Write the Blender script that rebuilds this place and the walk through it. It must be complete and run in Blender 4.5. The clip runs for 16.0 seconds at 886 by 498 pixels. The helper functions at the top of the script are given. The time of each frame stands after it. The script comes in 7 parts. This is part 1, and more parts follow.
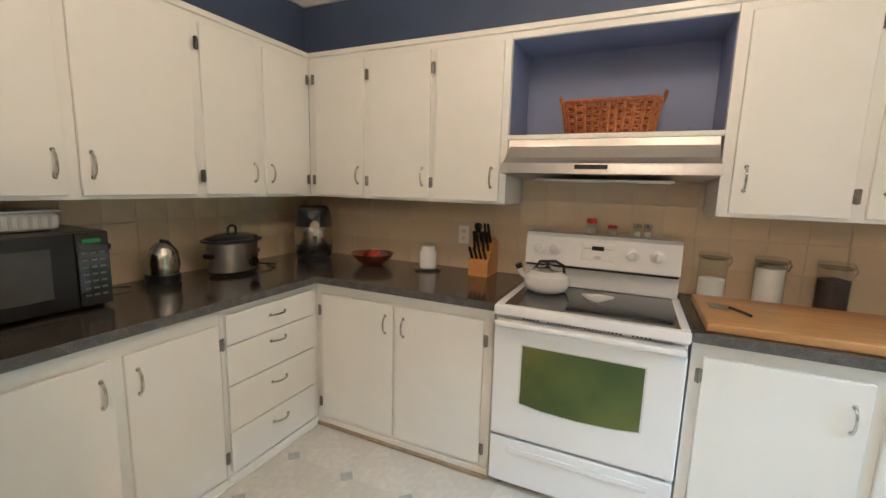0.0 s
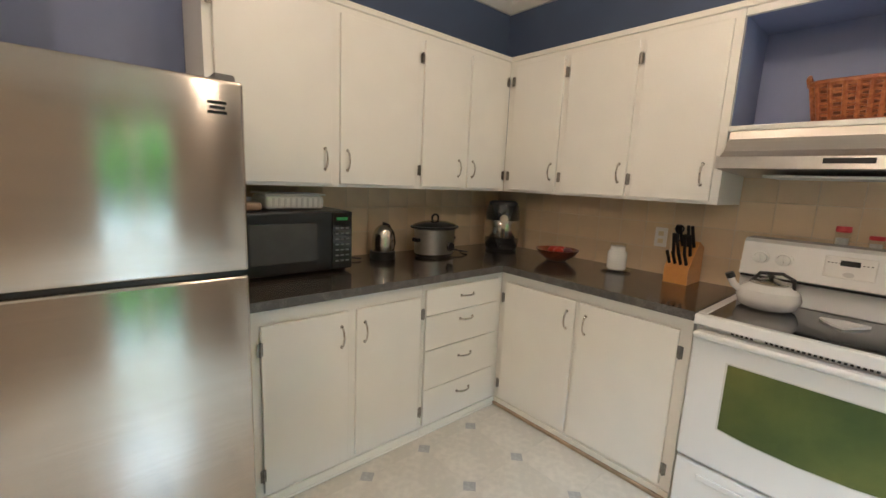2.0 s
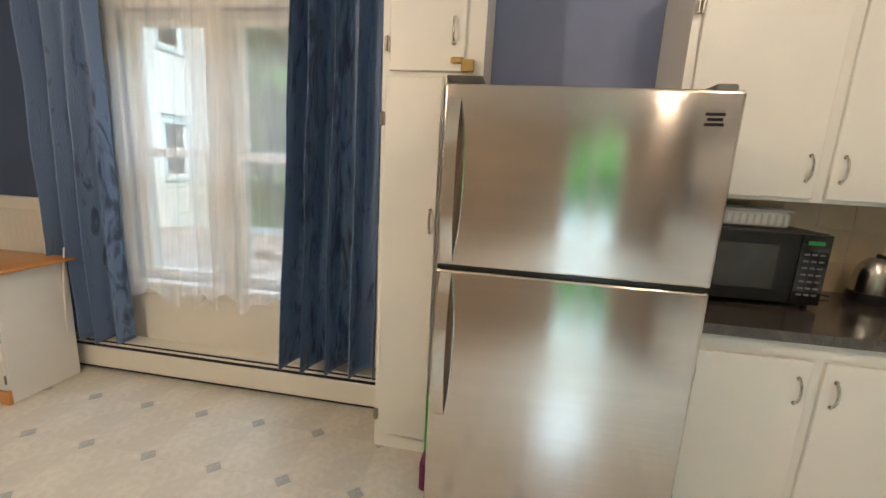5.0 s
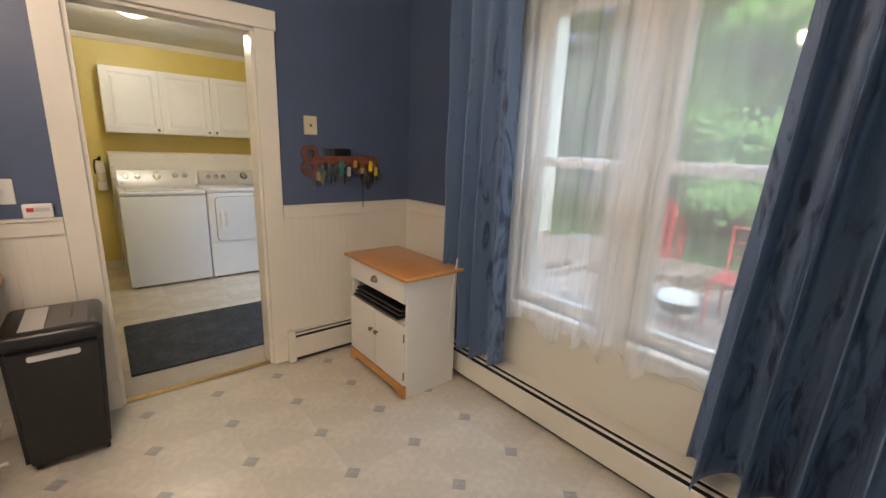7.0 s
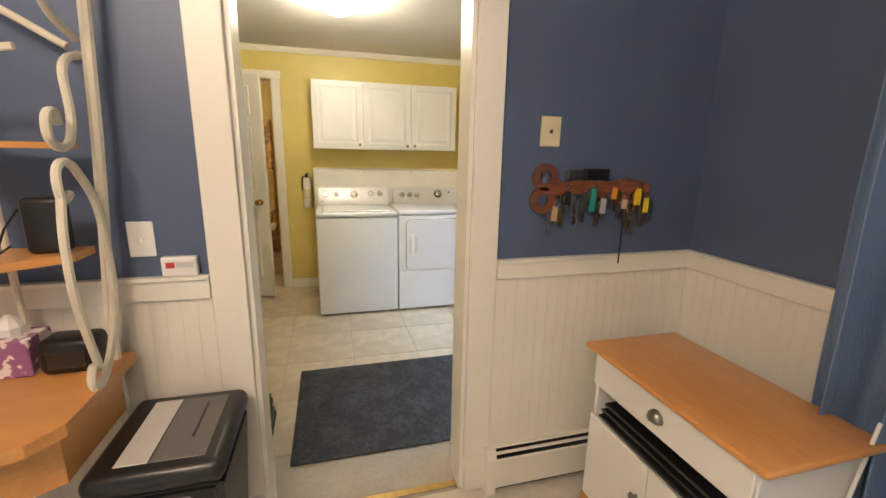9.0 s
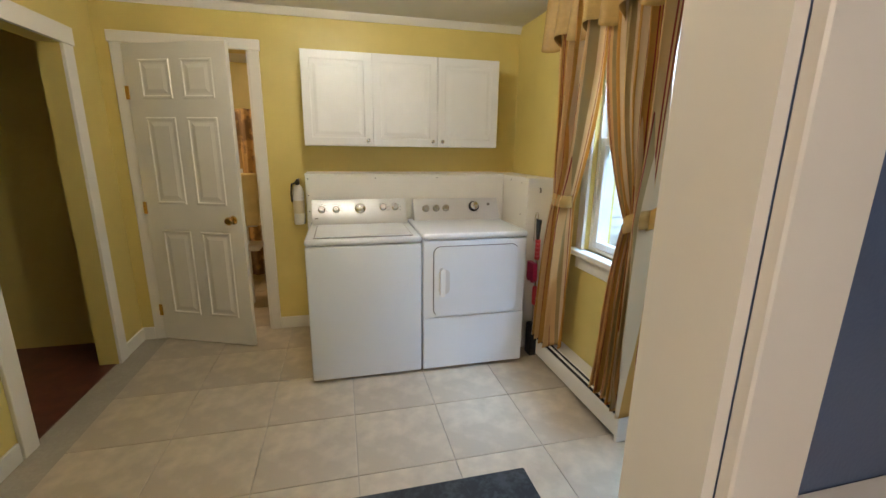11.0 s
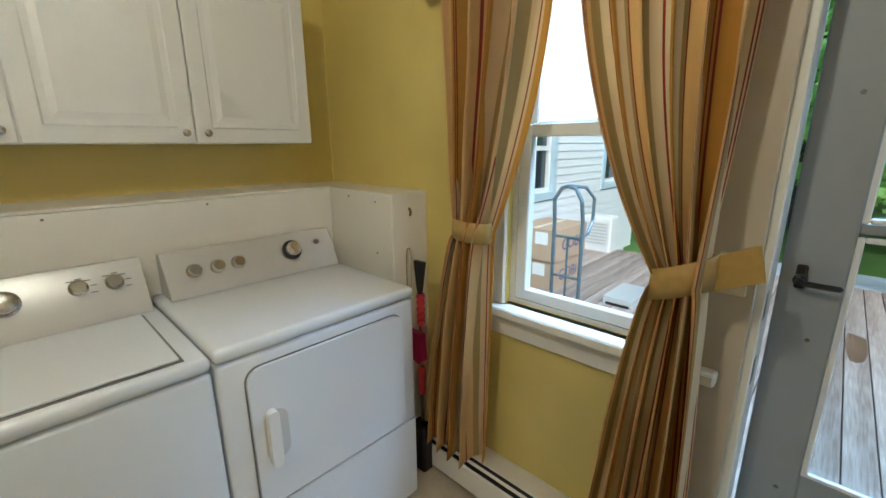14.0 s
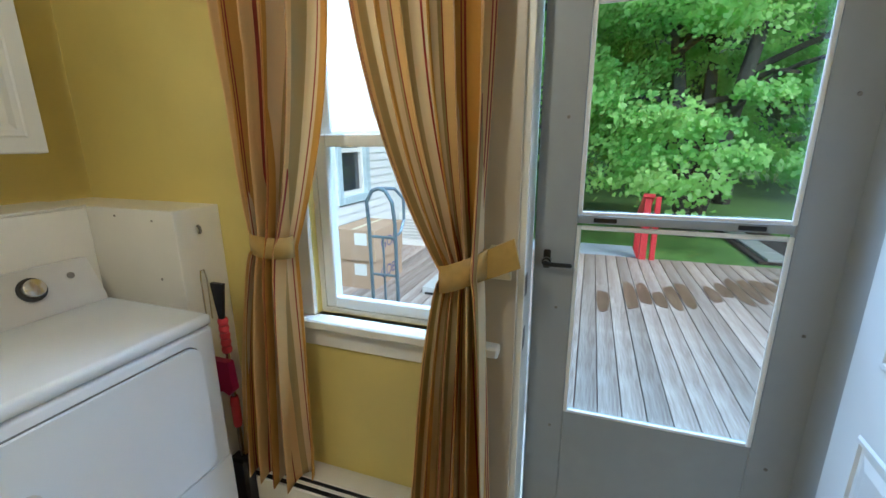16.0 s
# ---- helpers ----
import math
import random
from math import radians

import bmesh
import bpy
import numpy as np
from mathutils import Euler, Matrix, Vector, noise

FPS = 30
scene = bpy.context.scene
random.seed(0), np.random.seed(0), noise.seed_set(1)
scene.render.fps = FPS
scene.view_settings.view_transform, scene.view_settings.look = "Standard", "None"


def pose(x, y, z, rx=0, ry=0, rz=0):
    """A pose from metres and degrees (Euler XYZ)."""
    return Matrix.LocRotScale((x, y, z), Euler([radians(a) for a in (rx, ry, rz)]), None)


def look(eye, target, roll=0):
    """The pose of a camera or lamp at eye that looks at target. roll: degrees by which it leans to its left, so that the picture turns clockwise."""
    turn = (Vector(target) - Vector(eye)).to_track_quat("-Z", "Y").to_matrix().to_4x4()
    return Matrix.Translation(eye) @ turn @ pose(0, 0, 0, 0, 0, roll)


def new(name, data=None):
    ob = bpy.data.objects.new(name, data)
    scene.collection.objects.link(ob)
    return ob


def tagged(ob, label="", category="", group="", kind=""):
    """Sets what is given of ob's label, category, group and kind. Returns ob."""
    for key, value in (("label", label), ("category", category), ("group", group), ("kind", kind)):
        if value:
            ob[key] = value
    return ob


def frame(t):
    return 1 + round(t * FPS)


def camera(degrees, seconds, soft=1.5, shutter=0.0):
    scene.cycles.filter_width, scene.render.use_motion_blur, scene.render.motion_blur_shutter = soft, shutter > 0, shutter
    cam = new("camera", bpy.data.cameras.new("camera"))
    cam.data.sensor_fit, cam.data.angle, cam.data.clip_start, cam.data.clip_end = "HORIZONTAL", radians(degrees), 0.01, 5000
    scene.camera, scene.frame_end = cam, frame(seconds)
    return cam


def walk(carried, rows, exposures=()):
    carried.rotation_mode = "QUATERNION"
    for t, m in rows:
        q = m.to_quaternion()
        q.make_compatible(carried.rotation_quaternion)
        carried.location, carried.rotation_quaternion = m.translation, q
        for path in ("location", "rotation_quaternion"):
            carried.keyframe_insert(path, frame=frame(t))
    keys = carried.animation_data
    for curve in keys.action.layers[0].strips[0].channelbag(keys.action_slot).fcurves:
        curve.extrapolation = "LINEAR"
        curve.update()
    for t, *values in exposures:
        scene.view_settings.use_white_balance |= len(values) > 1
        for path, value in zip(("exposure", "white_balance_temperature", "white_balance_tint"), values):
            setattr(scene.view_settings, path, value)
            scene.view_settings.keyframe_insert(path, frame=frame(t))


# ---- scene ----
cam = camera(93.8, 16.0)

PATH = [
    (0, (2.258, -2.439, 1.44), (1.432, -0.643, 1.136), 1.6),
    (0.5, (2.279, -2.458, 1.436), (1.28, -0.754, 1.122), 1.8),
    (1, (2.291, -2.48, 1.422), (1.121, -0.889, 1.107), 2.1),
    (1.5, (2.281, -2.523, 1.41), (0.95, -1.065, 1.089), 2.3),
    (2, (2.265, -2.549, 1.404), (0.779, -1.252, 1.077), 2.6),
    (2.5, (2.249, -2.568, 1.405), (0.624, -1.453, 1.07), 2.8),
    (3, (2.24, -2.583, 1.403), (0.496, -1.668, 1.061), 2.9),
    (3.2, (2.231, -2.594, 1.402), (0.448, -1.756, 1.055), 3.0),
    (5.3, (2.2, -2.859, 1.417), (0.314, -3.392, 1.017), 3.1),
    (5.5, (2.184, -2.929, 1.417), (0.344, -3.602, 1.014), 3.1),
    (6, (2.107, -3.132, 1.417), (0.42, -4.122, 0.999), 2.8),
    (6.5, (1.921, -3.362, 1.428), (0.442, -4.637, 0.994), 2.8),
    (7, (1.81, -3.587, 1.437), (0.566, -5.085, 0.98), 2.1),
    (7.5, (1.735, -3.865, 1.441), (0.72, -5.528, 0.992), 1.9),
    (8, (1.616, -4.163, 1.455), (0.815, -5.94, 1.005), 1.5),
    (8.5, (1.554, -4.46, 1.455), (0.922, -6.304, 1.006), 1.2),
    (9, (1.565, -4.758, 1.476), (1.047, -6.638, 1.031), 1.1),
    (9.5, (1.556, -5.042, 1.475), (1.101, -6.939, 1.036), 1.0),
    (9.7, (1.55, -5.167, 1.491), (1.102, -7.067, 1.052), 1.1),
    (11.8, (1.41, -6.459, 1.5), (0.926, -8.339, 1.017), 0.5),
    (12, (1.406, -6.598, 1.494), (0.909, -8.476, 1.016), 0.6),
    (12.5, (1.417, -6.896, 1.474), (0.845, -8.75, 0.991), 0.4),
    (13, (1.395, -7.192, 1.465), (0.699, -9.006, 0.991), 0.2),
    (13.5, (1.317, -7.302, 1.477), (0.348, -8.985, 0.997), -0.4),
    (14, (1.267, -7.339, 1.504), (-0.137, -8.677, 1.016), -0.3),
    (14.5, (1.239, -7.317, 1.538), (-0.389, -8.359, 1.027), -0.5),
    (15, (1.243, -7.297, 1.531), (-0.504, -8.135, 1.038), -0.4),
    (15.5, (1.244, -7.279, 1.551), (-0.553, -7.99, 1.036), -0.4),
    (16, (1.249, -7.257, 1.544), (-0.579, -7.9, 1.046), -0.3),
]
walk(cam, [(t, look(eye, target, roll)) for t, eye, target, roll in PATH], ((0, -0.12, 6150, 12), (3.2, -0.13, 6250, 12), (5.3, 0.0, 6200, 10), (6.3, -0.05, 6200, 10), (7.0, -0.22, 6100, 14), (8.0, -0.2, 6350, 16), (9.2, 0.22, 6150, 12), (9.6, 0.1, 6000, 12), (12, -0.30, 5650, 14), (13.5, -0.50, 5600, 8), (16, -0.44, 5350, 7)))

# ---- world, sun and lamps ----
world = bpy.data.worlds.new("world")
scene.world = world
world.use_nodes = True
wn = world.node_tree
sky = wn.nodes.new("ShaderNodeTexSky")
sky.sky_type, sky.sun_disc = "NISHITA", False
sky.sun_elevation, sky.sun_rotation = radians(50), radians(60)
sky.air_density, sky.dust_density, sky.ozone_density = 1.0, 3.0, 1.0
wn.nodes["Background"].inputs["Strength"].default_value = 0.15
wn.links.new(sky.outputs[0], wn.nodes["Background"].inputs["Color"])


def lamp(name, kind, m, power, color=(1, 1, 1), size=0.1, size_y=None, angle=None):
    data = bpy.data.lights.new(name, kind)
    data.energy, data.color = power, color
    if kind == "AREA":
        data.shape, data.size, data.size_y = "RECTANGLE", size, size_y or size
    elif kind == "SUN":
        data.angle = radians(angle)
    else:
        data.shadow_soft_size = size
    ob = new(name, data)
    ob.matrix_world = m
    return ob


lamp("sun", "SUN", look((7, 4, 10), (0, -6, 0)), 4.8, (1, 0.97, 0.92), angle=25)
DAY, WARM = (0.76, 0.89, 1.0), (1.0, 0.755, 0.545)
lamp("daylight_kitchen_window", "AREA", look((-1.4, -4.5, 3.7), (0.7, -4.5, 0.9)), 150, DAY, 2.0, 1.4)
lamp("daylight_patio_door", "AREA", look((8.2, -1.4, 4.9), (0.6, -1.9, 0.0)), 2200, (0.56, 0.80, 1.0), 5.0, 1.2)
lamp("daylight_laundry_side", "AREA", look((-1.1, -7.4, 3.5), (1.2, -7.5, 0.3)), 390, (0.50, 0.74, 1.0), 2.2, 1.2)
lamp("kitchen_bulb_a", "POINT", pose(2.50, -1.5, 2.60), 20, WARM, 0.08)
lamp("kitchen_bulb_b", "POINT", pose(1.50, -1.5, 2.60), 14, WARM, 0.08)
lamp("dining_bulb_a", "POINT", pose(2.5, -4.6, 2.45), 36, WARM, 0.05)
lamp("dining_bulb_b", "POINT", pose(2.2, -4.4, 2.45), 36, WARM, 0.05)
lamp("laundry_bulb", "POINT", pose(1.46, -7.86, 2.40), 46, (1.0, 0.86, 0.62), 0.05)
lamp("bath_bulb", "POINT", pose(2.8, -10.1, 2.2), 22, (1.0, 0.72, 0.40), 0.08)


# ---- materials ----
def material(name, color, rough=0.5, metal=0.0, var=0.06, scale=12.0, bump=0.0, bscale=60.0, coat=0.0, stretch=None, second=None, low=0.45, high=0.62, spec=0.5, random=0.0):
    m = bpy.data.materials.new(name)
    m.use_nodes = True
    t = m.node_tree
    b = t.nodes["Principled BSDF"]
    b.inputs["Roughness"].default_value, b.inputs["Metallic"].default_value = rough, metal
    b.inputs["Coat Weight"].default_value, b.inputs["Specular IOR Level"].default_value = coat, spec
    b.inputs["Coat Roughness"].default_value = 0.08
    co = t.nodes.new("ShaderNodeTexCoord")
    mp = t.nodes.new("ShaderNodeMapping")
    mp.inputs["Scale"].default_value = stretch or (1, 1, 1)
    t.links.new(co.outputs["Object"], mp.inputs[0])
    n1, n2 = t.nodes.new("ShaderNodeTexNoise"), t.nodes.new("ShaderNodeTexNoise")
    n1.inputs["Scale"].default_value, n1.inputs["Detail"].default_value = scale, 6
    n2.inputs["Scale"].default_value, n2.inputs["Detail"].default_value = scale * 0.12, 3
    ramp = t.nodes.new("ShaderNodeValToRGB")
    dark = [c * (1 - var) for c in color] if second is None else second
    light = [min(1, c * (1 + var)) for c in color] if second is None else color
    ramp.color_ramp.elements[0].position, ramp.color_ramp.elements[1].position = low, high
    ramp.color_ramp.elements[0].color, ramp.color_ramp.elements[1].color = (*dark, 1), (*light, 1)
    mix = t.nodes.new("ShaderNodeMath")
    mix.operation = "MULTIPLY_ADD"
    mix.inputs[1].default_value = 0.5
    half = t.nodes.new("ShaderNodeMath")
    half.operation = "MULTIPLY"
    half.inputs[1].default_value = 0.5
    t.links.new(mp.outputs[0], n1.inputs[0])
    t.links.new(mp.outputs[0], n2.inputs[0])
    t.links.new(n2.outputs[0], half.inputs[0])
    t.links.new(n1.outputs[0], mix.inputs[0])
    t.links.new(half.outputs[0], mix.inputs[2])
    t.links.new(mix.outputs[0], ramp.inputs[0])
    last = ramp.outputs[0]
    if random:
        info, hsv, rng = t.nodes.new("ShaderNodeObjectInfo"), t.nodes.new("ShaderNodeHueSaturation"), t.nodes.new("ShaderNodeMapRange")
        rng.inputs["To Min"].default_value, rng.inputs["To Max"].default_value = 1 - random, 1 + random
        t.links.new(info.outputs["Random"], rng.inputs[0])
        t.links.new(rng.outputs[0], hsv.inputs["Value"])
        t.links.new(last, hsv.inputs["Color"])
        last = hsv.outputs[0]
    t.links.new(last, b.inputs["Base Color"])
    if bump:
        n3, bp = t.nodes.new("ShaderNodeTexNoise"), t.nodes.new("ShaderNodeBump")
        n3.inputs["Scale"].default_value = bscale
        bp.inputs["Strength"].default_value, bp.inputs["Distance"].default_value = bump, 0.004
        t.links.new(mp.outputs[0], n3.inputs[0])
        t.links.new(n3.outputs[0], bp.inputs["Height"])
        t.links.new(bp.outputs[0], b.inputs["Normal"])
    return m


def glow(name, color, strength):
    m = material(name, color, 0.4)
    b = m.node_tree.nodes["Principled BSDF"]
    b.inputs["Emission Color"].default_value, b.inputs["Emission Strength"].default_value = (*color, 1), strength
    return m


def glass(name, tint=(0.96, 0.98, 0.97), rough=0.0):
    """Thin clear glass: lets light straight through and mirrors at a slant."""
    m = bpy.data.materials.new(name)
    m.use_nodes = True
    t = m.node_tree
    t.nodes.remove(t.nodes["Principled BSDF"])
    tp, gl, lw, mx = t.nodes.new("ShaderNodeBsdfTransparent"), t.nodes.new("ShaderNodeBsdfGlossy"), t.nodes.new("ShaderNodeLayerWeight"), t.nodes.new("ShaderNodeMixShader")
    pw, fr = t.nodes.new("ShaderNodeMath"), t.nodes.new("ShaderNodeMath")
    pw.operation, fr.operation = "POWER", "MULTIPLY_ADD"
    pw.inputs[1].default_value, fr.inputs[1].default_value, fr.inputs[2].default_value = 4, 0.7, 0.035
    t.links.new(lw.outputs["Facing"], pw.inputs[0])
    t.links.new(pw.outputs[0], fr.inputs[0])
    tp.inputs[0].default_value, gl.inputs[1].default_value = (*tint, 1), 0.02
    t.links.new(fr.outputs[0], mx.inputs[0])
    t.links.new(tp.outputs[0], mx.inputs[1])
    t.links.new(gl.outputs[0], mx.inputs[2])
    t.links.new(mx.outputs[0], t.nodes["Material Output"].inputs[0])
    return m


def stripes(name, width, colors):
    """Cloth with stripes along its own width; colors: rows of (position 0 to 1, colour)."""
    m = material(name, (0.6, 0.5, 0.3), 0.75, bump=0.25, bscale=400)
    t = m.node_tree
    b = t.nodes["Principled BSDF"]
    uv, sep = t.nodes.new("ShaderNodeUVMap"), t.nodes.new("ShaderNodeSeparateXYZ")
    mul, fr, rp = t.nodes.new("ShaderNodeMath"), t.nodes.new("ShaderNodeMath"), t.nodes.new("ShaderNodeValToRGB")
    mul.operation, fr.operation = "MULTIPLY", "FRACT"
    mul.inputs[1].default_value = 1 / width
    t.links.new(uv.outputs[0], sep.inputs[0])
    t.links.new(sep.outputs[0], mul.inputs[0])
    t.links.new(mul.outputs[0], fr.inputs[0])
    t.links.new(fr.outputs[0], rp.inputs[0])
    rp.color_ramp.interpolation = "CONSTANT"
    els = rp.color_ramp.elements
    els[0].position, els[0].color = 0, (*colors[0][1], 1)
    els[1].position, els[1].color = colors[1][0], (*colors[1][1], 1)
    for p, c in colors[2:]:
        els.new(p).color = (*c, 1)
    t.links.new(rp.outputs[0], b.inputs["Base Color"])
    tr, mx = t.nodes.new("ShaderNodeBsdfTranslucent"), t.nodes.new("ShaderNodeMixShader")
    mx.inputs[0].default_value = 0.45
    t.links.new(rp.outputs[0], tr.inputs[0])
    t.links.new(b.outputs[0], mx.inputs[1])
    t.links.new(tr.outputs[0], mx.inputs[2])
    t.links.new(mx.outputs[0], t.nodes["Material Output"].inputs[0])
    return m


def sheer_cloth():
    m = bpy.data.materials.new("sheer_voile")
    m.use_nodes = True
    t = m.node_tree
    t.nodes.remove(t.nodes["Principled BSDF"])
    tp, tr, df = t.nodes.new("ShaderNodeBsdfTransparent"), t.nodes.new("ShaderNodeBsdfTranslucent"), t.nodes.new("ShaderNodeBsdfDiffuse")
    a, b, nz, rg = t.nodes.new("ShaderNodeMixShader"), t.nodes.new("ShaderNodeMixShader"), t.nodes.new("ShaderNodeTexNoise"), t.nodes.new("ShaderNodeMapRange")
    for s in (tr, df):
        s.inputs[0].default_value = (0.93, 0.93, 0.92, 1)
    nz.inputs["Scale"].default_value = 5
    rg.inputs["To Min"].default_value, rg.inputs["To Max"].default_value = 0.34, 0.50
    t.links.new(nz.outputs[0], rg.inputs[0])
    a.inputs[0].default_value = 0.55
    t.links.new(tr.outputs[0], a.inputs[1])
    t.links.new(df.outputs[0], a.inputs[2])
    t.links.new(rg.outputs[0], b.inputs[0])
    t.links.new(tp.outputs[0], b.inputs[1])
    t.links.new(a.outputs[0], b.inputs[2])
    t.links.new(b.outputs[0], t.nodes["Material Output"].inputs[0])
    return m


CAB = material("cabinet_white_paint", (0.80, 0.78, 0.72), 0.38, var=0.015, scale=6, bump=0.03, bscale=50)
TRIM = material("trim_white_paint", (0.79, 0.76, 0.68), 0.35, var=0.018, scale=5, bump=0.03, bscale=40)
BLUE = material("wall_blue_paint", (0.085, 0.118, 0.205), 0.42, var=0.06, scale=3, bump=0.12, bscale=140)
PERI = material("nook_periwinkle_paint", (0.22, 0.26, 0.42), 0.5, var=0.05, scale=4, bump=0.1, bscale=120)
YEL = material("laundry_yellow_paint", (0.69, 0.56, 0.17), 0.42, var=0.05, scale=3, bump=0.12, bscale=140)
CEIL = material("ceiling_white_paint", (0.74, 0.73, 0.68), 0.7, var=0.03, scale=4, bump=0.15, bscale=90)
COUNTER = material("counter_dark_laminate", (0.07, 0.06, 0.052), 0.16, var=0.3, scale=180, coat=0.2)
EDGE = material("counter_edge_laminate", (0.105, 0.098, 0.09), 0.35, var=0.3, scale=160)
TILE = material("backsplash_beige_glaze", (0.72, 0.57, 0.39), 0.14, var=0.05, scale=5, bump=0.12, bscale=14, random=0.03)
GROUT = material("grout_light", (0.66, 0.58, 0.46), 0.8, scale=80)
VINYL = material("vinyl_cream_mottled", (0.60, 0.56, 0.48), 0.3, var=0.07, scale=28, bump=0.05, bscale=60, random=0.02)
VGREY = material("vinyl_grey_dot", (0.38, 0.375, 0.36), 0.32, var=0.12, scale=60, random=0.05)
FTILE = material("laundry_tile_stone", (0.54, 0.46, 0.345), 0.3, var=0.13, scale=9, bump=0.08, bscale=30, random=0.03)
FGROUT = material("laundry_grout", (0.42, 0.38, 0.31), 0.85, scale=60)
ENAMEL = material("white_enamel", (0.80, 0.80, 0.79), 0.18, var=0.012, scale=3, coat=0.3)
APPL = material("laundry_white_enamel", (0.76, 0.79, 0.83), 0.25, var=0.012, scale=3, coat=0.2)
PANEL = material("console_silver", (0.62, 0.61, 0.59), 0.3, 0.25, var=0.02)
STEEL = material("brushed_stainless", (0.58, 0.53, 0.48), 0.15, 1.0, var=0.03, scale=7, stretch=(0.5, 0.5, 22), bump=0.02, bscale=40)
tn_ = STEEL.node_tree.nodes.new("ShaderNodeTangent")
tn_.direction_type, tn_.axis = "RADIAL", "Z"
STEEL.node_tree.links.new(tn_.outputs[0], STEEL.node_tree.nodes["Principled BSDF"].inputs["Tangent"])
STEEL.node_tree.nodes["Principled BSDF"].inputs["Anisotropic"].default_value = 0.95
STEEL.node_tree.nodes["Principled BSDF"].inputs["Anisotropic Rotation"].default_value = 0.25
HOODSTEEL = material("satin_hood_steel", (0.50, 0.47, 0.43), 0.42, 1.0, var=0.03, scale=7, stretch=(0.5, 0.5, 22))
POTSTEEL = material("polished_steel", (0.84, 0.81, 0.76), 0.30, 1.0, var=0.05, scale=20)
FRSIDE = material("fridge_grey_side", (0.17, 0.165, 0.16), 0.45, 0.3, var=0.05)
CHROME = material("satin_nickel", (0.62, 0.59, 0.54), 0.22, 1.0, var=0.05, scale=40)
PEWTER = material("hinge_pewter", (0.28, 0.26, 0.23), 0.35, 1.0, var=0.2, scale=60)
BRASS = material("brass", (0.72, 0.50, 0.20), 0.25, 1.0, var=0.1, scale=40)
BLACK = material("black_plastic", (0.012, 0.012, 0.013), 0.3, var=0.2, scale=40)
BGLASS = material("black_glass", (0.018, 0.02, 0.022), 0.05, var=0.1, scale=5, coat=0.5)
RUBBER = material("black_rubber", (0.02, 0.02, 0.02), 0.7, var=0.2, scale=60, bump=0.2, bscale=200)
# Green coated glass; the yellow-green mottling paints in a blurred reflection.
OVENGL = material("oven_glass_reflection_tint", (0.22, 0.23, 0.07), 0.2, 0.85, second=(0.03, 0.075, 0.035), scale=2.6, low=0.36, high=0.62)
OAK = material("honey_oak", (0.66, 0.33, 0.10), 0.33, scale=14, second=(0.60, 0.285, 0.085), stretch=(1, 9, 9), bump=0.05, bscale=50, coat=0.2)
OAKY = material("honey_oak_across", (0.66, 0.31, 0.09), 0.33, second=(0.60, 0.27, 0.078), scale=14, stretch=(9, 1, 9), bump=0.05, bscale=50, coat=0.2)
SHOE = material("brown_moulding_wood", (0.34, 0.24, 0.15), 0.5, var=0.15, scale=20)
MAPLE = material("maple_board", (0.58, 0.33, 0.13), 0.35, second=(0.46, 0.23, 0.08), scale=10, stretch=(1, 10, 10), bump=0.04)
WALNUT = material("walnut_board", (0.26, 0.085, 0.04), 0.28, second=(0.13, 0.04, 0.02), scale=12, stretch=(1, 8, 8), coat=0.3)
WICKER = material("wicker_red_brown", (0.46, 0.17, 0.06), 0.45, second=(0.28, 0.08, 0.03), scale=60, bump=0.3, bscale=150)
VELVET = material("blue_velvet", (0.13, 0.195, 0.33), 0.5, second=(0.04, 0.062, 0.12), scale=9, stretch=(1.8, 1.8, 0.5), low=0.40, high=0.48, bump=0.4, bscale=90)
VELVET.node_tree.nodes["Noise Texture"].inputs["Distortion"].default_value = 1.6
VELVET.node_tree.nodes["Principled BSDF"].inputs["Sheen Weight"].default_value = 0.3
VELVET.node_tree.nodes["Principled BSDF"].inputs["Sheen Roughness"].default_value = 0.25
VELVET.node_tree.nodes["Principled BSDF"].inputs["Sheen Tint"].default_value = (0.42, 0.60, 0.9, 1)
SHEER = sheer_cloth()
CREAM, TAN, RED, SAGE, WHITE = (0.78, 0.54, 0.23), (0.64, 0.36, 0.08), (0.33, 0.05, 0.035), (0.46, 0.34, 0.14), (0.78, 0.63, 0.38)
STRIPE = stripes("striped_satin", 0.36, ((0, CREAM), (0.12, RED), (0.135, CREAM), (0.15, RED), (0.165, CREAM), (0.18, RED), (0.195, CREAM), (0.27, SAGE), (0.37, WHITE), (0.45, RED), (0.465, WHITE), (0.50, TAN), (0.60, RED), (0.615, TAN), (0.63, RED), (0.645, TAN), (0.74, WHITE), (0.84, SAGE), (0.88, RED), (0.895, CREAM)))
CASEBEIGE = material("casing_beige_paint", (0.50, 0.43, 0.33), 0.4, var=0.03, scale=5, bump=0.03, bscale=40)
GOLDCLOTH = material("gold_satin", (0.42, 0.27, 0.07), 0.5, var=0.08, scale=40, bump=0.15, bscale=300)
CLOG = material("charcoal_foam_rubber", (0.05, 0.047, 0.043), 0.6, var=0.15, scale=20)
MAT = material("grey_door_mat", (0.045, 0.05, 0.055), 0.95, var=0.35, scale=50, bump=0.6, bscale=300)
GLASS = glass("clear_glass")
# Clear glass mixed with a patchy, milky translucent layer.
MILKY = glass("milky_glass")
ft_ = MILKY.node_tree
milk_, fmx_, fnz_, frg_ = ft_.nodes.new("ShaderNodeBsdfTranslucent"), ft_.nodes.new("ShaderNodeMixShader"), ft_.nodes.new("ShaderNodeTexNoise"), ft_.nodes.new("ShaderNodeMapRange")
milk_.inputs[0].default_value, fnz_.inputs["Scale"].default_value = (0.82, 0.70, 0.64, 1), 3.0
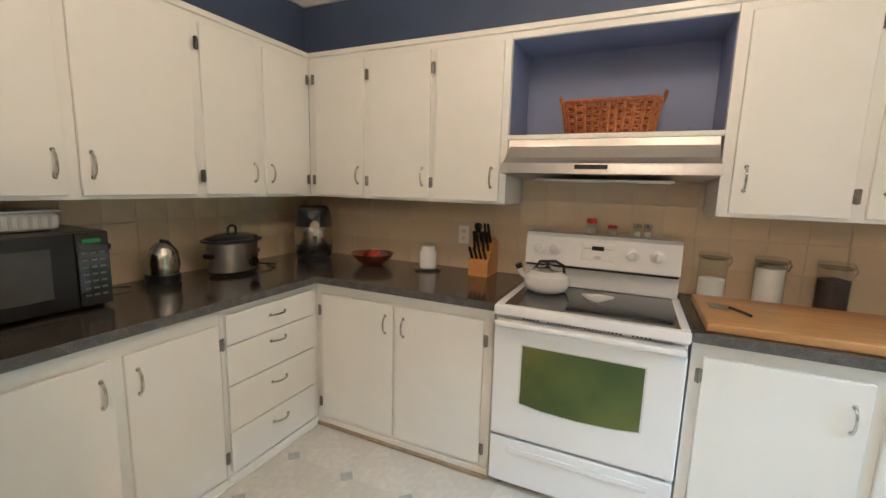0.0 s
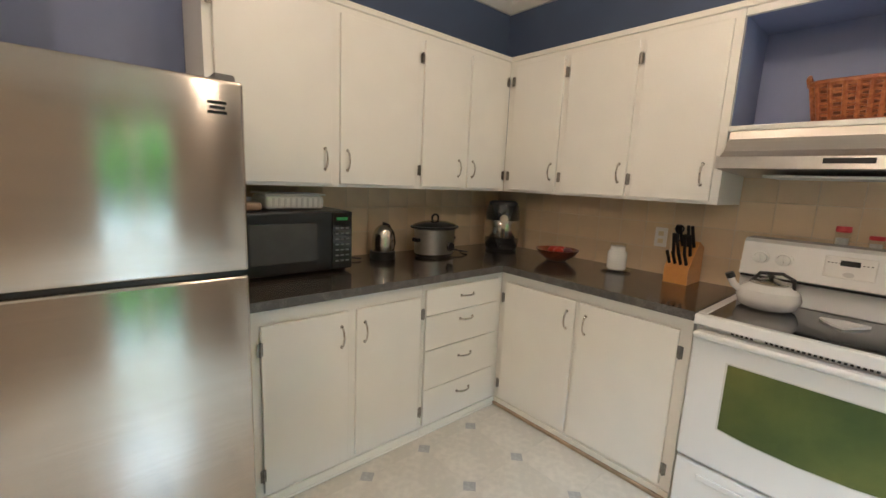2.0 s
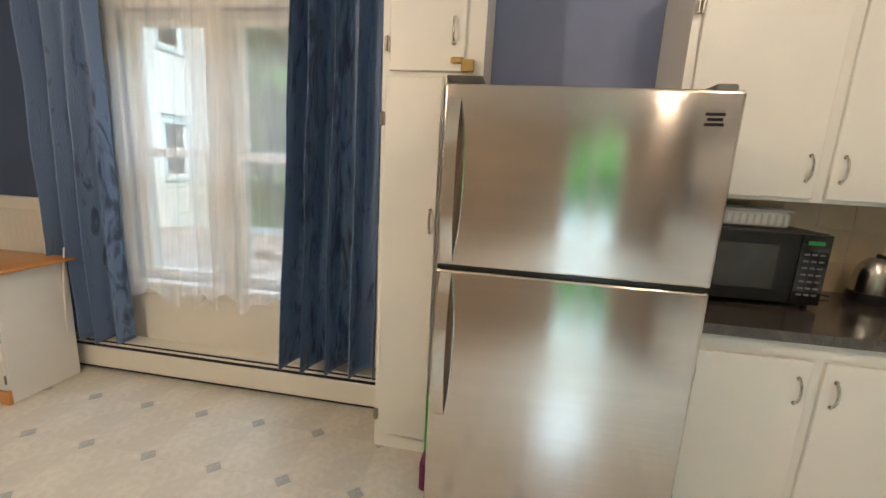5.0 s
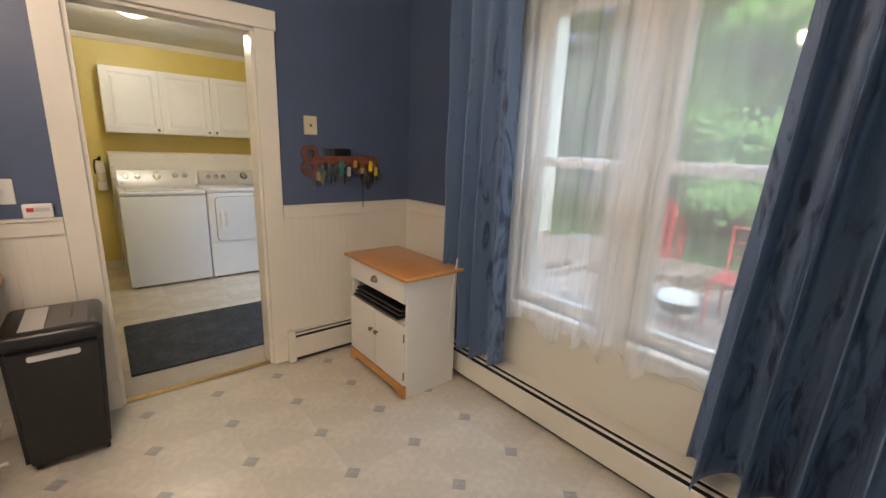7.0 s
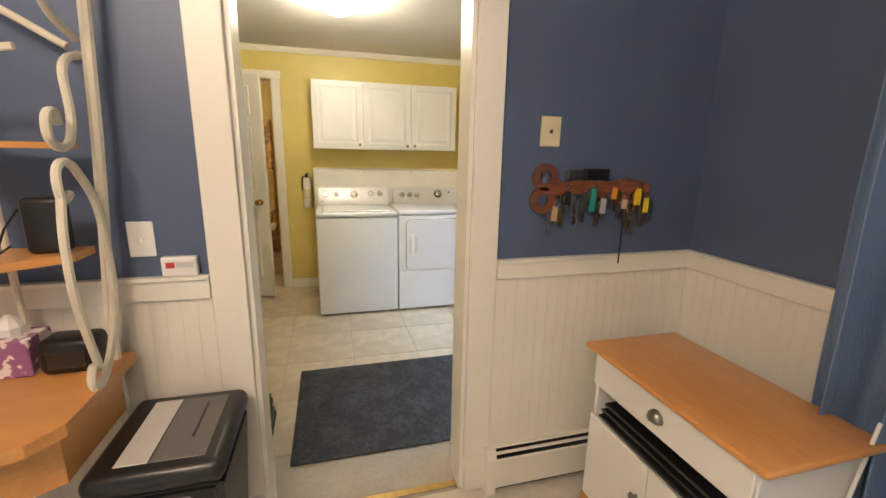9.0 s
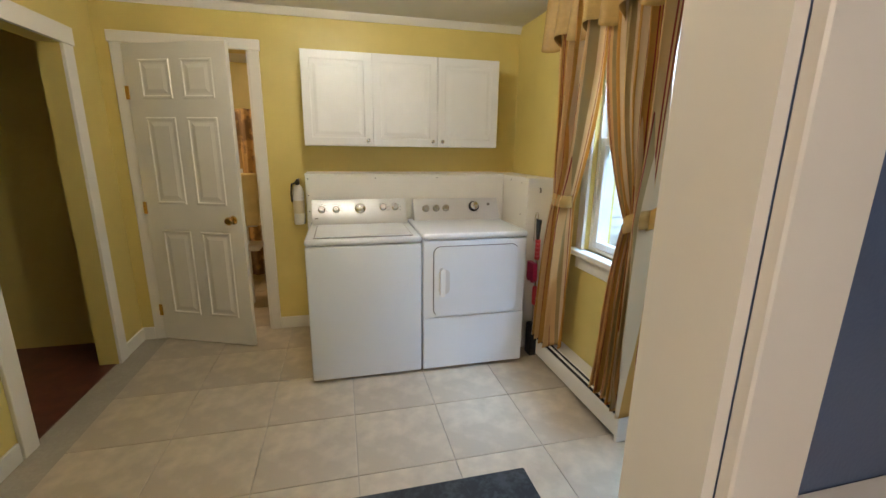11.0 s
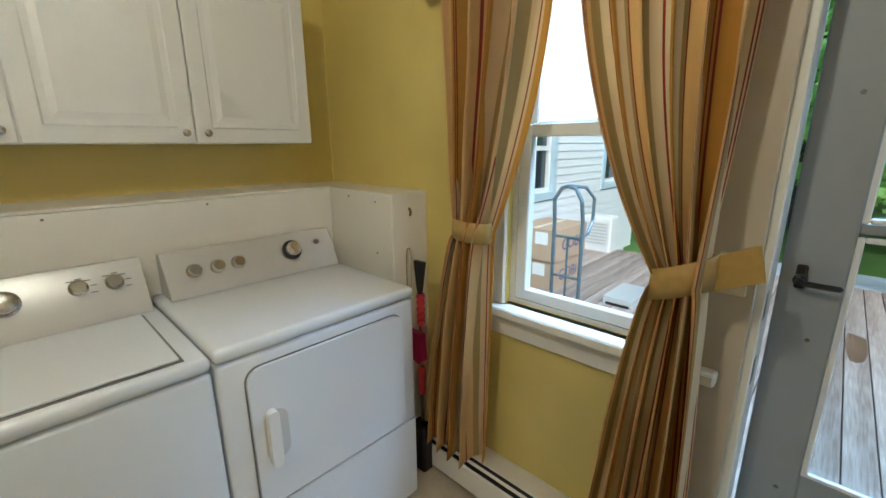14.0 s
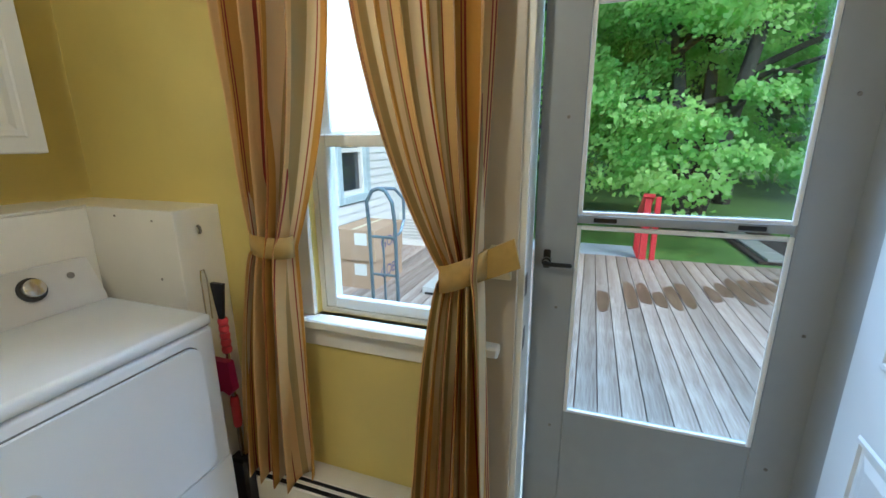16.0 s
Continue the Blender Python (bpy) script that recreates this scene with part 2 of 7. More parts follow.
frg_.inputs["To Min"].default_value, frg_.inputs["To Max"].default_value = 0.40, 0.80
ft_.links.new(fnz_.outputs[0], frg_.inputs[0])
ft_.links.new(frg_.outputs[0], fmx_.inputs[0])
ft_.links.new(ft_.nodes["Mix Shader"].outputs[0], fmx_.inputs[1])
ft_.links.new(milk_.outputs[0], fmx_.inputs[2])
ft_.links.new(fmx_.outputs[0], ft_.nodes["Material Output"].inputs[0])
EASTWALL = material("wall_cream_paint", (0.42, 0.36, 0.29), 0.5, var=0.04, scale=3, bump=0.1, bscale=140)
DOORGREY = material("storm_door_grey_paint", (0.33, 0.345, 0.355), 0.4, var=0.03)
IVORY = material("iron_ivory_paint", (0.66, 0.62, 0.51), 0.4, var=0.06, scale=30, bump=0.1)
BEIGE = material("ivory_plastic", (0.70, 0.62, 0.42), 0.35)
WPLASTIC = material("white_plastic", (0.80, 0.79, 0.76), 0.35, var=0.01)
DECK = material("weathered_deck_board", (0.50, 0.42, 0.37), 0.6, second=(0.25, 0.18, 0.145), scale=7, stretch=(0.7, 10, 9), bump=0.35, bscale=60, random=0.25, low=0.38, high=0.66)
SIDING = material("white_clapboard", (0.78, 0.79, 0.80), 0.5, var=0.03, random=0.02)
GRASS = material("lawn", (0.14, 0.27, 0.06), 0.9, second=(0.08, 0.17, 0.035), scale=3, bump=1.0, bscale=40)
LEAF = material("maple_leaf", (0.46, 0.70, 0.22), 0.5, second=(0.22, 0.47, 0.12), scale=1.2, low=0.42, high=0.58)
tr_, mx_ = LEAF.node_tree.nodes.new("ShaderNodeBsdfTranslucent"), LEAF.node_tree.nodes.new("ShaderNodeMixShader")
tr_.inputs[0].default_value, mx_.inputs[0].default_value = (0.42, 0.78, 0.16, 1), 0.5
LEAF.node_tree.links.new(LEAF.node_tree.nodes["Principled BSDF"].outputs[0], mx_.inputs[1])
LEAF.node_tree.links.new(tr_.outputs[0], mx_.inputs[2])
LEAF.node_tree.links.new(mx_.outputs[0], LEAF.node_tree.nodes["Material Output"].inputs[0])
BARK = material("bark", (0.10, 0.085, 0.07), 0.9, second=(0.04, 0.035, 0.03), scale=14, stretch=(2, 2, 0.5), bump=0.9, bscale=30)
CARD = material("cardboard", (0.48, 0.33, 0.22), 0.8, var=0.05, bump=0.05)
REDP = material("red_paint", (0.62, 0.05, 0.06), 0.35)
DARKWOOD = material("red_brown_floor", (0.14, 0.045, 0.03), 0.35, var=0.2, scale=10)


# ---- building helpers ----
ORIGIN = {}


def thing(name, x, y, z, label, category, group="", kind=""):
    ob = new(name)
    ob.location = (x, y, z)
    ob.empty_display_size = 0.1
    ORIGIN[ob] = Vector((x, y, z))
    return tagged(ob, label, category, group, kind)


def finish(name, bm, mat, smooth=False):
    me = bpy.data.meshes.new(name)
    bmesh.ops.recalc_face_normals(bm, faces=bm.faces)
    bm.to_mesh(me)
    bm.free()
    me.materials.append(mat)
    if smooth:
        me.shade_smooth()
        me.set_sharp_from_angle(angle=radians(38))
    return me


def part(name, bm, mat, parent=None, label="", smooth=False):
    """One mesh, given in world places, under a thing or a part."""
    org = ORIGIN.get(parent, Vector())
    bmesh.ops.translate(bm, verts=bm.verts, vec=-org)
    ob = new(name, finish(name, bm, mat, smooth))
    if parent is not None:
        ob.parent = parent
    ORIGIN[ob] = org
    return tagged(ob, label)


def solid(name, bm, mat, label, category, group="", kind="", smooth=False):
    """A thing of one mesh, with its origin at its base."""
    c = [sum(v.co[i] for v in bm.verts) / len(bm.verts) for i in range(2)]
    org = Vector((c[0], c[1], min(v.co.z for v in bm.verts)))
    bmesh.ops.translate(bm, verts=bm.verts, vec=-org)
    ob = new(name, finish(name, bm, mat, smooth))
    ob.location = org
    ORIGIN[ob] = org
    return tagged(ob, label, category, group, kind)


def box(x0, y0, z0, x1, y1, z1, bevel=0.0, bm=None, seg=1):
    bm = bm or bmesh.new()
    r = bmesh.ops.create_cube(bm, size=1)
    m = Matrix.Translation(((x0 + x1) / 2, (y0 + y1) / 2, (z0 + z1) / 2)) @ Matrix.Diagonal((abs(x1 - x0), abs(y1 - y0), abs(z1 - z0), 1))
    bmesh.ops.transform(bm, matrix=m, verts=r["verts"])
    if bevel:
        edges = list({e for v in r["verts"] for e in v.link_edges})
        bmesh.ops.bevel(bm, geom=edges, offset=bevel, segments=seg, affect="EDGES", profile=0.5)
    return bm


def lathe(profile, cx, cy, n=24, bm=None, m=None, caps=True):
    """Turned solid; profile: (radius, height) from the foot up."""
    bm = bm or bmesh.new()
    rings = []
    for r, z in profile:
        if r < 1e-5:
            rings.append([bm.verts.new((cx, cy, z))])
        else:
            rings.append([bm.verts.new((cx + r * math.cos(2 * math.pi * i / n), cy + r * math.sin(2 * math.pi * i / n), z)) for i in range(n)])
    for a, b in zip(rings, rings[1:]):
        for i in range(n):
            j = (i + 1) % n
            f = [a[i % len(a)], a[j % len(a)], b[j % len(b)], b[i % len(b)]]
            f = list(dict.fromkeys(f))
            if len(f) > 2:
                bm.faces.new(f)
    for ring in (rings[0], rings[-1]):
        if len(ring) > 2 and caps:
            bm.faces.new(ring)
    if m is not None:
        bmesh.ops.transform(bm, matrix=m, verts=[v for r in rings for v in r])
    return bm


def tube(pts, r, n=8, bm=None, flat=1.0):
    """A bar swept along points; flat squashes it upward."""
    bm = bm or bmesh.new()
    pts = [Vector(p) for p in pts]
    rings = []
    side = None
    for i, p in enumerate(pts):
        d = (pts[min(i + 1, len(pts) - 1)] - pts[max(i - 1, 0)]).normalized()
        if side is None:
            side = d.orthogonal().normalized()
        side = (side - d * side.dot(d)).normalized()
        up = d.cross(side)
        rings.append([bm.verts.new(p + (side * math.cos(2 * math.pi * k / n) + up * math.sin(2 * math.pi * k / n) * flat) * r) for k in range(n)])
    for a, b in zip(rings, rings[1:]):
        for k in range(n):
            bm.faces.new((a[k], a[(k + 1) % n], b[(k + 1) % n], b[k]))
    bm.faces.new(rings[0])
    bm.faces.new(rings[-1])
    return bm


def prism(outline, axis, a, b, bm=None):
    """An outline (two numbers a corner) drawn along an axis from a to b."""
    bm = bm or bmesh.new()
    order = {"x": lambda u, v, w: (w, u, v), "y": lambda u, v, w: (u, w, v), "z": lambda u, v, w: (u, v, w)}[axis]
    r0 = [bm.verts.new(order(u, v, a)) for u, v in outline]
    r1 = [bm.verts.new(order(u, v, b)) for u, v in outline]
    n = len(outline)
    for i in range(n):
        bm.faces.new((r0[i], r0[(i + 1) % n], r1[(i + 1) % n], r1[i]))
    bm.faces.new(r0)
    bm.faces.new(r1)
    return bm


def struct(name, bm, mat, label=""):
    ob = part(name, bm, mat)
    return tagged(ob, label, "", "", "structure")


def cloth(name, f, nu, nv, mat, label, category, thick=0.0, parent=None, group=""):
    """A hanging cloth; f(u, v) gives a place, u across, v down, both 0 to 1, and the width along the cloth."""
    verts, uvs, faces = [], [], []
    for j in range(nv + 1):
        for i in range(nu + 1):
            p, s = f(i / nu, j / nv)
            verts.append(p)
            uvs.append((s, j / nv))
    for j in range(nv):
        for i in range(nu):
            k = j * (nu + 1) + i
            faces.append((k, k + 1, k + nu + 2, k + nu + 1))
    me = bpy.data.meshes.new(name)
    me.from_pydata(verts, [], faces)
    layer = me.uv_layers.new(name="UVMap")
    for loop in me.loops:
        layer.data[loop.index].uv = uvs[loop.vertex_index]
    me.materials.append(mat)
    me.shade_smooth()
    ob = new(name, me)
    if parent is not None:
        ob.parent = parent
        me.transform(Matrix.Translation(-ORIGIN[parent]))
        return ob
    if thick:
        md = ob.modifiers.new("thickness", "SOLIDIFY")
        md.thickness = thick
    return tagged(ob, label, category, group)


# ---- structure ----
WX, NY, SY, EX, KZ, LZ = -0.04, 0.04, -6.27, 4.5, 2.74, 2.48
LN, LS, LE = -6.40, -9.45, 3.03


def wall_with_holes(name, axis, plane0, plane1, a0, a1, z0, z1, holes, mat, label=""):
    """A wall slab across an axis, from a0 to a1 along it, with rectangular holes (a, a, z, z)."""
    bm = bmesh.new()
    cuts = sorted({a0, a1, *[h[0] for h in holes], *[h[1] for h in holes]})
    for u0, u1 in zip(cuts, cuts[1:]):
        spans = sorted((h[2], h[3]) for h in holes if h[0] <= u0 and h[1] >= u1)
        z = z0
        for s0, s1 in spans + [(z1, z1)]:
            if s0 > z + 1e-4:
                if axis == "x":
                    box(plane0, u0, z, plane1, u1, s0, bm=bm)
                else:
                    box(u0, plane0, z, u1, plane1, s0, bm=bm)
            z = max(z, s1)
    bmesh.ops.remove_doubles(bm, verts=bm.verts, dist=1e-5)
    return struct(name, bm, mat, label)


wall_with_holes("wall_west_kitchen", "x", WX - 0.18, WX, SY - 0.13, NY + 0.15, 0, KZ, [(-5.13, -3.90, 0.60, 2.2)], BLUE, "kitchen wall painted dark slate blue, with a wide window")
wall_with_holes("wall_north", "y", NY, NY + 0.15, WX, EX + 0.15, 0, KZ, [], BLUE, "kitchen wall painted dark slate blue behind the cabinets")
wall_with_holes("wall_east_kitchen", "x", EX, EX + 0.15, SY, NY, 0, KZ, [(-2.32, -1.24, 0.02, 2.37)], EASTWALL, "kitchen wall painted cream, with a glazed door")
DOOR_A, DOOR_B, DOOR_Z = 1.038, 1.855, 2.08
wall_with_holes("wall_south_kitchen", "y", SY - 0.13, SY, WX, EX + 0.15, 0, KZ, [(DOOR_A, DOOR_B, 0, DOOR_Z)], BLUE, "kitchen wall painted dark slate blue, with a cased doorway")
struct("wall_alcove", box(WX, -2.939, 1.0, WX + 0.003, -2.151, KZ - 0.07), PERI, "periwinkle painted wall above the refrigerator")
struct("ceiling_kitchen", box(WX - 0.18, SY - 0.13, KZ, EX + 0.15, NY + 0.15, KZ + 0.1), CEIL, "flat white painted ceiling")
LWIN, LDOOR = (-8.24, -7.58, 0.885, 2.2), (-7.45, -6.53, 0.0, 2.12)
wall_with_holes("wall_west_laundry", "x", WX - 0.18, WX, LS - 2.4, SY - 0.13, 0, KZ, [LWIN, LDOOR], YEL, "laundry wall painted mustard yellow, with a window and an outer door")
wall_with_holes("wall_laundry_north_face", "y", LN - 0.004, LN, WX, LE + 1.6, 0, LZ, [(DOOR_A, DOOR_B, 0, DOOR_Z)], YEL, "laundry side of the doorway wall, mustard yellow")
wall_with_holes("wall_south_laundry", "y", LS - 0.12, LS, WX, LE + 0.12, 0, LZ, [(2.075, 2.865, 0, 2.175)], YEL, "laundry wall painted mustard yellow behind the machines")
wall_with_holes("wall_east_laundry", "x", LE, LE + 0.12, LS, LN, 0, LZ, [(-9.05, -8.2, 0, 2.08)], YEL, "laundry wall painted mustard yellow, with a cased opening")
struct("ceiling_laundry", box(WX - 0.18, LS - 2.4, LZ, LE + 1.6, LN, LZ + 0.1), CEIL, "flat white painted ceiling")
bm = box(LE + 1.6, LS - 2.4, 0, LE + 1.7, LN, LZ)
box(WX, LS - 2.4, 0, LE + 1.6, LS - 2.3, LZ, bm=bm)
box(LE + 0.12, LS - 0.12, 0, LE + 1.6, LS, LZ, bm=bm)
struct("wall_rooms_beyond", bm, YEL, "plain yellow walls of the rooms beyond")
floor = struct("floor", box(WX - 0.18, SY, -0.12, EX + 0.15, NY + 0.15, -0.003), VINYL, "cream mottled vinyl floor with small grey square dots")
floor_l = struct("floor_laundry", box(WX - 0.18, LS - 2.4, -0.12, LE + 1.7, SY, -0.004), FGROUT, "large beige stone-look tile floor")
struct("floor_hall", box(LE + 0.02, LS, -0.003, LE + 1.6, LN, 0.003), DARKWOOD, "dark red-brown floor of the hall")

# trim of the doorway, both sides, and other casings
def casing(name, axis, plane, out, a0, a1, z1, w=0.11, mat=TRIM, sill=None, head=0.105, z0=0.0):
    """Flat boards round an opening on a wall's face; out: the way into the room."""
    root = thing(name, 0, 0, 0, "white painted wooden casing round an opening", "door casing" if z0 == 0 else "window casing", kind="structure")
    t0, t1 = plane, plane + out * 0.02

    def b(nm, u0, u1, zz0, zz1, d=0.0):
        if axis == "y":
            part(nm, box(u0, t0, zz0, u1, t1 + out * d, zz1, 0.003), mat, root)
        else:
            part(nm, box(t0, u0, zz0, t1 + out * d, u1, zz1, 0.003), mat, root)
    b("side_board", a0 - w, a0, z0, z1)
    b("side_board", a1, a1 + w, z0, z1)
    b("head_board", a0 - w - 0.01, a1 + w + 0.01, z1 + 0.001, z1 + head, 0.006)
    return root


casing("door_casing", "y", SY, 1, DOOR_A, DOOR_B, DOOR_Z)
casing("door_casing", "y", LN - 0.004, -1, DOOR_A, DOOR_B, DOOR_Z)
bm = box(DOOR_A, LN - 0.004, 0, DOOR_A + 0.018, SY, DOOR_Z - 0.02)
box(DOOR_B - 0.018, LN - 0.004, 0, DOOR_B, SY, DOOR_Z - 0.02, bm=bm)
box(DOOR_A, LN - 0.004, DOOR_Z - 0.018, DOOR_B, SY, DOOR_Z, bm=bm)
struct("door_jamb", bm, TRIM, "white painted door jamb")
for u in (DOOR_A - 0.115, DOOR_B - 0.001):
    struct("plinth_block", box(u, SY + 0.001, 0, u + 0.117, SY + 0.03, 0.17, 0.003), TRIM, "white painted plinth block")
struct("threshold_strip", box(DOOR_A, SY - 0.05, 0.0, DOOR_B, SY - 0.015, 0.006, 0.002), BRASS, "gold coloured metal threshold strip")
casing("bath_door_casing", "y", LS, 1, 2.075, 2.865, 2.175, 0.075, head=0.075)
casing("hall_casing", "x", LE, -1, -9.05, -8.2, 2.08, 0.1)
bm = box(2.075, LS - 0.12, 0, 2.09, LS, 2.175)
box(2.85, LS - 0.12, 0, 2.865, LS, 2.175, bm=bm)
struct("bath_door_jamb", bm, TRIM, "white painted door jamb")


def dado(name, axis, plane, out, a0, a1):
    """White tongue-and-groove panelling under a flat rail."""
    root = thing(name, 0, 0, 0, "white beadboard wainscot under a flat chair rail", "wainscot", kind="structure")

    def b(nm, u0, u1, z0, z1, d0, d1, bev=0.002):
        if axis == "y":
            part(nm, box(u0, plane + out * d0, z0, u1, plane + out * d1, z1, bev), TRIM, root)
        else:
            part(nm, box(plane + out * d0, u0, z0, plane + out * d1, u1, z1, bev), TRIM, root)
    b("backing", a0, a1, 0.0, 1.0, 0.0, 0.0065, 0.0)
    n = max(1, round((a1 - a0) / 0.048))
    for i in range(n):
        w = (a1 - a0) / n
        b("board", a0 + i * w + 0.0004, a0 + (i + 1) * w - 0.0004, 0.02, 0.985, 0.0066, 0.0085, 0.0006)
    b("rail", a0, a1, 0.985, 1.052, 0.001, 0.022)
    b("cap", a0, a1, 1.053, 1.068, 0.001, 0.032)


dado("wainscot_south", "y", SY, 1, WX, DOOR_A - 0.112)
dado("wainscot_south", "y", SY, 1, DOOR_B + 0.112, EX)
dado("wainscot_west", "x", WX, 1, SY + 0.0225, -5.2)
dado("wainscot_west", "x", WX, 1, -3.79, -3.38)
struct("corner_bead", box(WX + 0.0005, SY + 0.0095, 0.186, WX + 0.0125, SY + 0.0222, 0.984, 0.002), TRIM, "white painted corner bead")
bm = box(WX, -5.2, 0.02, WX + 0.01, -3.79, 0.50)
struct("panel_under_window", bm, TRIM, "white painted panelling under the window")

# crown moulding of the kitchen
prof = [(0, 0), (0.02, 0), (0.035, 0.02), (0.06, 0.05), (0.07, 0.07), (0, 0.07)]
struct("crown_moulding", prism([(WX + u, KZ - 0.07 + v) for u, v in prof], "y", SY, NY), TRIM, "white crown moulding")
struct("crown_moulding", prism([(NY - u, KZ - 0.07 + v) for u, v in prof], "x", WX, EX), TRIM, "white crown moulding")
struct("crown_moulding", prism([(SY + u, KZ - 0.07 + v) for u, v in prof], "x", WX, EX), TRIM, "white crown moulding")
struct("crown_moulding", prism([(LS + u * 0.6, LZ - 0.05 + v * 0.7) for u, v in prof], "x", WX, LE), TRIM, "white crown moulding")
for nm, b_ in (("baseboard_laundry_south", (WX, LS, 0, 1.998, LS + 0.015, 0.1)), ("baseboard_laundry_south", (2.94, LS, 0, LE, LS + 0.015, 0.1)), ("baseboard_laundry_east", (LE - 0.015, LS + 0.02, 0, LE, -9.16, 0.1)), ("baseboard_laundry_east", (LE - 0.015, -8.09, 0, LE, LN, 0.1))):
    struct(nm, box(*b_, 0.003), TRIM, "white painted baseboard")


# ---- windows and doors ----
def sash_window(name, plane, a0, a1, z0, z1, label, mid, upper=GLASS):
    """A double-hung window in a wall across x; plane: its inner face."""
    root = thing(name, plane, (a0 + a1) / 2, z0, label, "window", kind="structure")
    w = 0.045
    for nm, x0, x1, s0, s1 in (("lower_sash", plane - 0.04, plane - 0.005, z0, mid + 0.02), ("upper_sash", plane - 0.08, plane - 0.045, mid - 0.014, z1)):
        bm = box(x0, a0, s0, x1, a0 + w, s1, 0.004)
        box(x0, a1 - w, s0, x1, a1, s1, 0.004, bm=bm)
        box(x0, a0 + w, s0, x1, a1 - w, s0 + w, 0.004, bm=bm)
        box(x0, a0 + w, s1 - w, x1, a1 - w, s1, 0.004, bm=bm)
        sash = part(nm, bm, WPLASTIC, root)
        g = part("pane", box((x0 + x1) / 2 - 0.002, a0 + w - 0.003, s0 + w - 0.003, (x0 + x1) / 2 + 0.002, a1 - w + 0.003, s1 - w + 0.003), upper if nm == "upper_sash" else GLASS, sash)
        g.visible_shadow = False
    part("latch", box(plane - 0.03, (a0 + a1) / 2 - 0.03, mid + 0.021, plane - 0.008, (a0 + a1) / 2 + 0.03, mid + 0.035, 0.004), WPLASTIC, root)
    bm = box(plane - 0.12, a0 - 0.02, z0 - 0.02, plane, a0, z1 + 0.02)
    box(plane - 0.12, a1, z0 - 0.02, plane, a1 + 0.02, z1 + 0.02, bm=bm)
    box(plane - 0.12, a0, z1, plane, a1, z1 + 0.02, bm=bm)
    box(plane - 0.12, a0, z0 - 0.02, plane, a1, z0, bm=bm)
    part("frame", bm, TRIM, root)


sash_window("window_1", WX - 0.03, -5.105, -4.585, 0.62, 2.175, "white double-hung window behind a sheer curtain", 1.40)
sash_window("window_2", WX - 0.03, -4.415, -3.925, 0.62, 2.175, "white double-hung window behind a sheer curtain", 1.40)
struct("window_mullion", box(WX - 0.15, -4.56, 0.60, WX + 0.005, -4.44, 2.2, 0.003), TRIM, "white painted post between the two windows")
casing("window_casing", "x", WX, 1, -5.13, -3.90, 2.2, 0.09, z0=0.60)
struct("window_sill", box(WX - 0.03, -5.24, 0.572, WX + 0.05, -3.77, 0.599, 0.006), TRIM, "white painted window sill")
struct("window_apron", box(WX, -5.21, 0.50, WX + 0.02, -3.80, 0.571, 0.004), TRIM, "white painted apron under the sill")
sash_window("window_3", WX - 0.03, -8.22, -7.60, 0.905, 2.18, "white double-hung window with a milky upper pane between tied-back striped curtains", 1.555, MILKY)
casing("window_casing_laundry", "x", WX, 1, -8.24, -7.58, 2.2, 0.07, z0=0.885)
struct("window_sill_laundry", box(WX - 0.03, -8.33, 0.848, WX + 0.068, -7.50, 0.885, 0.006), TRIM, "white painted window sill")
struct("window_apron_laundry", box(WX, -8.30, 0.755, WX + 0.02, -7.53, 0.847, 0.004), TRIM, "white painted apron under the sill")


def glazed_door(name, x, a0, a1, z1, label, mat, lo=0.52, mid=1.28):
    root = thing(name, x, (a0 + a1) / 2, 0.02, label, "storm door", kind="structure")
    w, t = 0.135, 0.035
    bm = box(x - t, a0, 0.02, x, a0 + w, z1, 0.004)
    box(x - t, a1 - w, 0.02, x, a1, z1, 0.004, bm=bm)
    box(x - t, a0 + w, 0.02, x, a1 - w, lo, 0.004, bm=bm)
    box(x - t, a0 + w, z1 - w, x, a1 - w, z1, 0.004, bm=bm)
    part("door_leaf", bm, mat, root)
    part("middle_rail", box(x - t + 0.003, a0 + w, mid - 0.014, x - 0.003, a1 - w, mid + 0.014, 0.003), mat, root)
    for nm, z0, zz in (("lower_pane", lo, mid - 0.02), ("upper_pane", mid + 0.014, z1 - w)):
        g = part(nm, box(x - 0.02, a0 + w, z0, x - 0.016, a1 - w, zz), GLASS, root)
        g.visible_shadow = False
        i0, i1 = a0 + w, a1 - w
        bm = box(x - 0.005, i0, z0, x + 0.006, i0 + 0.014, zz, 0.003)
        box(x - 0.005, i1 - 0.014, z0, x + 0.006, i1, zz, 0.003, bm=bm)
        box(x - 0.005, i0 + 0.014, z0, x + 0.006, i1 - 0.014, z0 + 0.014, 0.003, bm=bm)
        box(x - 0.005, i0 + 0.014, zz - 0.014, x + 0.006, i1 - 0.014, zz, 0.003, bm=bm)
        part("pane_bead", bm, WPLASTIC, root)
    return root


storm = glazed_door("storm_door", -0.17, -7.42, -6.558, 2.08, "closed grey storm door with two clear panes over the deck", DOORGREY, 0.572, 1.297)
for y in (-7.20, -6.80):
    part("rail_clip", box(-0.168, y - 0.035, 1.290, -0.1605, y + 0.035, 1.304, 0.002), BLACK, storm, "dark gap between the two panes")
for y, z in ((-7.335, 1.62), (-7.335, 0.98), (-6.62, 1.66), (-6.62, 0.98), (-7.33, 0.50), (-6.64, 0.50)):
    part("screw", lathe([(0.006, 0), (0.005, 0.002), (0, 0.002)], 0, 0, 10, m=Matrix.Translation((-0.17, y, z)) @ Matrix.Rotation(radians(90), 4, "Y")), PEWTER, storm)
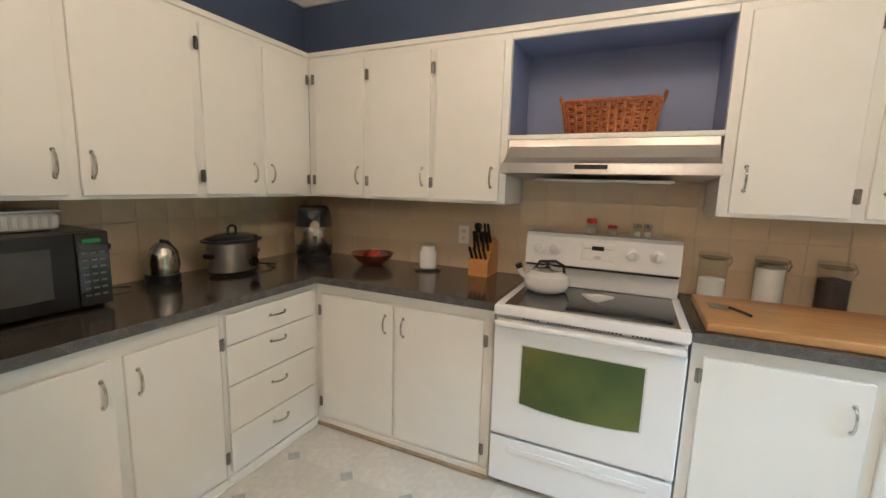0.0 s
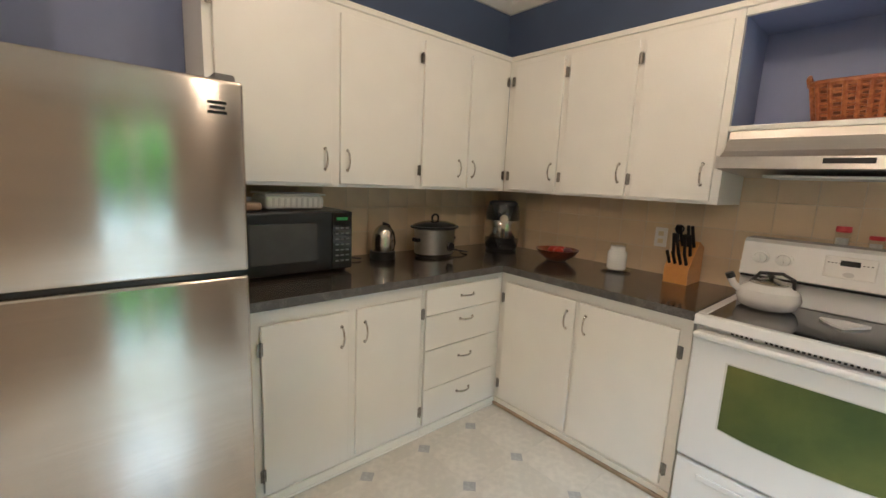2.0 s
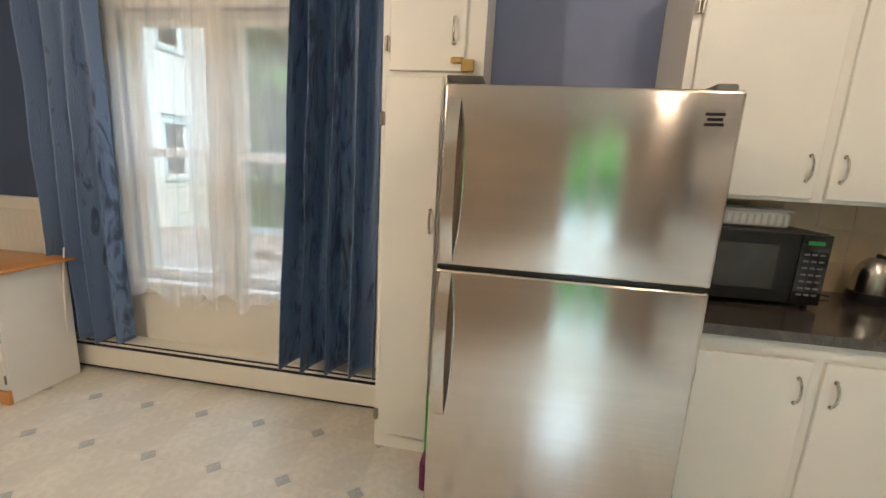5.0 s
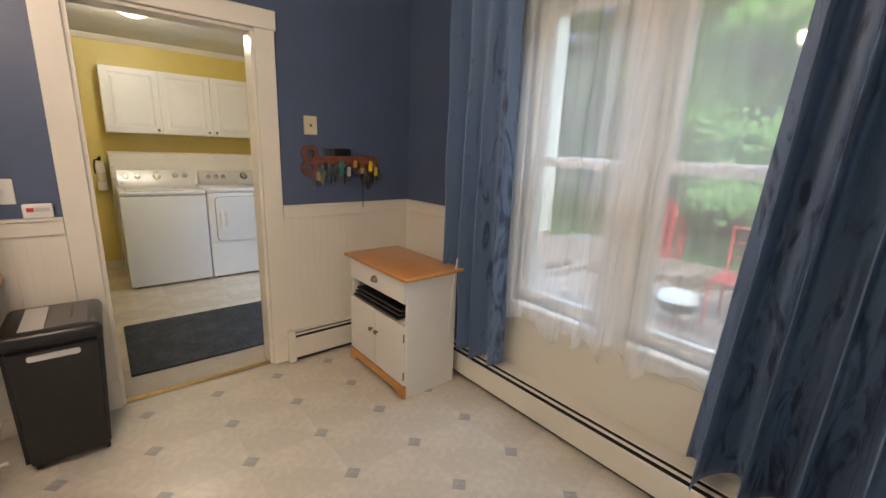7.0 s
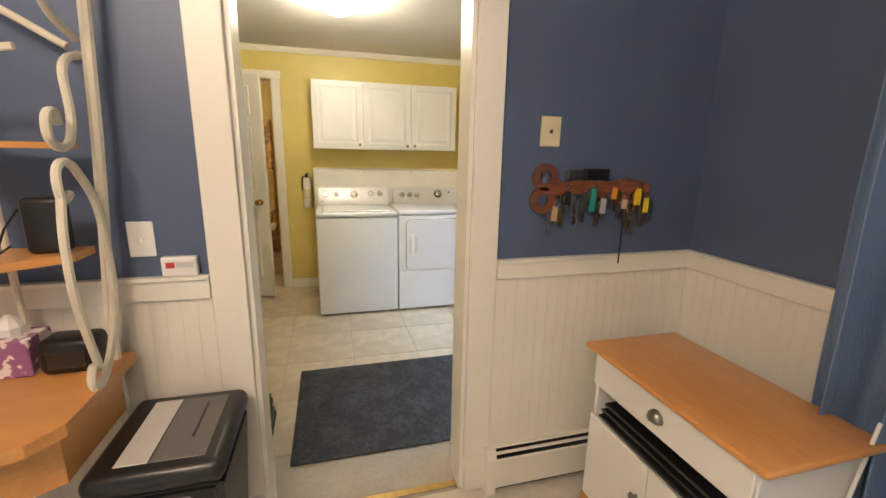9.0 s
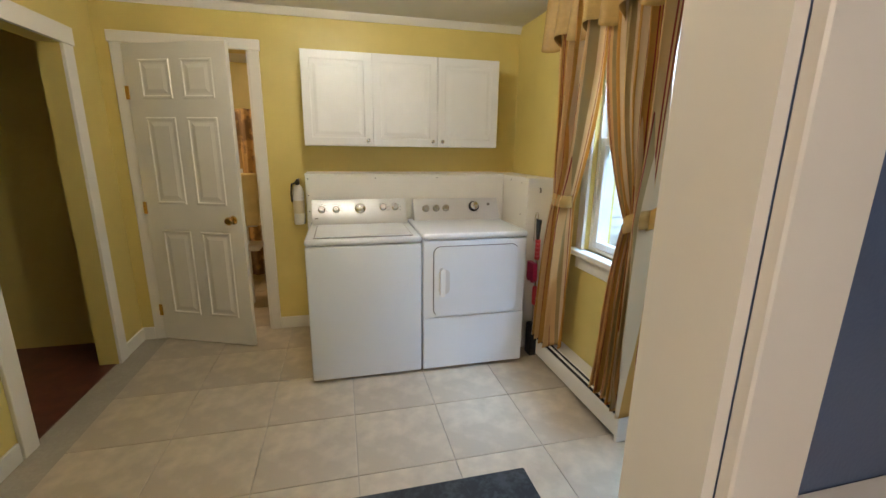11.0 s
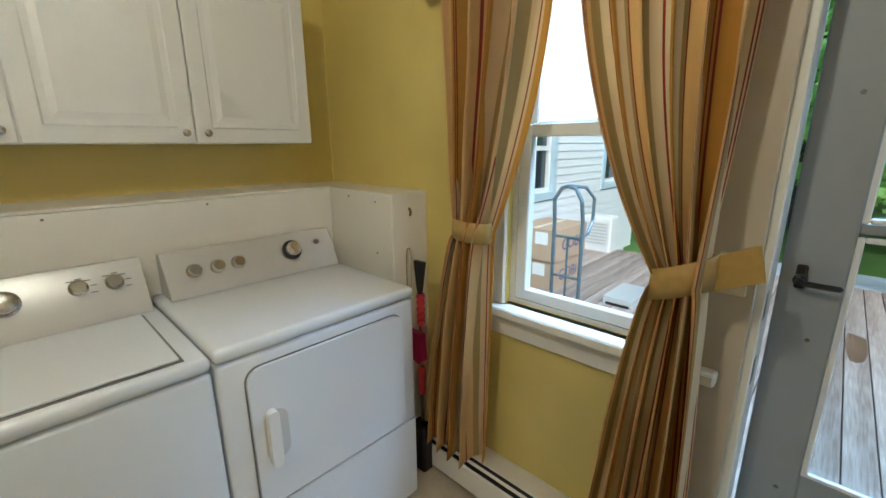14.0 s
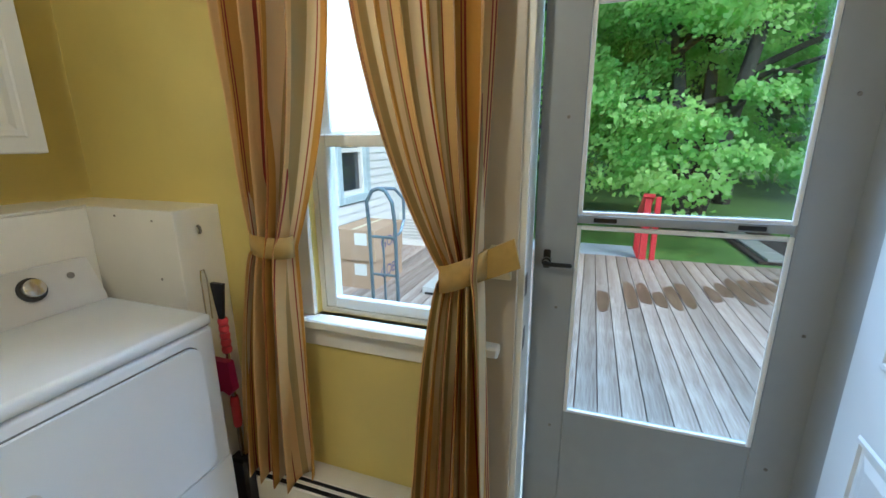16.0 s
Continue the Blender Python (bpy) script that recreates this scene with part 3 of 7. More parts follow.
bm = lathe([(0.016, 0), (0.016, 0.03), (0.010, 0.034), (0.010, 0.05)], 0, 0, 14, m=Matrix.Translation((-0.17, -7.375, 1.15)) @ Matrix.Rotation(radians(90), 4, "Y"))
box(-0.13, -7.385, 1.14, -0.115, -7.29, 1.155, 0.005, bm=bm)
box(-0.165, -7.387, 1.125, -0.15, -7.363, 1.19, 0.004, bm=bm)
part("door_handle", bm, BLACK, storm, "black lever handle", True)
struct("storm_door_jamb", box(-0.21, -7.47, 0.02, WX + 0.004, -7.43, 2.12, 0.003), TRIM, "white painted jamb of the outer door")
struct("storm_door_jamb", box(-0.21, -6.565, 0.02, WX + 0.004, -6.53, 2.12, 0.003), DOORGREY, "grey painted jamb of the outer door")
for z in (0.86, 1.05):
    struct("strike_plate", box(-0.085, -7.4305, z, -0.045, -7.4285, z + 0.075, 0.0005), PEWTER, "worn metal strike plate on the door jamb")
struct("storm_door_head", box(-0.21, -7.43, 2.085, WX, -6.565, 2.12), TRIM, "white painted head of the outer door")
struct("outer_door_sill", box(-0.24, -7.47, -0.02, WX, -6.53, 0.018, 0.004), PANEL, "metal door sill")
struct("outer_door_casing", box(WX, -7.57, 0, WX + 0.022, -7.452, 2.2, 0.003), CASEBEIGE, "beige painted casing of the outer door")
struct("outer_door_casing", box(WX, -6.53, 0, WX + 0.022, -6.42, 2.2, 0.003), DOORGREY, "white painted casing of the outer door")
patio = thing("patio_door", EX + 0.06, -1.78, 0.02, "white two-leaf sliding glass door to the garden", "patio door", kind="structure")
for a0, a1, x in ((-2.315, -1.75, EX + 0.06), (-1.80, -1.245, EX + 0.10)):
    bm = box(x - 0.03, a0, 0.03, x, a0 + 0.045, 2.36, 0.003)
    box(x - 0.03, a1 - 0.045, 0.03, x, a1, 2.36, 0.003, bm=bm)
    box(x - 0.03, a0 + 0.045, 0.03, x, a1 - 0.045, 0.11, 0.003, bm=bm)
    box(x - 0.03, a0 + 0.045, 2.31, x, a1 - 0.045, 2.36, 0.003, bm=bm)
    leaf = part("door_leaf", bm, TRIM, patio)
    g = part("pane", box(x - 0.017, a0 + 0.045, 0.11, x - 0.013, a1 - 0.045, 2.31), GLASS, leaf)
    g.visible_shadow = False


def panel_door(name, m, w, h, label, category, mat=TRIM, z0=0.012):
    """A six-panel door; hinge edge at its origin, the leaf along +x."""
    root = thing(name, 0, 0, 0, label, category, kind="structure")
    t = 0.035
    part("door_leaf", box(0, -t / 2, z0, w, t / 2, h, 0.002), mat, root)
    pw = (w - 0.30) / 2
    for x0 in (0.115, 0.195 + pw):
        for a, b in [(a * h, b * h) for a, b in ((0.108, 0.411), (0.501, 0.780), (0.836, 0.953))]:
            for s in (-1, 1):
                y = s * (t / 2 + 0.001)
                o = [(x0, a), (x0 + pw, a), (x0 + pw, b), (x0, b)]
                bm = bmesh.new()
                rings = []
                for inset, d in ((0, 0.0), (0.006, 0.006), (0.016, 0.006), (0.022, 0.0), (0.035, 0.0), (0.06, 0.006)):
                    rings.append([bm.verts.new((cx + (inset if k in (0, 3) else -inset), y + s * d, cz + (inset if k < 2 else -inset))) for k, (cx, cz) in enumerate(o)])
                for r0, r1 in zip(rings, rings[1:]):
                    for k in range(4):
                        bm.faces.new((r0[k], r0[(k + 1) % 4], r1[(k + 1) % 4], r1[k]))
                bm.faces.new(rings[-1])
                part("door_panel", bm, mat, root)
    root.matrix_world = m
    return root


bath = panel_door("bath_door", pose(2.86, -9.432, 0, 0, 0, 180 - 22.8), 0.775, 2.165, "white six-panel door standing ajar, with a brass knob", "door")
for s in (1, -1):
    bm = lathe([(0.032, 0), (0.030, 0.008), (0.011, 0.014), (0.011, 0.03), (0.026, 0.04), (0.030, 0.055), (0.022, 0.068), (0, 0.07)], 0, 0, 18, m=Matrix.Translation((0.705, s * 0.018, 0.985)) @ Matrix.Rotation(radians(-90 * s), 4, "X"))
    part("door_knob", bm, BRASS, bath, "brass knob", True)
for z in (0.25, 1.05, 1.85):
    part("hinge", box(-0.012, -0.024, z - 0.045, 0.02, -0.0185, z + 0.045, 0.002), BRASS, bath, "brass hinge")
inner = panel_door("inner_outer_door", pose(-0.03, -6.555, 0, 0, 0, -3), 0.86, 2.05, "pale grey-blue panelled outer door, standing open against the wall", "door", APPL)


# ---- cabinets ----
def handle(parent, p, along, out):
    """An arched pull; p: its middle, along: its length's direction, out: away from the door."""
    p, along, out = Vector(p), Vector(along), Vector(out)
    L = 0.048
    pts = [p + along * (L * s) + out * (0.001 + 0.026 * max(0.0, 1 - s * s) ** 0.6) for s in (-1, -0.93, -0.75, -0.45, 0, 0.45, 0.75, 0.93, 1)]
    bm = tube(pts, 0.0052, 8, flat=1.0)
    for s in (-1, 1):
        tube([p + along * (L * s) + out * 0.0, p + along * (L * s) + out * 0.004], 0.0085, 8, bm=bm)
    part("handle", bm, CHROME, parent, "satin nickel arched pull", True)


def hinge(parent, p, axis):
    """A pewter strap hinge at p; axis: the wall's axis ('x' or 'y') that the door faces."""
    x, y, z = p
    bm = bmesh.new()
    if axis == "x":
        box(x, y - 0.012, z - 0.028, x + 0.004, y + 0.012, z + 0.028, 0.0015, bm=bm)
        tube([(x + 0.006, y, z - 0.03), (x + 0.006, y, z + 0.03)], 0.0045, 8, bm=bm)
    else:
        box(x - 0.012, y - 0.004, z - 0.028, x + 0.012, y, z + 0.028, 0.0015, bm=bm)
        tube([(x, y - 0.006, z - 0.03), (x, y - 0.006, z + 0.03)], 0.0045, 8, bm=bm)
    part("hinge", bm, PEWTER, parent, "pewter hinge")


def slab(parent, axis, face, a0, a1, z0, z1, pull=None, hinges=None, name="door"):
    """A flat door proud of the face frame. pull: (a, z, 'v' or 'h')."""
    t = 0.018
    if axis == "x":
        d = part(name, box(face, a0, z0, face + t, a1, z1, 0.004, seg=2), CAB, parent)
        if pull:
            handle(d, (face + t, pull[0], pull[1]), (0, 0, 1) if pull[2] == "v" else (0, 1, 0), (1, 0, 0))
        for a, z in hinges or ():
            hinge(d, (face + t, a, z), "x")
    else:
        d = part(name, box(a0, face - t, z0, a1, face, z1, 0.004, seg=2), CAB, parent)
        if pull:
            handle(d, (pull[0], face - t, pull[1]), (0, 0, 1) if pull[2] == "v" else (1, 0, 0), (0, -1, 0))
        for a, z in hinges or ():
            hinge(d, (a, face - t, z), "y")
    return d


BF, UF = 0.622, 0.322  # depth of the face frames from the nominal walls
CZ = 0.872
# west base
w1 = thing("base_cabinet", 0.3, -1.66, 0, "white painted base cabinet with two slab doors beside the fridge", "base cabinet")
part("body", box(WX, -2.10, 0.0, BF, -1.245, CZ), CAB, w1)
part("toe_board", box(BF, -2.10, 0.0, BF + 0.012, -1.245, 0.045, 0.002), TRIM, w1)
slab(w1, "x", BF, -2.06, -1.675, 0.065, 0.802, (-1.712, 0.688, "v"), [(-2.065, 0.155), (-2.065, 0.71)])
slab(w1, "x", BF, -1.635, -1.262, 0.065, 0.802, (-1.594, 0.688, "v"), [(-1.25, 0.155), (-1.25, 0.71)])
w2 = thing("drawer_cabinet", 0.3, -0.93, 0, "white painted cabinet with four stacked drawers in the corner", "drawer cabinet")
part("body", box(WX, -1.243, 0.0, BF, -0.62, CZ), CAB, w2)
part("toe_board", box(BF, -1.243, 0.0, BF + 0.012, -0.63, 0.045, 0.002), TRIM, w2)
for z0, z1, hz in ((0.692, 0.835, 0.772), (0.497, 0.688, 0.635), (0.27, 0.493, 0.415), (0.06, 0.266, 0.195)):
    slab(w2, "x", BF, -1.225, -0.665, z0, z1, (-0.93, hz, "h"), name="drawer_front")
n1 = thing("base_cabinet", 1.1, -0.3, 0, "white painted base cabinet with two slab doors beside the range", "base cabinet")
part("body", box(0.624, -BF, 0.0, 1.70, NY, CZ), CAB, n1)
part("toe_board", box(0.624, -BF - 0.012, 0.0, 1.70, -BF, 0.045, 0.002), TRIM, n1)
slab(n1, "y", -BF, 0.675, 1.150, 0.065, 0.812, (1.105, 0.70, "v"), [(0.662, 0.155), (0.662, 0.715)])
slab(n1, "y", -BF, 1.170, 1.655, 0.065, 0.812, (1.215, 0.70, "v"), [(1.668, 0.155), (1.668, 0.715)])
n2 = thing("base_cabinet", 3.2, -0.3, 0, "white painted base cabinet with slab doors under a butcher board", "base cabinet")
part("body", box(2.505, -BF, 0.0, 4.0, NY, CZ), CAB, n2)
part("toe_board", box(2.505, -BF - 0.012, 0.0, 4.0, -BF, 0.045, 0.002), TRIM, n2)
slab(n2, "y", -BF, 2.545, 3.045, 0.065, 0.815, (3.00, 0.68, "v"), [(2.535, 0.155), (2.535, 0.74)])
slab(n2, "y", -BF, 3.085, 3.50, 0.065, 0.815, (3.13, 0.68, "v"), [(3.51, 0.155), (3.51, 0.74)])
slab(n2, "y", -BF, 3.54, 3.96, 0.065, 0.815, (3.60, 0.68, "v"))
# uppers
UZ0, UZ1 = 1.347, 2.195
u1 = thing("wall_cabinet", 0.15, -1.25, UZ0, "white painted wall cabinet with four slab doors", "wall cabinet")
part("body", box(WX, -2.15, UZ0, UF, -0.324, UZ1), CAB, u1)
for a0, a1, pa, ha in ((-2.115, -1.612, -1.65, None), (-1.568, -1.108, -1.531, -1.090), (-1.056, -0.738, -0.773, -1.090), (-0.690, -0.385, -0.654, -0.372)):
    slab(u1, "x", UF, a0, a1, UZ0 + 0.015, 2.16, (pa, 1.48, "v"), [(ha + 0.012, 1.453), (ha + 0.012, 2.060)] if ha else [(-2.13, 1.453), (-2.13, 2.065)])
u2 = thing("wall_cabinet", 0.98, -0.15, UZ0, "white painted wall cabinet with three slab doors beside the hood", "wall cabinet")
part("body", box(0.324, -UF, UZ0, 1.632, NY, UZ1), CAB, u2)
for a0, a1, pa, ha in ((0.385, 0.748, 0.71, 0.372), (0.790, 1.190, 1.15, 0.775), (1.225, 1.598, 1.555, 1.205)):
    slab(u2, "y", -UF, a0, a1, UZ0 + 0.015, 2.16, (pa, 1.485, "v"), [(ha, 1.453), (ha, 2.062)])
u3 = thing("wall_cabinet", 3.2, -0.15, UZ0, "white painted wall cabinet with slab doors over the counter", "wall cabinet")
part("body", box(2.57, -UF, 1.34, 4.0, NY, UZ1), CAB, u3)
for a0, a1, pa, ha in ((2.612, 3.005, 2.655, 3.015), (3.052, 3.45, 3.095, 3.46), (3.49, 3.90, 3.53, 3.91)):
    slab(u3, "y", -UF, a0, a1, 1.355, 2.16, (pa, 1.50, "v"), [(ha, 1.44), (ha, 2.065)])
nook = thing("open_shelf", 2.1, -0.15, 1.675, "open recessed shelf painted blue inside, above the range hood", "open shelf")
part("shelf", box(1.634, -UF - 0.014, 1.677, 2.568, NY, 1.70, 0.003), CAB, nook)
for nm, b_ in (("side_lining", (1.6341, -UF + 0.02, 1.7005, 1.6365, NY - 0.0065, 2.168)), ("side_lining", (2.5655, -UF + 0.02, 1.7005, 2.5679, NY - 0.0065, 2.168)), ("back_lining", (1.634, NY - 0.006, 1.7005, 2.568, NY - 0.001, 2.19)), ("top_lining", (1.634, -UF + 0.02, 2.169, 2.568, NY - 0.0065, 2.19))):
    part(nm, box(*b_), PERI, nook, "periwinkle blue painted lining")
part("top_rail", box(1.634, -UF - 0.002, 2.162, 2.568, -UF + 0.019, 2.195, 0.002), CAB, nook)
bm = box(WX, -2.15, UZ1, UF + 0.012, NY, UZ1 + 0.03, 0.004)
box(UF + 0.012, -UF - 0.012, UZ1, 4.0, NY, UZ1 + 0.03, 0.004, bm=bm)
struct("cabinet_cornice", bm, TRIM, "white painted moulding on top of the wall cabinets")
# counters
bm = prism([(WX, -2.12), (0.655, -2.12), (0.655, -0.655), (1.708, -0.655), (1.708, NY), (WX, NY)], "z", CZ + 0.001, 0.912)
c1_ = thing("countertop", 0.6, -0.6, CZ, "dark grey-brown speckled laminate countertop, L-shaped, in the corner", "countertop")
part("top", bm, COUNTER, c1_)
part("front_edge", box(0.6551, -2.12, CZ + 0.0005, 0.658, -0.6581, 0.9115, 0.001), EDGE, c1_, "grey laminate front edge")
part("front_edge", box(0.6551, -0.658, CZ + 0.0005, 1.708, -0.6551, 0.9115, 0.001), EDGE, c1_, "grey laminate front edge")
c2_ = thing("countertop", 3.2, -0.3, CZ, "dark grey-brown speckled laminate countertop under the storage jars", "countertop")
part("top", box(2.500, -0.655, CZ + 0.001, 4.0, NY, 0.912, 0.002), COUNTER, c2_)
part("front_edge", box(2.500, -0.658, CZ + 0.0005, 4.0, -0.6551, 0.9115, 0.001), EDGE, c2_, "grey laminate front edge")

struct("shoe_moulding", box(0.636, -BF - 0.030, 0.0, 1.70, -BF - 0.0125, 0.020, 0.004), SHOE, "thin brown wooden moulding along the cabinet's foot")
struct("shoe_moulding", box(BF + 0.0125, -2.10, 0.0, BF + 0.022, -0.655, 0.014, 0.003), TRIM, "thin white moulding along the cabinet's foot")

# ---- range ----
rg = thing("kitchen_range", 2.10, -0.33, 0, "white electric range with a black glass cooktop", "range")
X0, X1 = 1.714, 2.494
part("body", box(X0 + 0.004, -0.64, 0.03, X1 - 0.004, 0.02, 0.885, 0.004), ENAMEL, rg)
part("storage_drawer", box(X0 + 0.004, -0.668, 0.04, X1 - 0.004, -0.642, 0.268, 0.008, seg=2), ENAMEL, rg)
part("drawer_lip", box(X0 + 0.09, -0.678, 0.205, X1 - 0.09, -0.668, 0.232, 0.004, seg=2), ENAMEL, rg)
oven = part("oven_door", box(X0 + 0.002, -0.672, 0.282, X1 - 0.002, -0.642, 0.815, 0.01, seg=3), ENAMEL, rg)
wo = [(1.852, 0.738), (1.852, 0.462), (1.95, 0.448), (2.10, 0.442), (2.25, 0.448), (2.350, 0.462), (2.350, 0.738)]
part("oven_window", prism(wo, "y", -0.6745, -0.671), OVENGL, oven, "dark green-coated oven glass with a painted-in reflection")
wi = [(2.1 + (a - 2.1) * 1.03, 0.59 + (b - 0.59) * 1.04) for a, b in wo]
part("window_rim", prism(wi, "y", -0.6735, -0.6715), PANEL, oven, "grey printed rim")
part("oven_handle", box(X0 + 0.01, -0.71, 0.822, X1 - 0.01, -0.642, 0.848, 0.011, seg=3), ENAMEL, oven)
bm = bmesh.new()
for i in range(34):
    if i not in (5, 6, 27, 28):
        box(1.84 + i * 0.0155, -0.6485, 0.852, 1.849 + i * 0.0155, -0.646, 0.860, bm=bm)
tagged(part("vent_slots", bm, BLACK, rg, "row of dark vent slots"), kind="stuff")
part("vent_strip", box(X0 + 0.004, -0.6455, 0.849, X1 - 0.004, -0.640, 0.866, 0.002), ENAMEL, rg)
bm = box(X0, -0.685, 0.868, X1, -0.645, 0.914, 0.008, seg=3)
box(X0, -0.645, 0.886, X0 + 0.035, -0.12, 0.914, 0.004, bm=bm)
box(X1 - 0.035, -0.645, 0.886, X1, -0.12, 0.914, 0.004, bm=bm)
part("cooktop_rim", bm, ENAMEL, rg)
part("cooktop_glass", box(X0 + 0.035, -0.645, 0.886, X1 - 0.035, -0.12, 0.911, 0.001), BGLASS, rg, "glossy black glass")
bp = [(-0.12, 0.90), (-0.145, 0.915), (-0.155, 1.02), (-0.185, 1.035), (-0.165, 1.185), (-0.14, 1.20), (0.0, 1.20), (0.0, 0.90)]
back = part("backguard", prism(bp, "x", X0 + 0.012, X1 - 0.012), ENAMEL, rg)
part("backguard_gap", box(X0 + 0.02, -0.187, 1.022, X1 - 0.02, -0.165, 1.032), BLACK, rg)
for kx in (1.80, 1.885, 2.265, 2.375):
    m = Matrix.Translation((kx, -0.174, 1.118)) @ Matrix.Rotation(radians(98), 4, "X")
    bm = lathe([(0.034, 0), (0.034, 0.004), (0.026, 0.008), (0.024, 0.022), (0.02, 0.025), (0, 0.025)], 0, 0, 20, m=m)
    box(kx - 0.004, -0.205, 1.098, kx + 0.004, -0.195, 1.14, 0.002, bm=bm)
    part("knob", bm, ENAMEL, back, smooth=True)
part("control_panel", box(2.02, -0.1825, 1.075, 2.18, -0.176, 1.165, 0.003), WPLASTIC, back, "off-white touch panel")
part("display", box(2.07, -0.186, 1.128, 2.13, -0.1826, 1.150, 0.001), BLACK, back, "small dark digital display")
bm = bmesh.new()
for i in range(8):
    box(2.03 + (i % 4) * 0.012 + (0.095 if i > 3 else 0), -0.1845, 1.135, 2.036 + (i % 4) * 0.012 + (0.095 if i > 3 else 0), -0.1826, 1.139, bm=bm)
tagged(part("button_marks", bm, FRSIDE, back), kind="stuff")
part("badge", lathe([(0.018, 0), (0.018, 0.003), (0, 0.003)], 0, 0, 16, m=Matrix.Translation((2.10, -0.181, 1.092)) @ Matrix.Rotation(radians(95), 4, "X") @ Matrix.Diagonal((1, 0.6, 1, 1))), PANEL, back)

hd = thing("range_hood", 2.10, -0.2, 1.53, "stainless steel under-cabinet range hood", "range hood")
hp = [(0.03, 1.675), (-0.335, 1.675), (-0.345, 1.64), (-0.39, 1.585), (-0.44, 1.555), (-0.46, 1.553), (-0.46, 1.512), (-0.44, 1.505), (-0.42, 1.505), (0.03, 1.485)]
part("shell", prism(hp, "x", 1.645, 2.555), HOODSTEEL, hd)
part("front_strip", box(1.64, -0.4645, 1.508, 2.56, -0.46, 1.556, 0.001), POTSTEEL, hd, "bright polished stainless strip")
part("switch_plate", box(1.99, -0.4675, 1.528, 2.13, -0.4646, 1.548, 0.001), BLACK, hd)
part("lamp_cover", box(1.80, -0.40, 1.475, 2.40, -0.10, 1.485, 0.003), PANEL, hd)

# ---- fridge ----
fr = thing("refrigerator", 0.48, -2.585, 0, "stainless steel top-freezer refrigerator with grey sides", "refrigerator")
part("body", box(0.06, -3.005, 0.02, 0.80, -2.165, 1.655, 0.004), FRSIDE, fr)
for nm, z0, z1 in (("freezer_door", 1.09, 1.665), ("fridge_door", 0.06, 1.076)):
    d = part(nm, box(0.806, -3.015, z0, 0.88, -2.16, z1, 0.012, seg=3), STEEL, fr, "brushed stainless", True)
    h0, h1 = (1.10, 1.62) if z0 > 1 else (0.54, 1.065)
    L_ = h1 - h0
    arc = [(0.882 + 0.058 * (1 - abs(2 * k / 14 - 1) ** 3.0), h0 + L_ * k / 14) for k in range(15)]
    bm = prism(arc + [(max(0.8815, x - 0.014), z) for x, z in arc[::-1]], "y", -2.995, -2.957)
    bmesh.ops.remove_doubles(bm, verts=bm.verts, dist=1e-4)
    part("handle", bm, CHROME, d, "satin steel bar handle", True)
part("door_gap", box(0.80, -3.01, 1.0765, 0.862, -2.165, 1.0895), BLACK, fr)
part("top_hinge", box(0.78, -2.24, 1.656, 0.87, -2.18, 1.682, 0.006), FRSIDE, fr)
part("toe_grille", box(0.80, -3.0, 0.0, 0.83, -2.17, 0.055, 0.003), BLACK, fr)
bm = bmesh.new()
for i, (a, b) in enumerate(((0, 0.05), (0.006, 0.046), (0, 0.05))):
    box(0.8795, -2.26 + a, 1.565 + i * 0.014, 0.882, -2.26 + b, 1.573 + i * 0.014, bm=bm)
part("badge", bm, BLACK, fr, "small dark emblem of three bars")

# ---- pantry ----
pn = thing("pantry_cabinet", 0.2, -3.16, 0, "tall white painted pantry cabinet between window and fridge", "pantry cabinet")
part("body", box(WX, -3.37, 0.0, 0.402, -3.09, 1.7845), CAB, pn)
part("upper_body", box(WX, -3.37, 1.785, 0.402, -2.94, 2.62), CAB, pn)
d = slab(pn, "x", 0.402, -3.35, -3.105, 0.08, 1.775, None, [(-3.358, 0.19), (-3.358, 1.60)])
handle(d, (0.42, -3.13, 1.17), (0, 0, 1), (1, 0, 0))
d = slab(pn, "x", 0.402, -3.335, -3.02, 1.797, 2.58, (-3.065, 1.95, "v"), [(-3.345, 1.90), (-3.345, 2.45)])
bm = box(0.42, -3.075, 1.825, 0.43, -3.02, 1.85, 0.004)
box(0.42, -3.03, 1.79, 0.436, -2.975, 1.842, 0.006, bm=bm)
part("latch", bm, BRASS, pn, "small brass barrel latch")


# ---- laundry room ----
def knob(parent, x, y, z, r, mat, tilt=80, name="knob", depth=0.028):
    m = Matrix.Translation((x, y, z)) @ Matrix.Rotation(radians(-tilt), 4, "X")
    bm = lathe([(r * 1.15, 0), (r * 1.15, 0.003), (r, 0.005), (r * 0.93, depth), (r * 0.8, depth + 0.003), (0, depth + 0.003)], 0, 0, 20, m=m)
    return part(name, bm, mat, parent, smooth=True)


def console(parent, x0, x1, y, z0, z1, tilt):
    """A leaning control panel whose face looks north; tilt: how far the top leans back."""
    pr = [(y, z0), (y - 0.004, z0 + 0.02), (y - tilt, z1 - 0.015), (y - tilt - 0.012, z1), (y - tilt - 0.05, z1 - 0.005), (y - tilt - 0.06, z0)]
    return part("console", prism(pr, "x", x0, x1), PANEL, parent, "silver-grey leaning control panel", True)


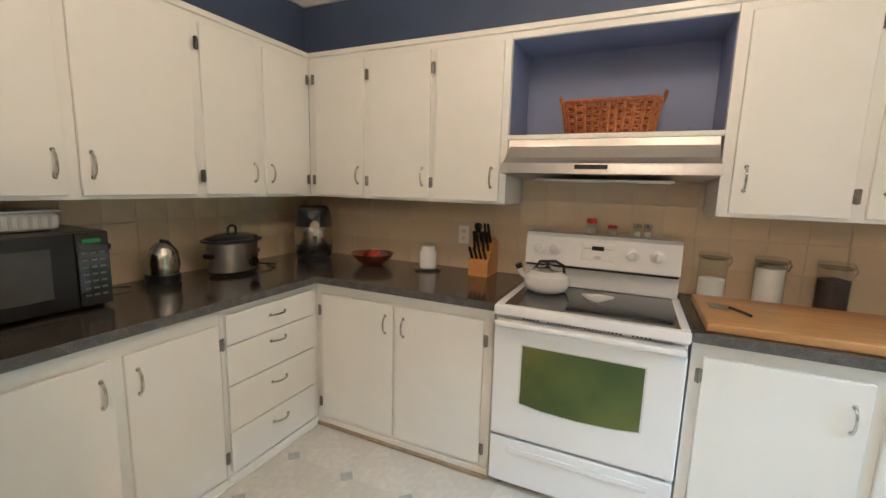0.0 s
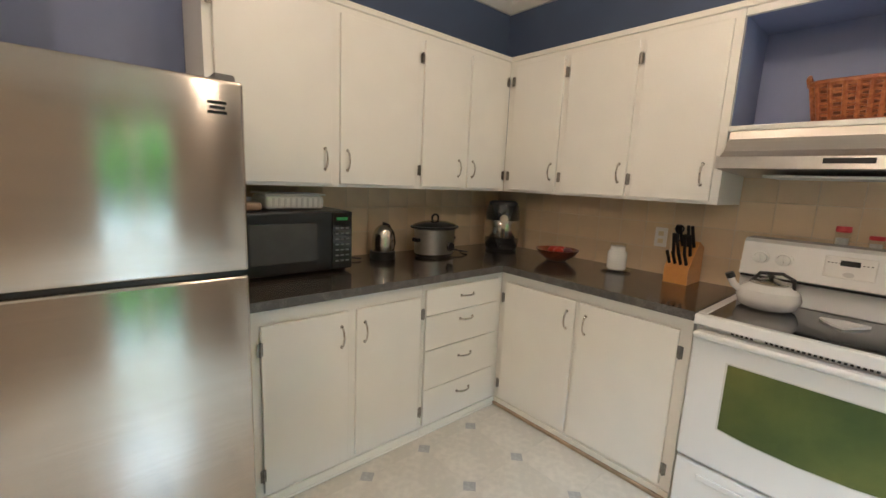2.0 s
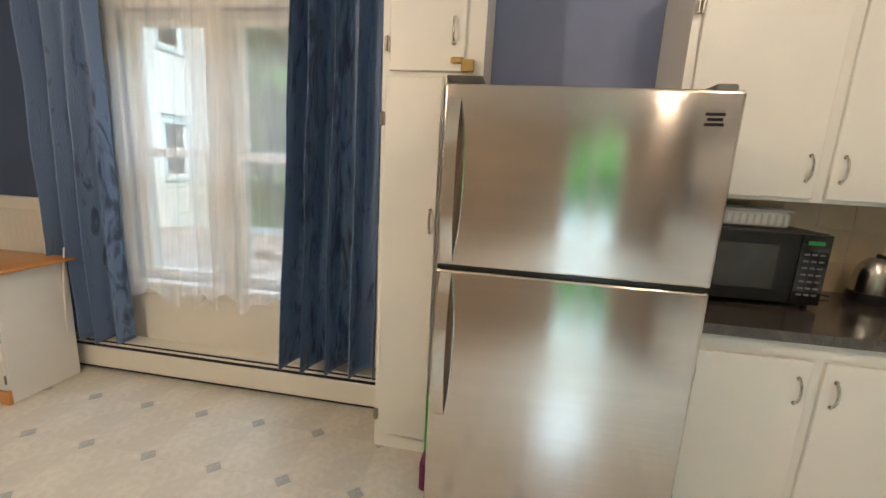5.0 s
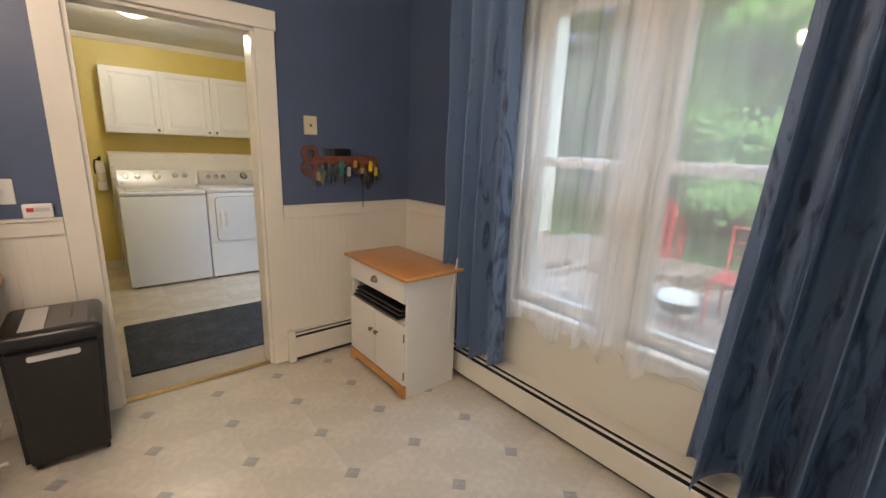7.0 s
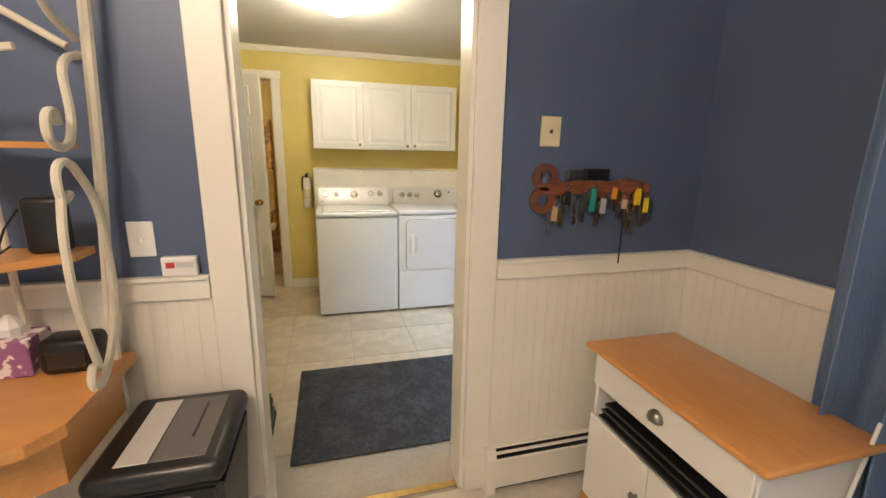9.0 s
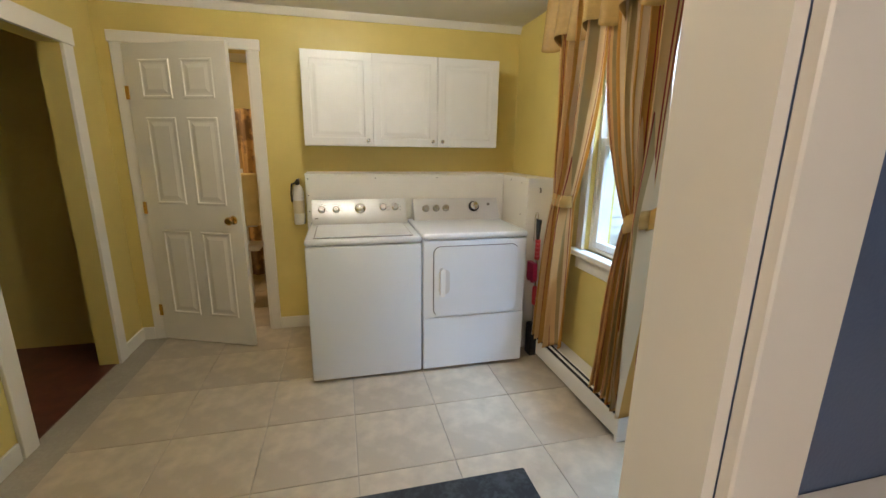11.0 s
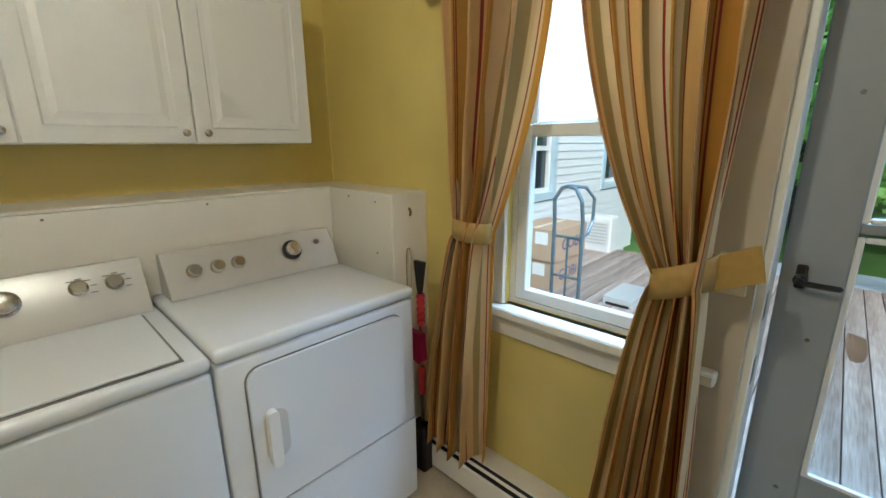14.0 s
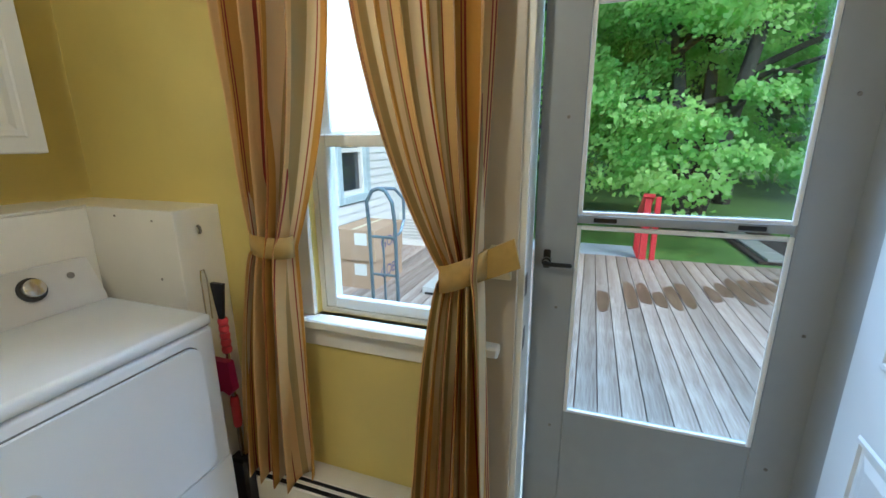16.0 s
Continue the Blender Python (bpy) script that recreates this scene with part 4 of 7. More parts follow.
ws = thing("washing_machine", 1.33, -8.80, 0, "white top-loading washing machine with silver control panel and round knobs", "washing machine")
A0, A1, F = 0.974, 1.688, -8.475
part("body", box(A0, -9.12, 0.02, A1, F, 0.915, 0.014, seg=3), APPL, ws, smooth=True)
part("top_deck", box(A0 - 0.002, -9.12, 0.918, A1 + 0.002, F + 0.006, 0.962, 0.018, seg=3), APPL, ws, smooth=True)
part("lid", box(A0 + 0.06, -8.93, 0.964, A1 - 0.06, F - 0.03, 0.972, 0.004, seg=2), APPL, ws)
part("lid_groove", box(A0 + 0.052, -8.94, 0.9605, A1 - 0.052, F - 0.022, 0.9635, 0.001), FRSIDE, ws)
for x in (A0 + 0.06, A1 - 0.06):
    for y in (F - 0.06, -9.06):
        part("foot", lathe([(0.018, 0), (0.018, 0.021)], x, y, 10), BLACK, ws)
c = console(ws, A0 + 0.02, A1 - 0.02, -8.955, 0.964, 1.135, 0.075)
for x, r, z in ((1.60, 0.022, 1.065), (1.50, 0.022, 1.065), (1.33, 0.033, 1.07), (1.165, 0.022, 1.075), (1.075, 0.022, 1.075)):
    knob(c, x, -8.955 - (z - 0.964) * 0.44, z, r, CHROME, 66)
part("start_button", lathe([(0.011, 0), (0.011, 0.006), (0, 0.006)], 0, 0, 14, m=Matrix.Translation((1.255, -8.985, 1.015)) @ Matrix.Rotation(radians(-66), 4, "X")), BLACK, c)
for i in range(6):
    part("indicator_light", box(1.30 + i * 0.014, -8.986, 1.003, 1.305 + i * 0.014, -8.972, 1.007), BLACK, c)
part("badge", box(1.625, -8.986, 0.992, 1.648, -8.970, 1.012, 0.001), PEWTER, c)
bm = bmesh.new()
for gx in (1.60, 1.50, 1.165, 1.075):
    for i in range(5):
        a = radians(200 - i * 35)
        box(gx + 0.038 * math.cos(a) - 0.008, -9.004 - 0.013 * math.sin(a), 1.068 + 0.034 * math.sin(a), gx + 0.038 * math.cos(a) + 0.008, -8.999 - 0.013 * math.sin(a), 1.070 + 0.034 * math.sin(a), bm=bm)
tagged(part("printed_marks", bm, FRSIDE, c), kind="stuff")

dr = thing("tumble_dryer", 0.61, -8.80, 0, "white front-loading dryer with grey control panel beside the washer", "dryer")
B0, B1 = 0.245, 0.966
part("body", box(B0, -9.12, 0.02, B1, F, 0.925, 0.014, seg=3), APPL, dr, smooth=True)
part("top_deck", box(B0 - 0.002, -9.12, 0.928, B1 + 0.002, F + 0.006, 0.972, 0.018, seg=3), APPL, dr, smooth=True)
part("toe_panel", box(B0 + 0.006, F, 0.03, B1 - 0.006, F + 0.006, 0.40, 0.004), APPL, dr)


def rounded(x0, z0, x1, z1, r, n=6):
    o = []
    for cx, cz, a0 in ((x1 - r, z1 - r, 0), (x0 + r, z1 - r, 90), (x0 + r, z0 + r, 180), (x1 - r, z0 + r, 270)):
        o += [(cx + r * math.cos(radians(a0 + 90 * k / n)), cz + r * math.sin(radians(a0 + 90 * k / n))) for k in range(n + 1)]
    return o


dd = part("dryer_door", prism(rounded(0.315, 0.415, 0.895, 0.885, 0.045), "y", F - 0.002, F + 0.016), APPL, dr, smooth=True)
part("door_groove", prism(rounded(0.311, 0.411, 0.899, 0.889, 0.048), "y", F - 0.002, F + 0.004), FRSIDE, dr)
# Flat grey plate; its colour stands for the shade inside a grip hollow.
part("recess", prism(rounded(0.79, 0.565, 0.865, 0.735, 0.034), "y", F + 0.016, F + 0.0175), PANEL, dd, "grey plate coloured as the shade of a grip recess")
part("handle", prism(rounded(0.825, 0.555, 0.858, 0.745, 0.016), "y", F + 0.017, F + 0.042), WPLASTIC, dd, "white grip", True)
c = console(dr, B0 + 0.02, B1 - 0.03, -8.965, 0.974, 1.13, 0.07)
for x, r in ((0.845, 0.023), (0.765, 0.023), (0.69, 0.023)):
    knob(c, x, -9.0, 1.06, r, CHROME, 66)
knob(c, 0.465, -9.002, 1.07, 0.033, CHROME, 66)
part("dial_ring", lathe([(0.042, 0), (0.042, 0.003), (0.038, 0.003)], 0, 0, 24, m=Matrix.Translation((0.465, -8.9995, 1.07)) @ Matrix.Rotation(radians(-66), 4, "X")), BLACK, c)
part("badge", lathe([(0.012, 0), (0.012, 0.002), (0, 0.002)], 0, 0, 14, m=Matrix.Translation((0.345, -9.006, 1.085)) @ Matrix.Rotation(radians(-66), 4, "X")), PEWTER, c)
for x in (B0 + 0.06, B1 - 0.06):
    for y in (F - 0.06, -9.06):
        part("foot", lathe([(0.018, 0), (0.018, 0.021)], x, y, 10), BLACK, dr)

bx = thing("boxed_pipe_cover", 0.8, -9.3, 0, "white painted plywood box covering pipes behind the machines", "pipe cover")
part("back_panel", box(0.165, LS, 0, 1.712, -9.152, 1.30, 0.003), TRIM, bx)
part("side_panel", box(WX, -9.45, 0, 0.164, -8.685, 1.305, 0.003), TRIM, bx)
part("ledge", box(0.165, LS, 1.301, 1.716, -9.148, 1.312, 0.002), TRIM, bx)
bm = bmesh.new()
for x, z in ((1.69, 1.27), (1.20, 1.275), (0.72, 1.275), (1.69, 1.15), (1.69, 1.03)):
    box(x, -9.152, z, x + 0.008, -9.1495, z + 0.008, bm=bm)
for y, z in ((-8.80, 1.26), (-9.0, 1.27), (-8.80, 1.03)):
    box(0.164, y, z, 0.1665, y + 0.008, z + 0.008, bm=bm)
tagged(part("screw_heads", bm, PEWTER, bx), kind="stuff")
part("hook", tube([(0.07, -8.684, 1.235), (0.07, -8.675, 1.23), (0.07, -8.672, 1.215), (0.07, -8.678, 1.205)], 0.006, 6), PEWTER, bx)
part("wire_loop", tube([(0.075, -8.675, 0.85), (0.072, -8.675, 1.02), (0.08, -8.675, 1.06), (0.095, -8.675, 1.06), (0.10, -8.675, 1.02), (0.10, -8.675, 0.85)], 0.003, 6), CHROME, bx)

lc = thing("laundry_wall_cabinet", 0.97, -9.3, 1.51, "white wall cabinet with three raised-panel doors above the machines", "wall cabinet")
part("body", box(0.235, LS, 1.512, 1.70, -9.185, 2.16, 0.003), WPLASTIC, lc)
for i, (a0, a1) in enumerate(((1.212, 1.698), (0.724, 1.207), (0.237, 0.719))):
    d = part("door", box(a0, -9.183, 1.514, a1, -9.165, 2.158, 0.004, seg=2), WPLASTIC, lc)
    rings, bm = [], bmesh.new()
    for inset, dy in ((0.055, 0.0), (0.062, -0.006), (0.075, -0.006), (0.10, 0.001), (0.12, 0.001)):
        rings.append([bm.verts.new((x, -9.1645 + dy * 0.9, z)) for x, z in ((a0 + inset, 1.514 + inset), (a1 - inset, 1.514 + inset), (a1 - inset, 2.158 - inset), (a0 + inset, 2.158 - inset))])
    # raised field over a routed groove
    for r0, r1 in zip(rings, rings[1:]):
        for k in range(4):
            bm.faces.new((r0[k], r0[(k + 1) % 4], r1[(k + 1) % 4], r1[k]))
    bm.faces.new(rings[-1])
    for v in bm.verts:
        v.co.y += 0.004
    part("raised_panel", bm, WPLASTIC, d)
    kx = a0 + 0.035 if i < 2 else a1 - 0.035
    m = Matrix.Translation((kx, -9.165, 1.552)) @ Matrix.Rotation(radians(-90), 4, "X")
    part("knob", lathe([(0.006, 0), (0.006, 0.012), (0.014, 0.018), (0.014, 0.024), (0.008, 0.028), (0, 0.028)], 0, 0, 16, m=m), CHROME, d, "satin nickel knob", True)

fe = thing("fire_extinguisher", 1.79, -9.40, 0.88, "small white fire extinguisher with black valve hanging on the wall", "fire extinguisher")
part("cylinder", lathe([(0.036, 0.90), (0.042, 0.91), (0.042, 1.16), (0.03, 1.20), (0.014, 1.215)], 1.79, -9.40, 20), WPLASTIC, fe, smooth=True)
part("valve", box(1.775, -9.42, 1.212, 1.805, -9.37, 1.25, 0.006), BLACK, fe)
part("lever", box(1.77, -9.40, 1.251, 1.79, -9.31, 1.262, 0.003), BLACK, fe)
part("hose", tube([(1.80, -9.38, 1.23), (1.83, -9.36, 1.22), (1.838, -9.37, 1.15), (1.836, -9.38, 1.08)], 0.008, 8), BLACK, fe)
part("label_band", lathe([(0.0425, 0.99), (0.0425, 1.09)], 1.79, -9.40, 20), BEIGE, fe, "pale printed label", True)

mt = solid("door_mat", box(0.66, -7.50, 0.0, 1.80, -6.585, 0.010, 0.004), MAT, "dark grey ribbed door mat on the laundry tiles", "door mat")


def heater(name, axis, plane, out, a0, a1, label, h=0.195, d=0.065, cap=(0, 0)):
    root = thing(name, 0, 0, 0, label, "baseboard heater")
    root.location = (plane, (a0 + a1) / 2, 0) if axis == "x" else ((a0 + a1) / 2, plane, 0)
    ORIGIN[root] = Vector(root.location)

    def pr(o, nm, mat, u0=a0, u1=a1):
        part(nm, prism([(plane + out * a, b) for a, b in o], "y" if axis == "x" else "x", u0, u1), mat, root)
    pr([(0, 0.0), (0.006, 0.0), (0.006, h), (0, h)], "back_plate", TRIM)
    pr([(0.006, h - 0.006), (0.006, h), (d * 0.42, h), (d * 0.46, h - 0.005), (d * 0.42, h - 0.006)], "top_hood", TRIM)
    pr([(d - 0.004, 0.025), (d, 0.025), (d, h - 0.042), (d - 0.005, h - 0.036), (d - 0.008, h - 0.038), (d - 0.004, h - 0.044)], "front_panel", TRIM)
    pr([(d * 0.62, h - 0.018), (d * 0.62, h - 0.013), (d * 0.74, h - 0.019), (d * 0.74, h - 0.024)], "damper", TRIM)
    # Black blocks put the shade of the top slot and foot gap into colour.
    pr([(0.008, h - 0.055), (d - 0.008, h - 0.055), (d - 0.008, h - 0.045), (0.008, h - 0.020)], "slot_shade_block", BLACK)
    pr([(0.006, 0.0), (d - 0.02, 0.0), (d - 0.02, 0.03), (0.006, 0.03)], "foot_shade_block", BLACK)
    for i, u in enumerate((a0, a1)):
        if cap[i]:
            s = -1 if i == 0 else 1
            pr([(0, 0), (d + 0.006, 0), (d + 0.006, h - 0.03), (d - 0.006, h + 0.012), (0, h + 0.012)], "end_cap", TRIM, min(u, u + s * cap[i]), max(u, u + s * cap[i]))
    return root


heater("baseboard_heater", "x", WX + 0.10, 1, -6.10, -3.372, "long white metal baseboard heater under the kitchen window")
struct("heater_backing", box(WX, -6.24, 0, WX + 0.10, -3.372, 0.185, 0.003), TRIM, "white boxed ledge behind the heater")
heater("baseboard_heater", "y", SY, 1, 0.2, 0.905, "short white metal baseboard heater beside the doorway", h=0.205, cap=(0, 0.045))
struct("heater_backing", box(WX, -8.66, 0, WX + 0.075, -7.56, 0.165, 0.003), TRIM, "white boxed ledge behind the heater")
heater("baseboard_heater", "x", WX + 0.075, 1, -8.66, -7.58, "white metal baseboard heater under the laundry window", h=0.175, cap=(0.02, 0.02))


# ---- curtains ----
def drape(x, top, bottom, folds, amp, seed, skew=0.0, tie=None, scale=1.0):
    """top and bottom: (y0, y1, z). tie: (y, z, width) where it is held in."""
    rnd = random.Random(seed)
    ph = [rnd.uniform(0, 6.28) for _ in range(5)]
    full = folds * 0.16 * scale

    def f(u, v):
        z = top[2] + (bottom[2] - top[2]) * v
        if tie is None:
            k = v ** 1.2
            y0, y1 = top[0] + (bottom[0] - top[0]) * k, top[1] + (bottom[1] - top[1]) * k
        else:
            vt = (top[2] - tie[1]) / (top[2] - bottom[2])
            t0, t1 = tie[0] - tie[2] / 2, tie[0] + tie[2] / 2
            if v < vt:
                k = (v / vt) ** 2.2
                y0, y1 = top[0] + (t0 - top[0]) * k, top[1] + (t1 - top[1]) * k
            else:
                k = ((v - vt) / (1 - vt)) ** 0.6
                y0, y1 = t0 + (bottom[0] - t0) * k, t1 + (bottom[1] - t1) * k
        uu = u + (0.022 * math.sin(9 * u + ph[0] + 2 * v) + 0.02 * math.sin(17 * u + ph[2]) + 0.03 * v * math.sin(5 * u + ph[1])) * min(1, 6 * u, 6 * (1 - u))
        a = amp * (0.7 + 0.3 * math.sin(3.1 * u + ph[2]) + 0.35 * noise.noise(Vector((u * 4 + seed, v * 2.5, 7))) + 0.25 * v)
        w = math.sin(2 * math.pi * folds * uu + ph[3] + 0.5 * math.sin(3 * v + ph[1]))
        w = math.copysign(abs(w) ** 0.75, w)
        w2 = math.sin(4 * math.pi * folds * uu + ph[4] + 2.5 * v) * 0.22
        y = y0 + (y1 - y0) * min(1, max(0, uu)) + 0.3 * a * math.cos(2 * math.pi * folds * uu + ph[3])
        n = noise.noise(Vector((u * 9 + seed, v * 5, 0))) * 0.010
        if v > 0.97:
            z += 0.012 * math.sin(2 * math.pi * folds * uu)
        return (x + a * (w + w2) + n + skew * v, y, z), u * full
    return f


def curtain_thing(name, y, label, f, nu, nv, mat, thick=0.003):
    ob = cloth(name, f, nu, nv, mat, label, "curtain", thick)
    return ob


def scalloped(f, points):
    """The same cloth with a hem that drops to a few points."""
    def g(u, v):
        p, s = f(u, v)
        return (p[0], p[1], p[2] + 0.09 * v ** 6 * (1 - abs(math.cos(math.pi * points * u)) ** 3)), s
    return g


vc_ = curtain_thing("velvet_curtain", 0, "dark blue crushed velvet curtain hanging in deep folds beside the window", drape(0.125, (-5.60, -5.08, 2.42), (-5.58, -5.06, 0.235), 4, 0.085, 3), 260, 60, VELVET)
curtain_thing("velvet_curtain", 0, "dark blue crushed velvet curtain beside the tall pantry cabinet", drape(0.15, (-3.93, -3.44, 2.42), (-4.06, -3.45, 0.245), 4.5, 0.085, 8), 260, 60, VELVET)
curtain_thing("sheer_curtain", 0, "thin white sheer curtain over the window", scalloped(drape(0.055, (-5.12, -4.43, 2.42), (-5.12, -4.50, 0.47), 5, 0.010, 5), 2.0), 120, 40, SHEER, 0)
curtain_thing("sheer_curtain", 0, "thin white sheer curtain over the window, gathered at the middle", scalloped(drape(0.045, (-4.62, -3.83, 2.42), (-4.66, -3.83, 0.47), 5, 0.012, 6), 2.5), 120, 40, SHEER, 0)
part("cord", tube([(0.215, -5.37, 0.82), (0.235, -5.38, 0.6), (0.235, -5.40, 0.25)], 0.005, 6), WPLASTIC, vc_, "thin white cord")
rod = thing("curtain_rod", 0.11, -4.5, 2.43, "dark metal double curtain rod over the kitchen window", "curtain rod")
part("rod", tube([(0.125, -5.68, 2.435), (0.125, -3.37, 2.435)], 0.012, 10), BLACK, rod)
part("inner_rod", tube([(0.055, -5.2, 2.43), (0.055, -3.75, 2.43)], 0.006, 8), BLACK, rod)
for y in (-5.66, -3.40):
    part("bracket", box(WX, y - 0.008, 2.425, 0.125, y + 0.008, 2.44, 0.002), BLACK, rod)

s1_ = curtain_thing("striped_curtain", 0, "gold, cream and red striped curtain tied back beside the dryer", drape(0.11, (-8.43, -8.02, 2.30), (-8.56, -8.25, 0.20), 4.5, 0.045, 11, tie=(-8.295, 1.19, 0.13), scale=1.3), 110, 70, STRIPE)
s2_ = curtain_thing("striped_curtain", 0, "gold, cream and red striped curtain tied back beside the outer door", drape(0.11, (-7.95, -7.50, 2.30), (-7.79, -7.49, 0.20), 5.5, 0.05, 12, tie=(-7.60, 1.16, 0.11), scale=1.3), 130, 70, STRIPE)


def band(y, z, w, h, lean, name_label):
    """A gold cloth tieback wrapped round a gathered curtain."""
    pts = []
    bm = bmesh.new()
    n = 28
    rings = []
    for i in range(n):
        a = 2 * math.pi * i / n
        yy, xx = y + (w / 2 + 0.012) * math.cos(a), 0.11 + 0.052 * math.sin(a)
        zz = z + lean * math.cos(a)
        rings.append((bm.verts.new((xx, yy, zz - h / 2)), bm.verts.new((xx * 1.0 + 0.004, yy, zz)), bm.verts.new((xx, yy, zz + h / 2))))
    for i in range(n):
        a, b = rings[i], rings[(i + 1) % n]
        bm.faces.new((a[0], b[0], b[1], a[1]))
        bm.faces.new((a[1], b[1], b[2], a[2]))
    ob = solid("curtain_tieback", bm, GOLDCLOTH, name_label, "curtain tieback", smooth=True)
    md = ob.modifiers.new("thickness", "SOLIDIFY")
    md.thickness = 0.005
    return ob


band(-8.295, 1.20, 0.145, 0.075, -0.005, "gold satin tieback round the curtain beside the dryer")
band(-7.595, 1.17, 0.125, 0.085, 0.03, "gold satin tieback with a wide end, beside the outer door")
solid("curtain_tieback", prism([(-7.545, 1.14), (-7.425, 1.195), (-7.445, 1.28), (-7.555, 1.225)], "x", 0.10, 0.112), GOLDCLOTH, "loose gold satin tail of a tieback", "curtain tieback")


def valance(u, v):
    y = -8.56 + 1.2 * u
    return (0.16 + 0.03 * math.sin(u * 50) * (0.5 + v), y, 2.42 - (0.30 + 0.035 * math.sin(u * 25)) * v), u * 2


cloth("valance", valance, 90, 14, GOLDCLOTH, "gold satin valance across the top of the laundry window", "valance", 0.003)

# ---- things by the kitchen door ----
ct = thing("side_cabinet", 0.37, -5.77, 0, "small white side cabinet with an orange-brown wooden top", "side cabinet")
C0, C1, CY0, CY1 = 0.19, 0.568, -6.05, -5.395
CH = 0.735
part("side_panel", box(C0, CY1 - 0.016, 0.0, C1 - 0.012, CY1, CH, 0.002), WPLASTIC, ct)
part("side_panel", box(C0, CY0, 0.0, C1 - 0.012, CY0 + 0.016, CH, 0.002), WPLASTIC, ct)
part("back_panel", box(C0, CY0 + 0.016, 0.06, C0 + 0.006, CY1 - 0.016, CH), WPLASTIC, ct)
part("shelf", box(C0 + 0.006, CY0 + 0.016, 0.465, C1 - 0.02, CY1 - 0.016, 0.48, 0.001), WPLASTIC, ct)
part("bottom_shelf", box(C0 + 0.006, CY0 + 0.016, 0.07, C1 - 0.02, CY1 - 0.016, 0.085), WPLASTIC, ct)
part("worktop", box(C0 - 0.025, CY0 - 0.04, CH, C1 + 0.03, CY1 + 0.04, CH + 0.022, 0.009, seg=3), OAKY, ct, "orange-brown wooden top with rounded edges", True)
part("drawer_front", box(C1 - 0.013, CY0 + 0.004, 0.595, C1 + 0.004, CY1 - 0.004, 0.73, 0.003), WPLASTIC, ct)
bm = lathe([(0.03, 0), (0.028, 0.012), (0.018, 0.022), (0, 0.026)], 0, 0, 20, m=Matrix.Translation((C1 + 0.004, -5.72, 0.655)) @ Matrix.Rotation(radians(90), 4, "Y"))
bmesh.ops.bisect_plane(bm, geom=bm.verts[:] + bm.edges[:] + bm.faces[:], plane_co=(0, 0, 0.648), plane_no=(0, 0, -1), clear_outer=True)
part("cup_pull", bm, PEWTER, ct, "pewter cup pull", True)
for a0, a1, kz in ((CY0 + 0.003, -5.7245, -5.755), (-5.7205, CY1 - 0.003, -5.69)):
    d = part("door", box(C1 - 0.013, a0, 0.085, C1 + 0.004, a1, 0.462, 0.003), WPLASTIC, ct)
    part("knob", lathe([(0.006, 0), (0.006, 0.01), (0.015, 0.018), (0.012, 0.026), (0, 0.027)], 0, 0, 14, m=Matrix.Translation((C1 + 0.004, kz, 0.325)) @ Matrix.Rotation(radians(90), 4, "Y")), PEWTER, d, "pewter knob", True)
for z in (0.15, 0.39):
    part("hinge", tube([(C1 + 0.004, CY1 - 0.004, z - 0.025), (C1 + 0.004, CY1 - 0.004, z + 0.025)], 0.005, 8), PEWTER, ct)
part("plinth", prism([(CY0 - 0.004, 0.0), (CY0 + 0.05, 0.0), (CY0 + 0.08, 0.03), (CY1 - 0.08, 0.03), (CY1 - 0.05, 0.0), (CY1 + 0.004, 0.0), (CY1 + 0.004, 0.08), (CY0 - 0.004, 0.08)], "x", C1 - 0.012, C1 + 0.006), OAKY, ct, "orange-brown scalloped wooden plinth")
tray = thing("baking_tray", 0.4, -5.72, 0.481, "black baking trays stacked on the side cabinet's open shelf", "tray")
for i in range(3):
    part("tray", box(C0 + 0.05, CY0 + 0.06, 0.482 + i * 0.022, C1 + 0.012 - i * 0.012, CY1 - 0.06, 0.494 + i * 0.022, 0.004), BLACK, tray)

sh = thing("paper_shredder", 2.10, -6.0, 0, "black paper shredder with a silver and grey top, beside the doorway", "paper shredder")
S0, S1, T0, T1 = 1.875, 2.215, -6.235, -5.85
bm = bmesh.new()
lo = [(S0 + 0.04, T0 + 0.02), (S1 - 0.02, T0 + 0.02), (S1 - 0.015, T1 - 0.015), (S0 + 0.035, T1 - 0.015)]
hi = [(S0 + 0.005, T0 + 0.005), (S1 - 0.005, T0 + 0.005), (S1 - 0.005, T1), (S0 + 0.005, T1)]
r0, r1 = [bm.verts.new((x, y, 0.03)) for x, y in lo], [bm.verts.new((x, y, 0.59)) for x, y in hi]
for k in range(4):
    bm.faces.new((r0[k], r0[(k + 1) % 4], r1[(k + 1) % 4], r1[k]))
bm.faces.new(r0)
bm.faces.new(r1)
bmesh.ops.bevel(bm, geom=bm.edges[:], offset=0.02, segments=3, affect="EDGES")
part("bin", bm, BLACK, sh, smooth=True)
part("head", box(S0, T0, 0.585, S1, T1 + 0.012, 0.655, 0.03, seg=4), BLACK, sh, smooth=True)
part("silver_panel", box(S0 + 0.19, T0 + 0.05, 0.6555, S0 + 0.27, T1 - 0.03, 0.658, 0.001), PANEL, sh, "silver plastic strip")
part("grey_panel", box(S0 + 0.05, T0 + 0.05, 0.6555, S0 + 0.187, T1 - 0.03, 0.6575, 0.001), FRSIDE, sh, "dark grey panel")
part("paper_slot", box(S0 + 0.10, T0 + 0.09, 0.658, S0 + 0.108, T1 - 0.12, 0.6592), BLACK, sh)
part("grip", prism(rounded(1.96, 0.53, 2.13, 0.556, 0.011), "y", T1 - 0.008, T1 + 0.004), PANEL, sh, "silver grip recess")
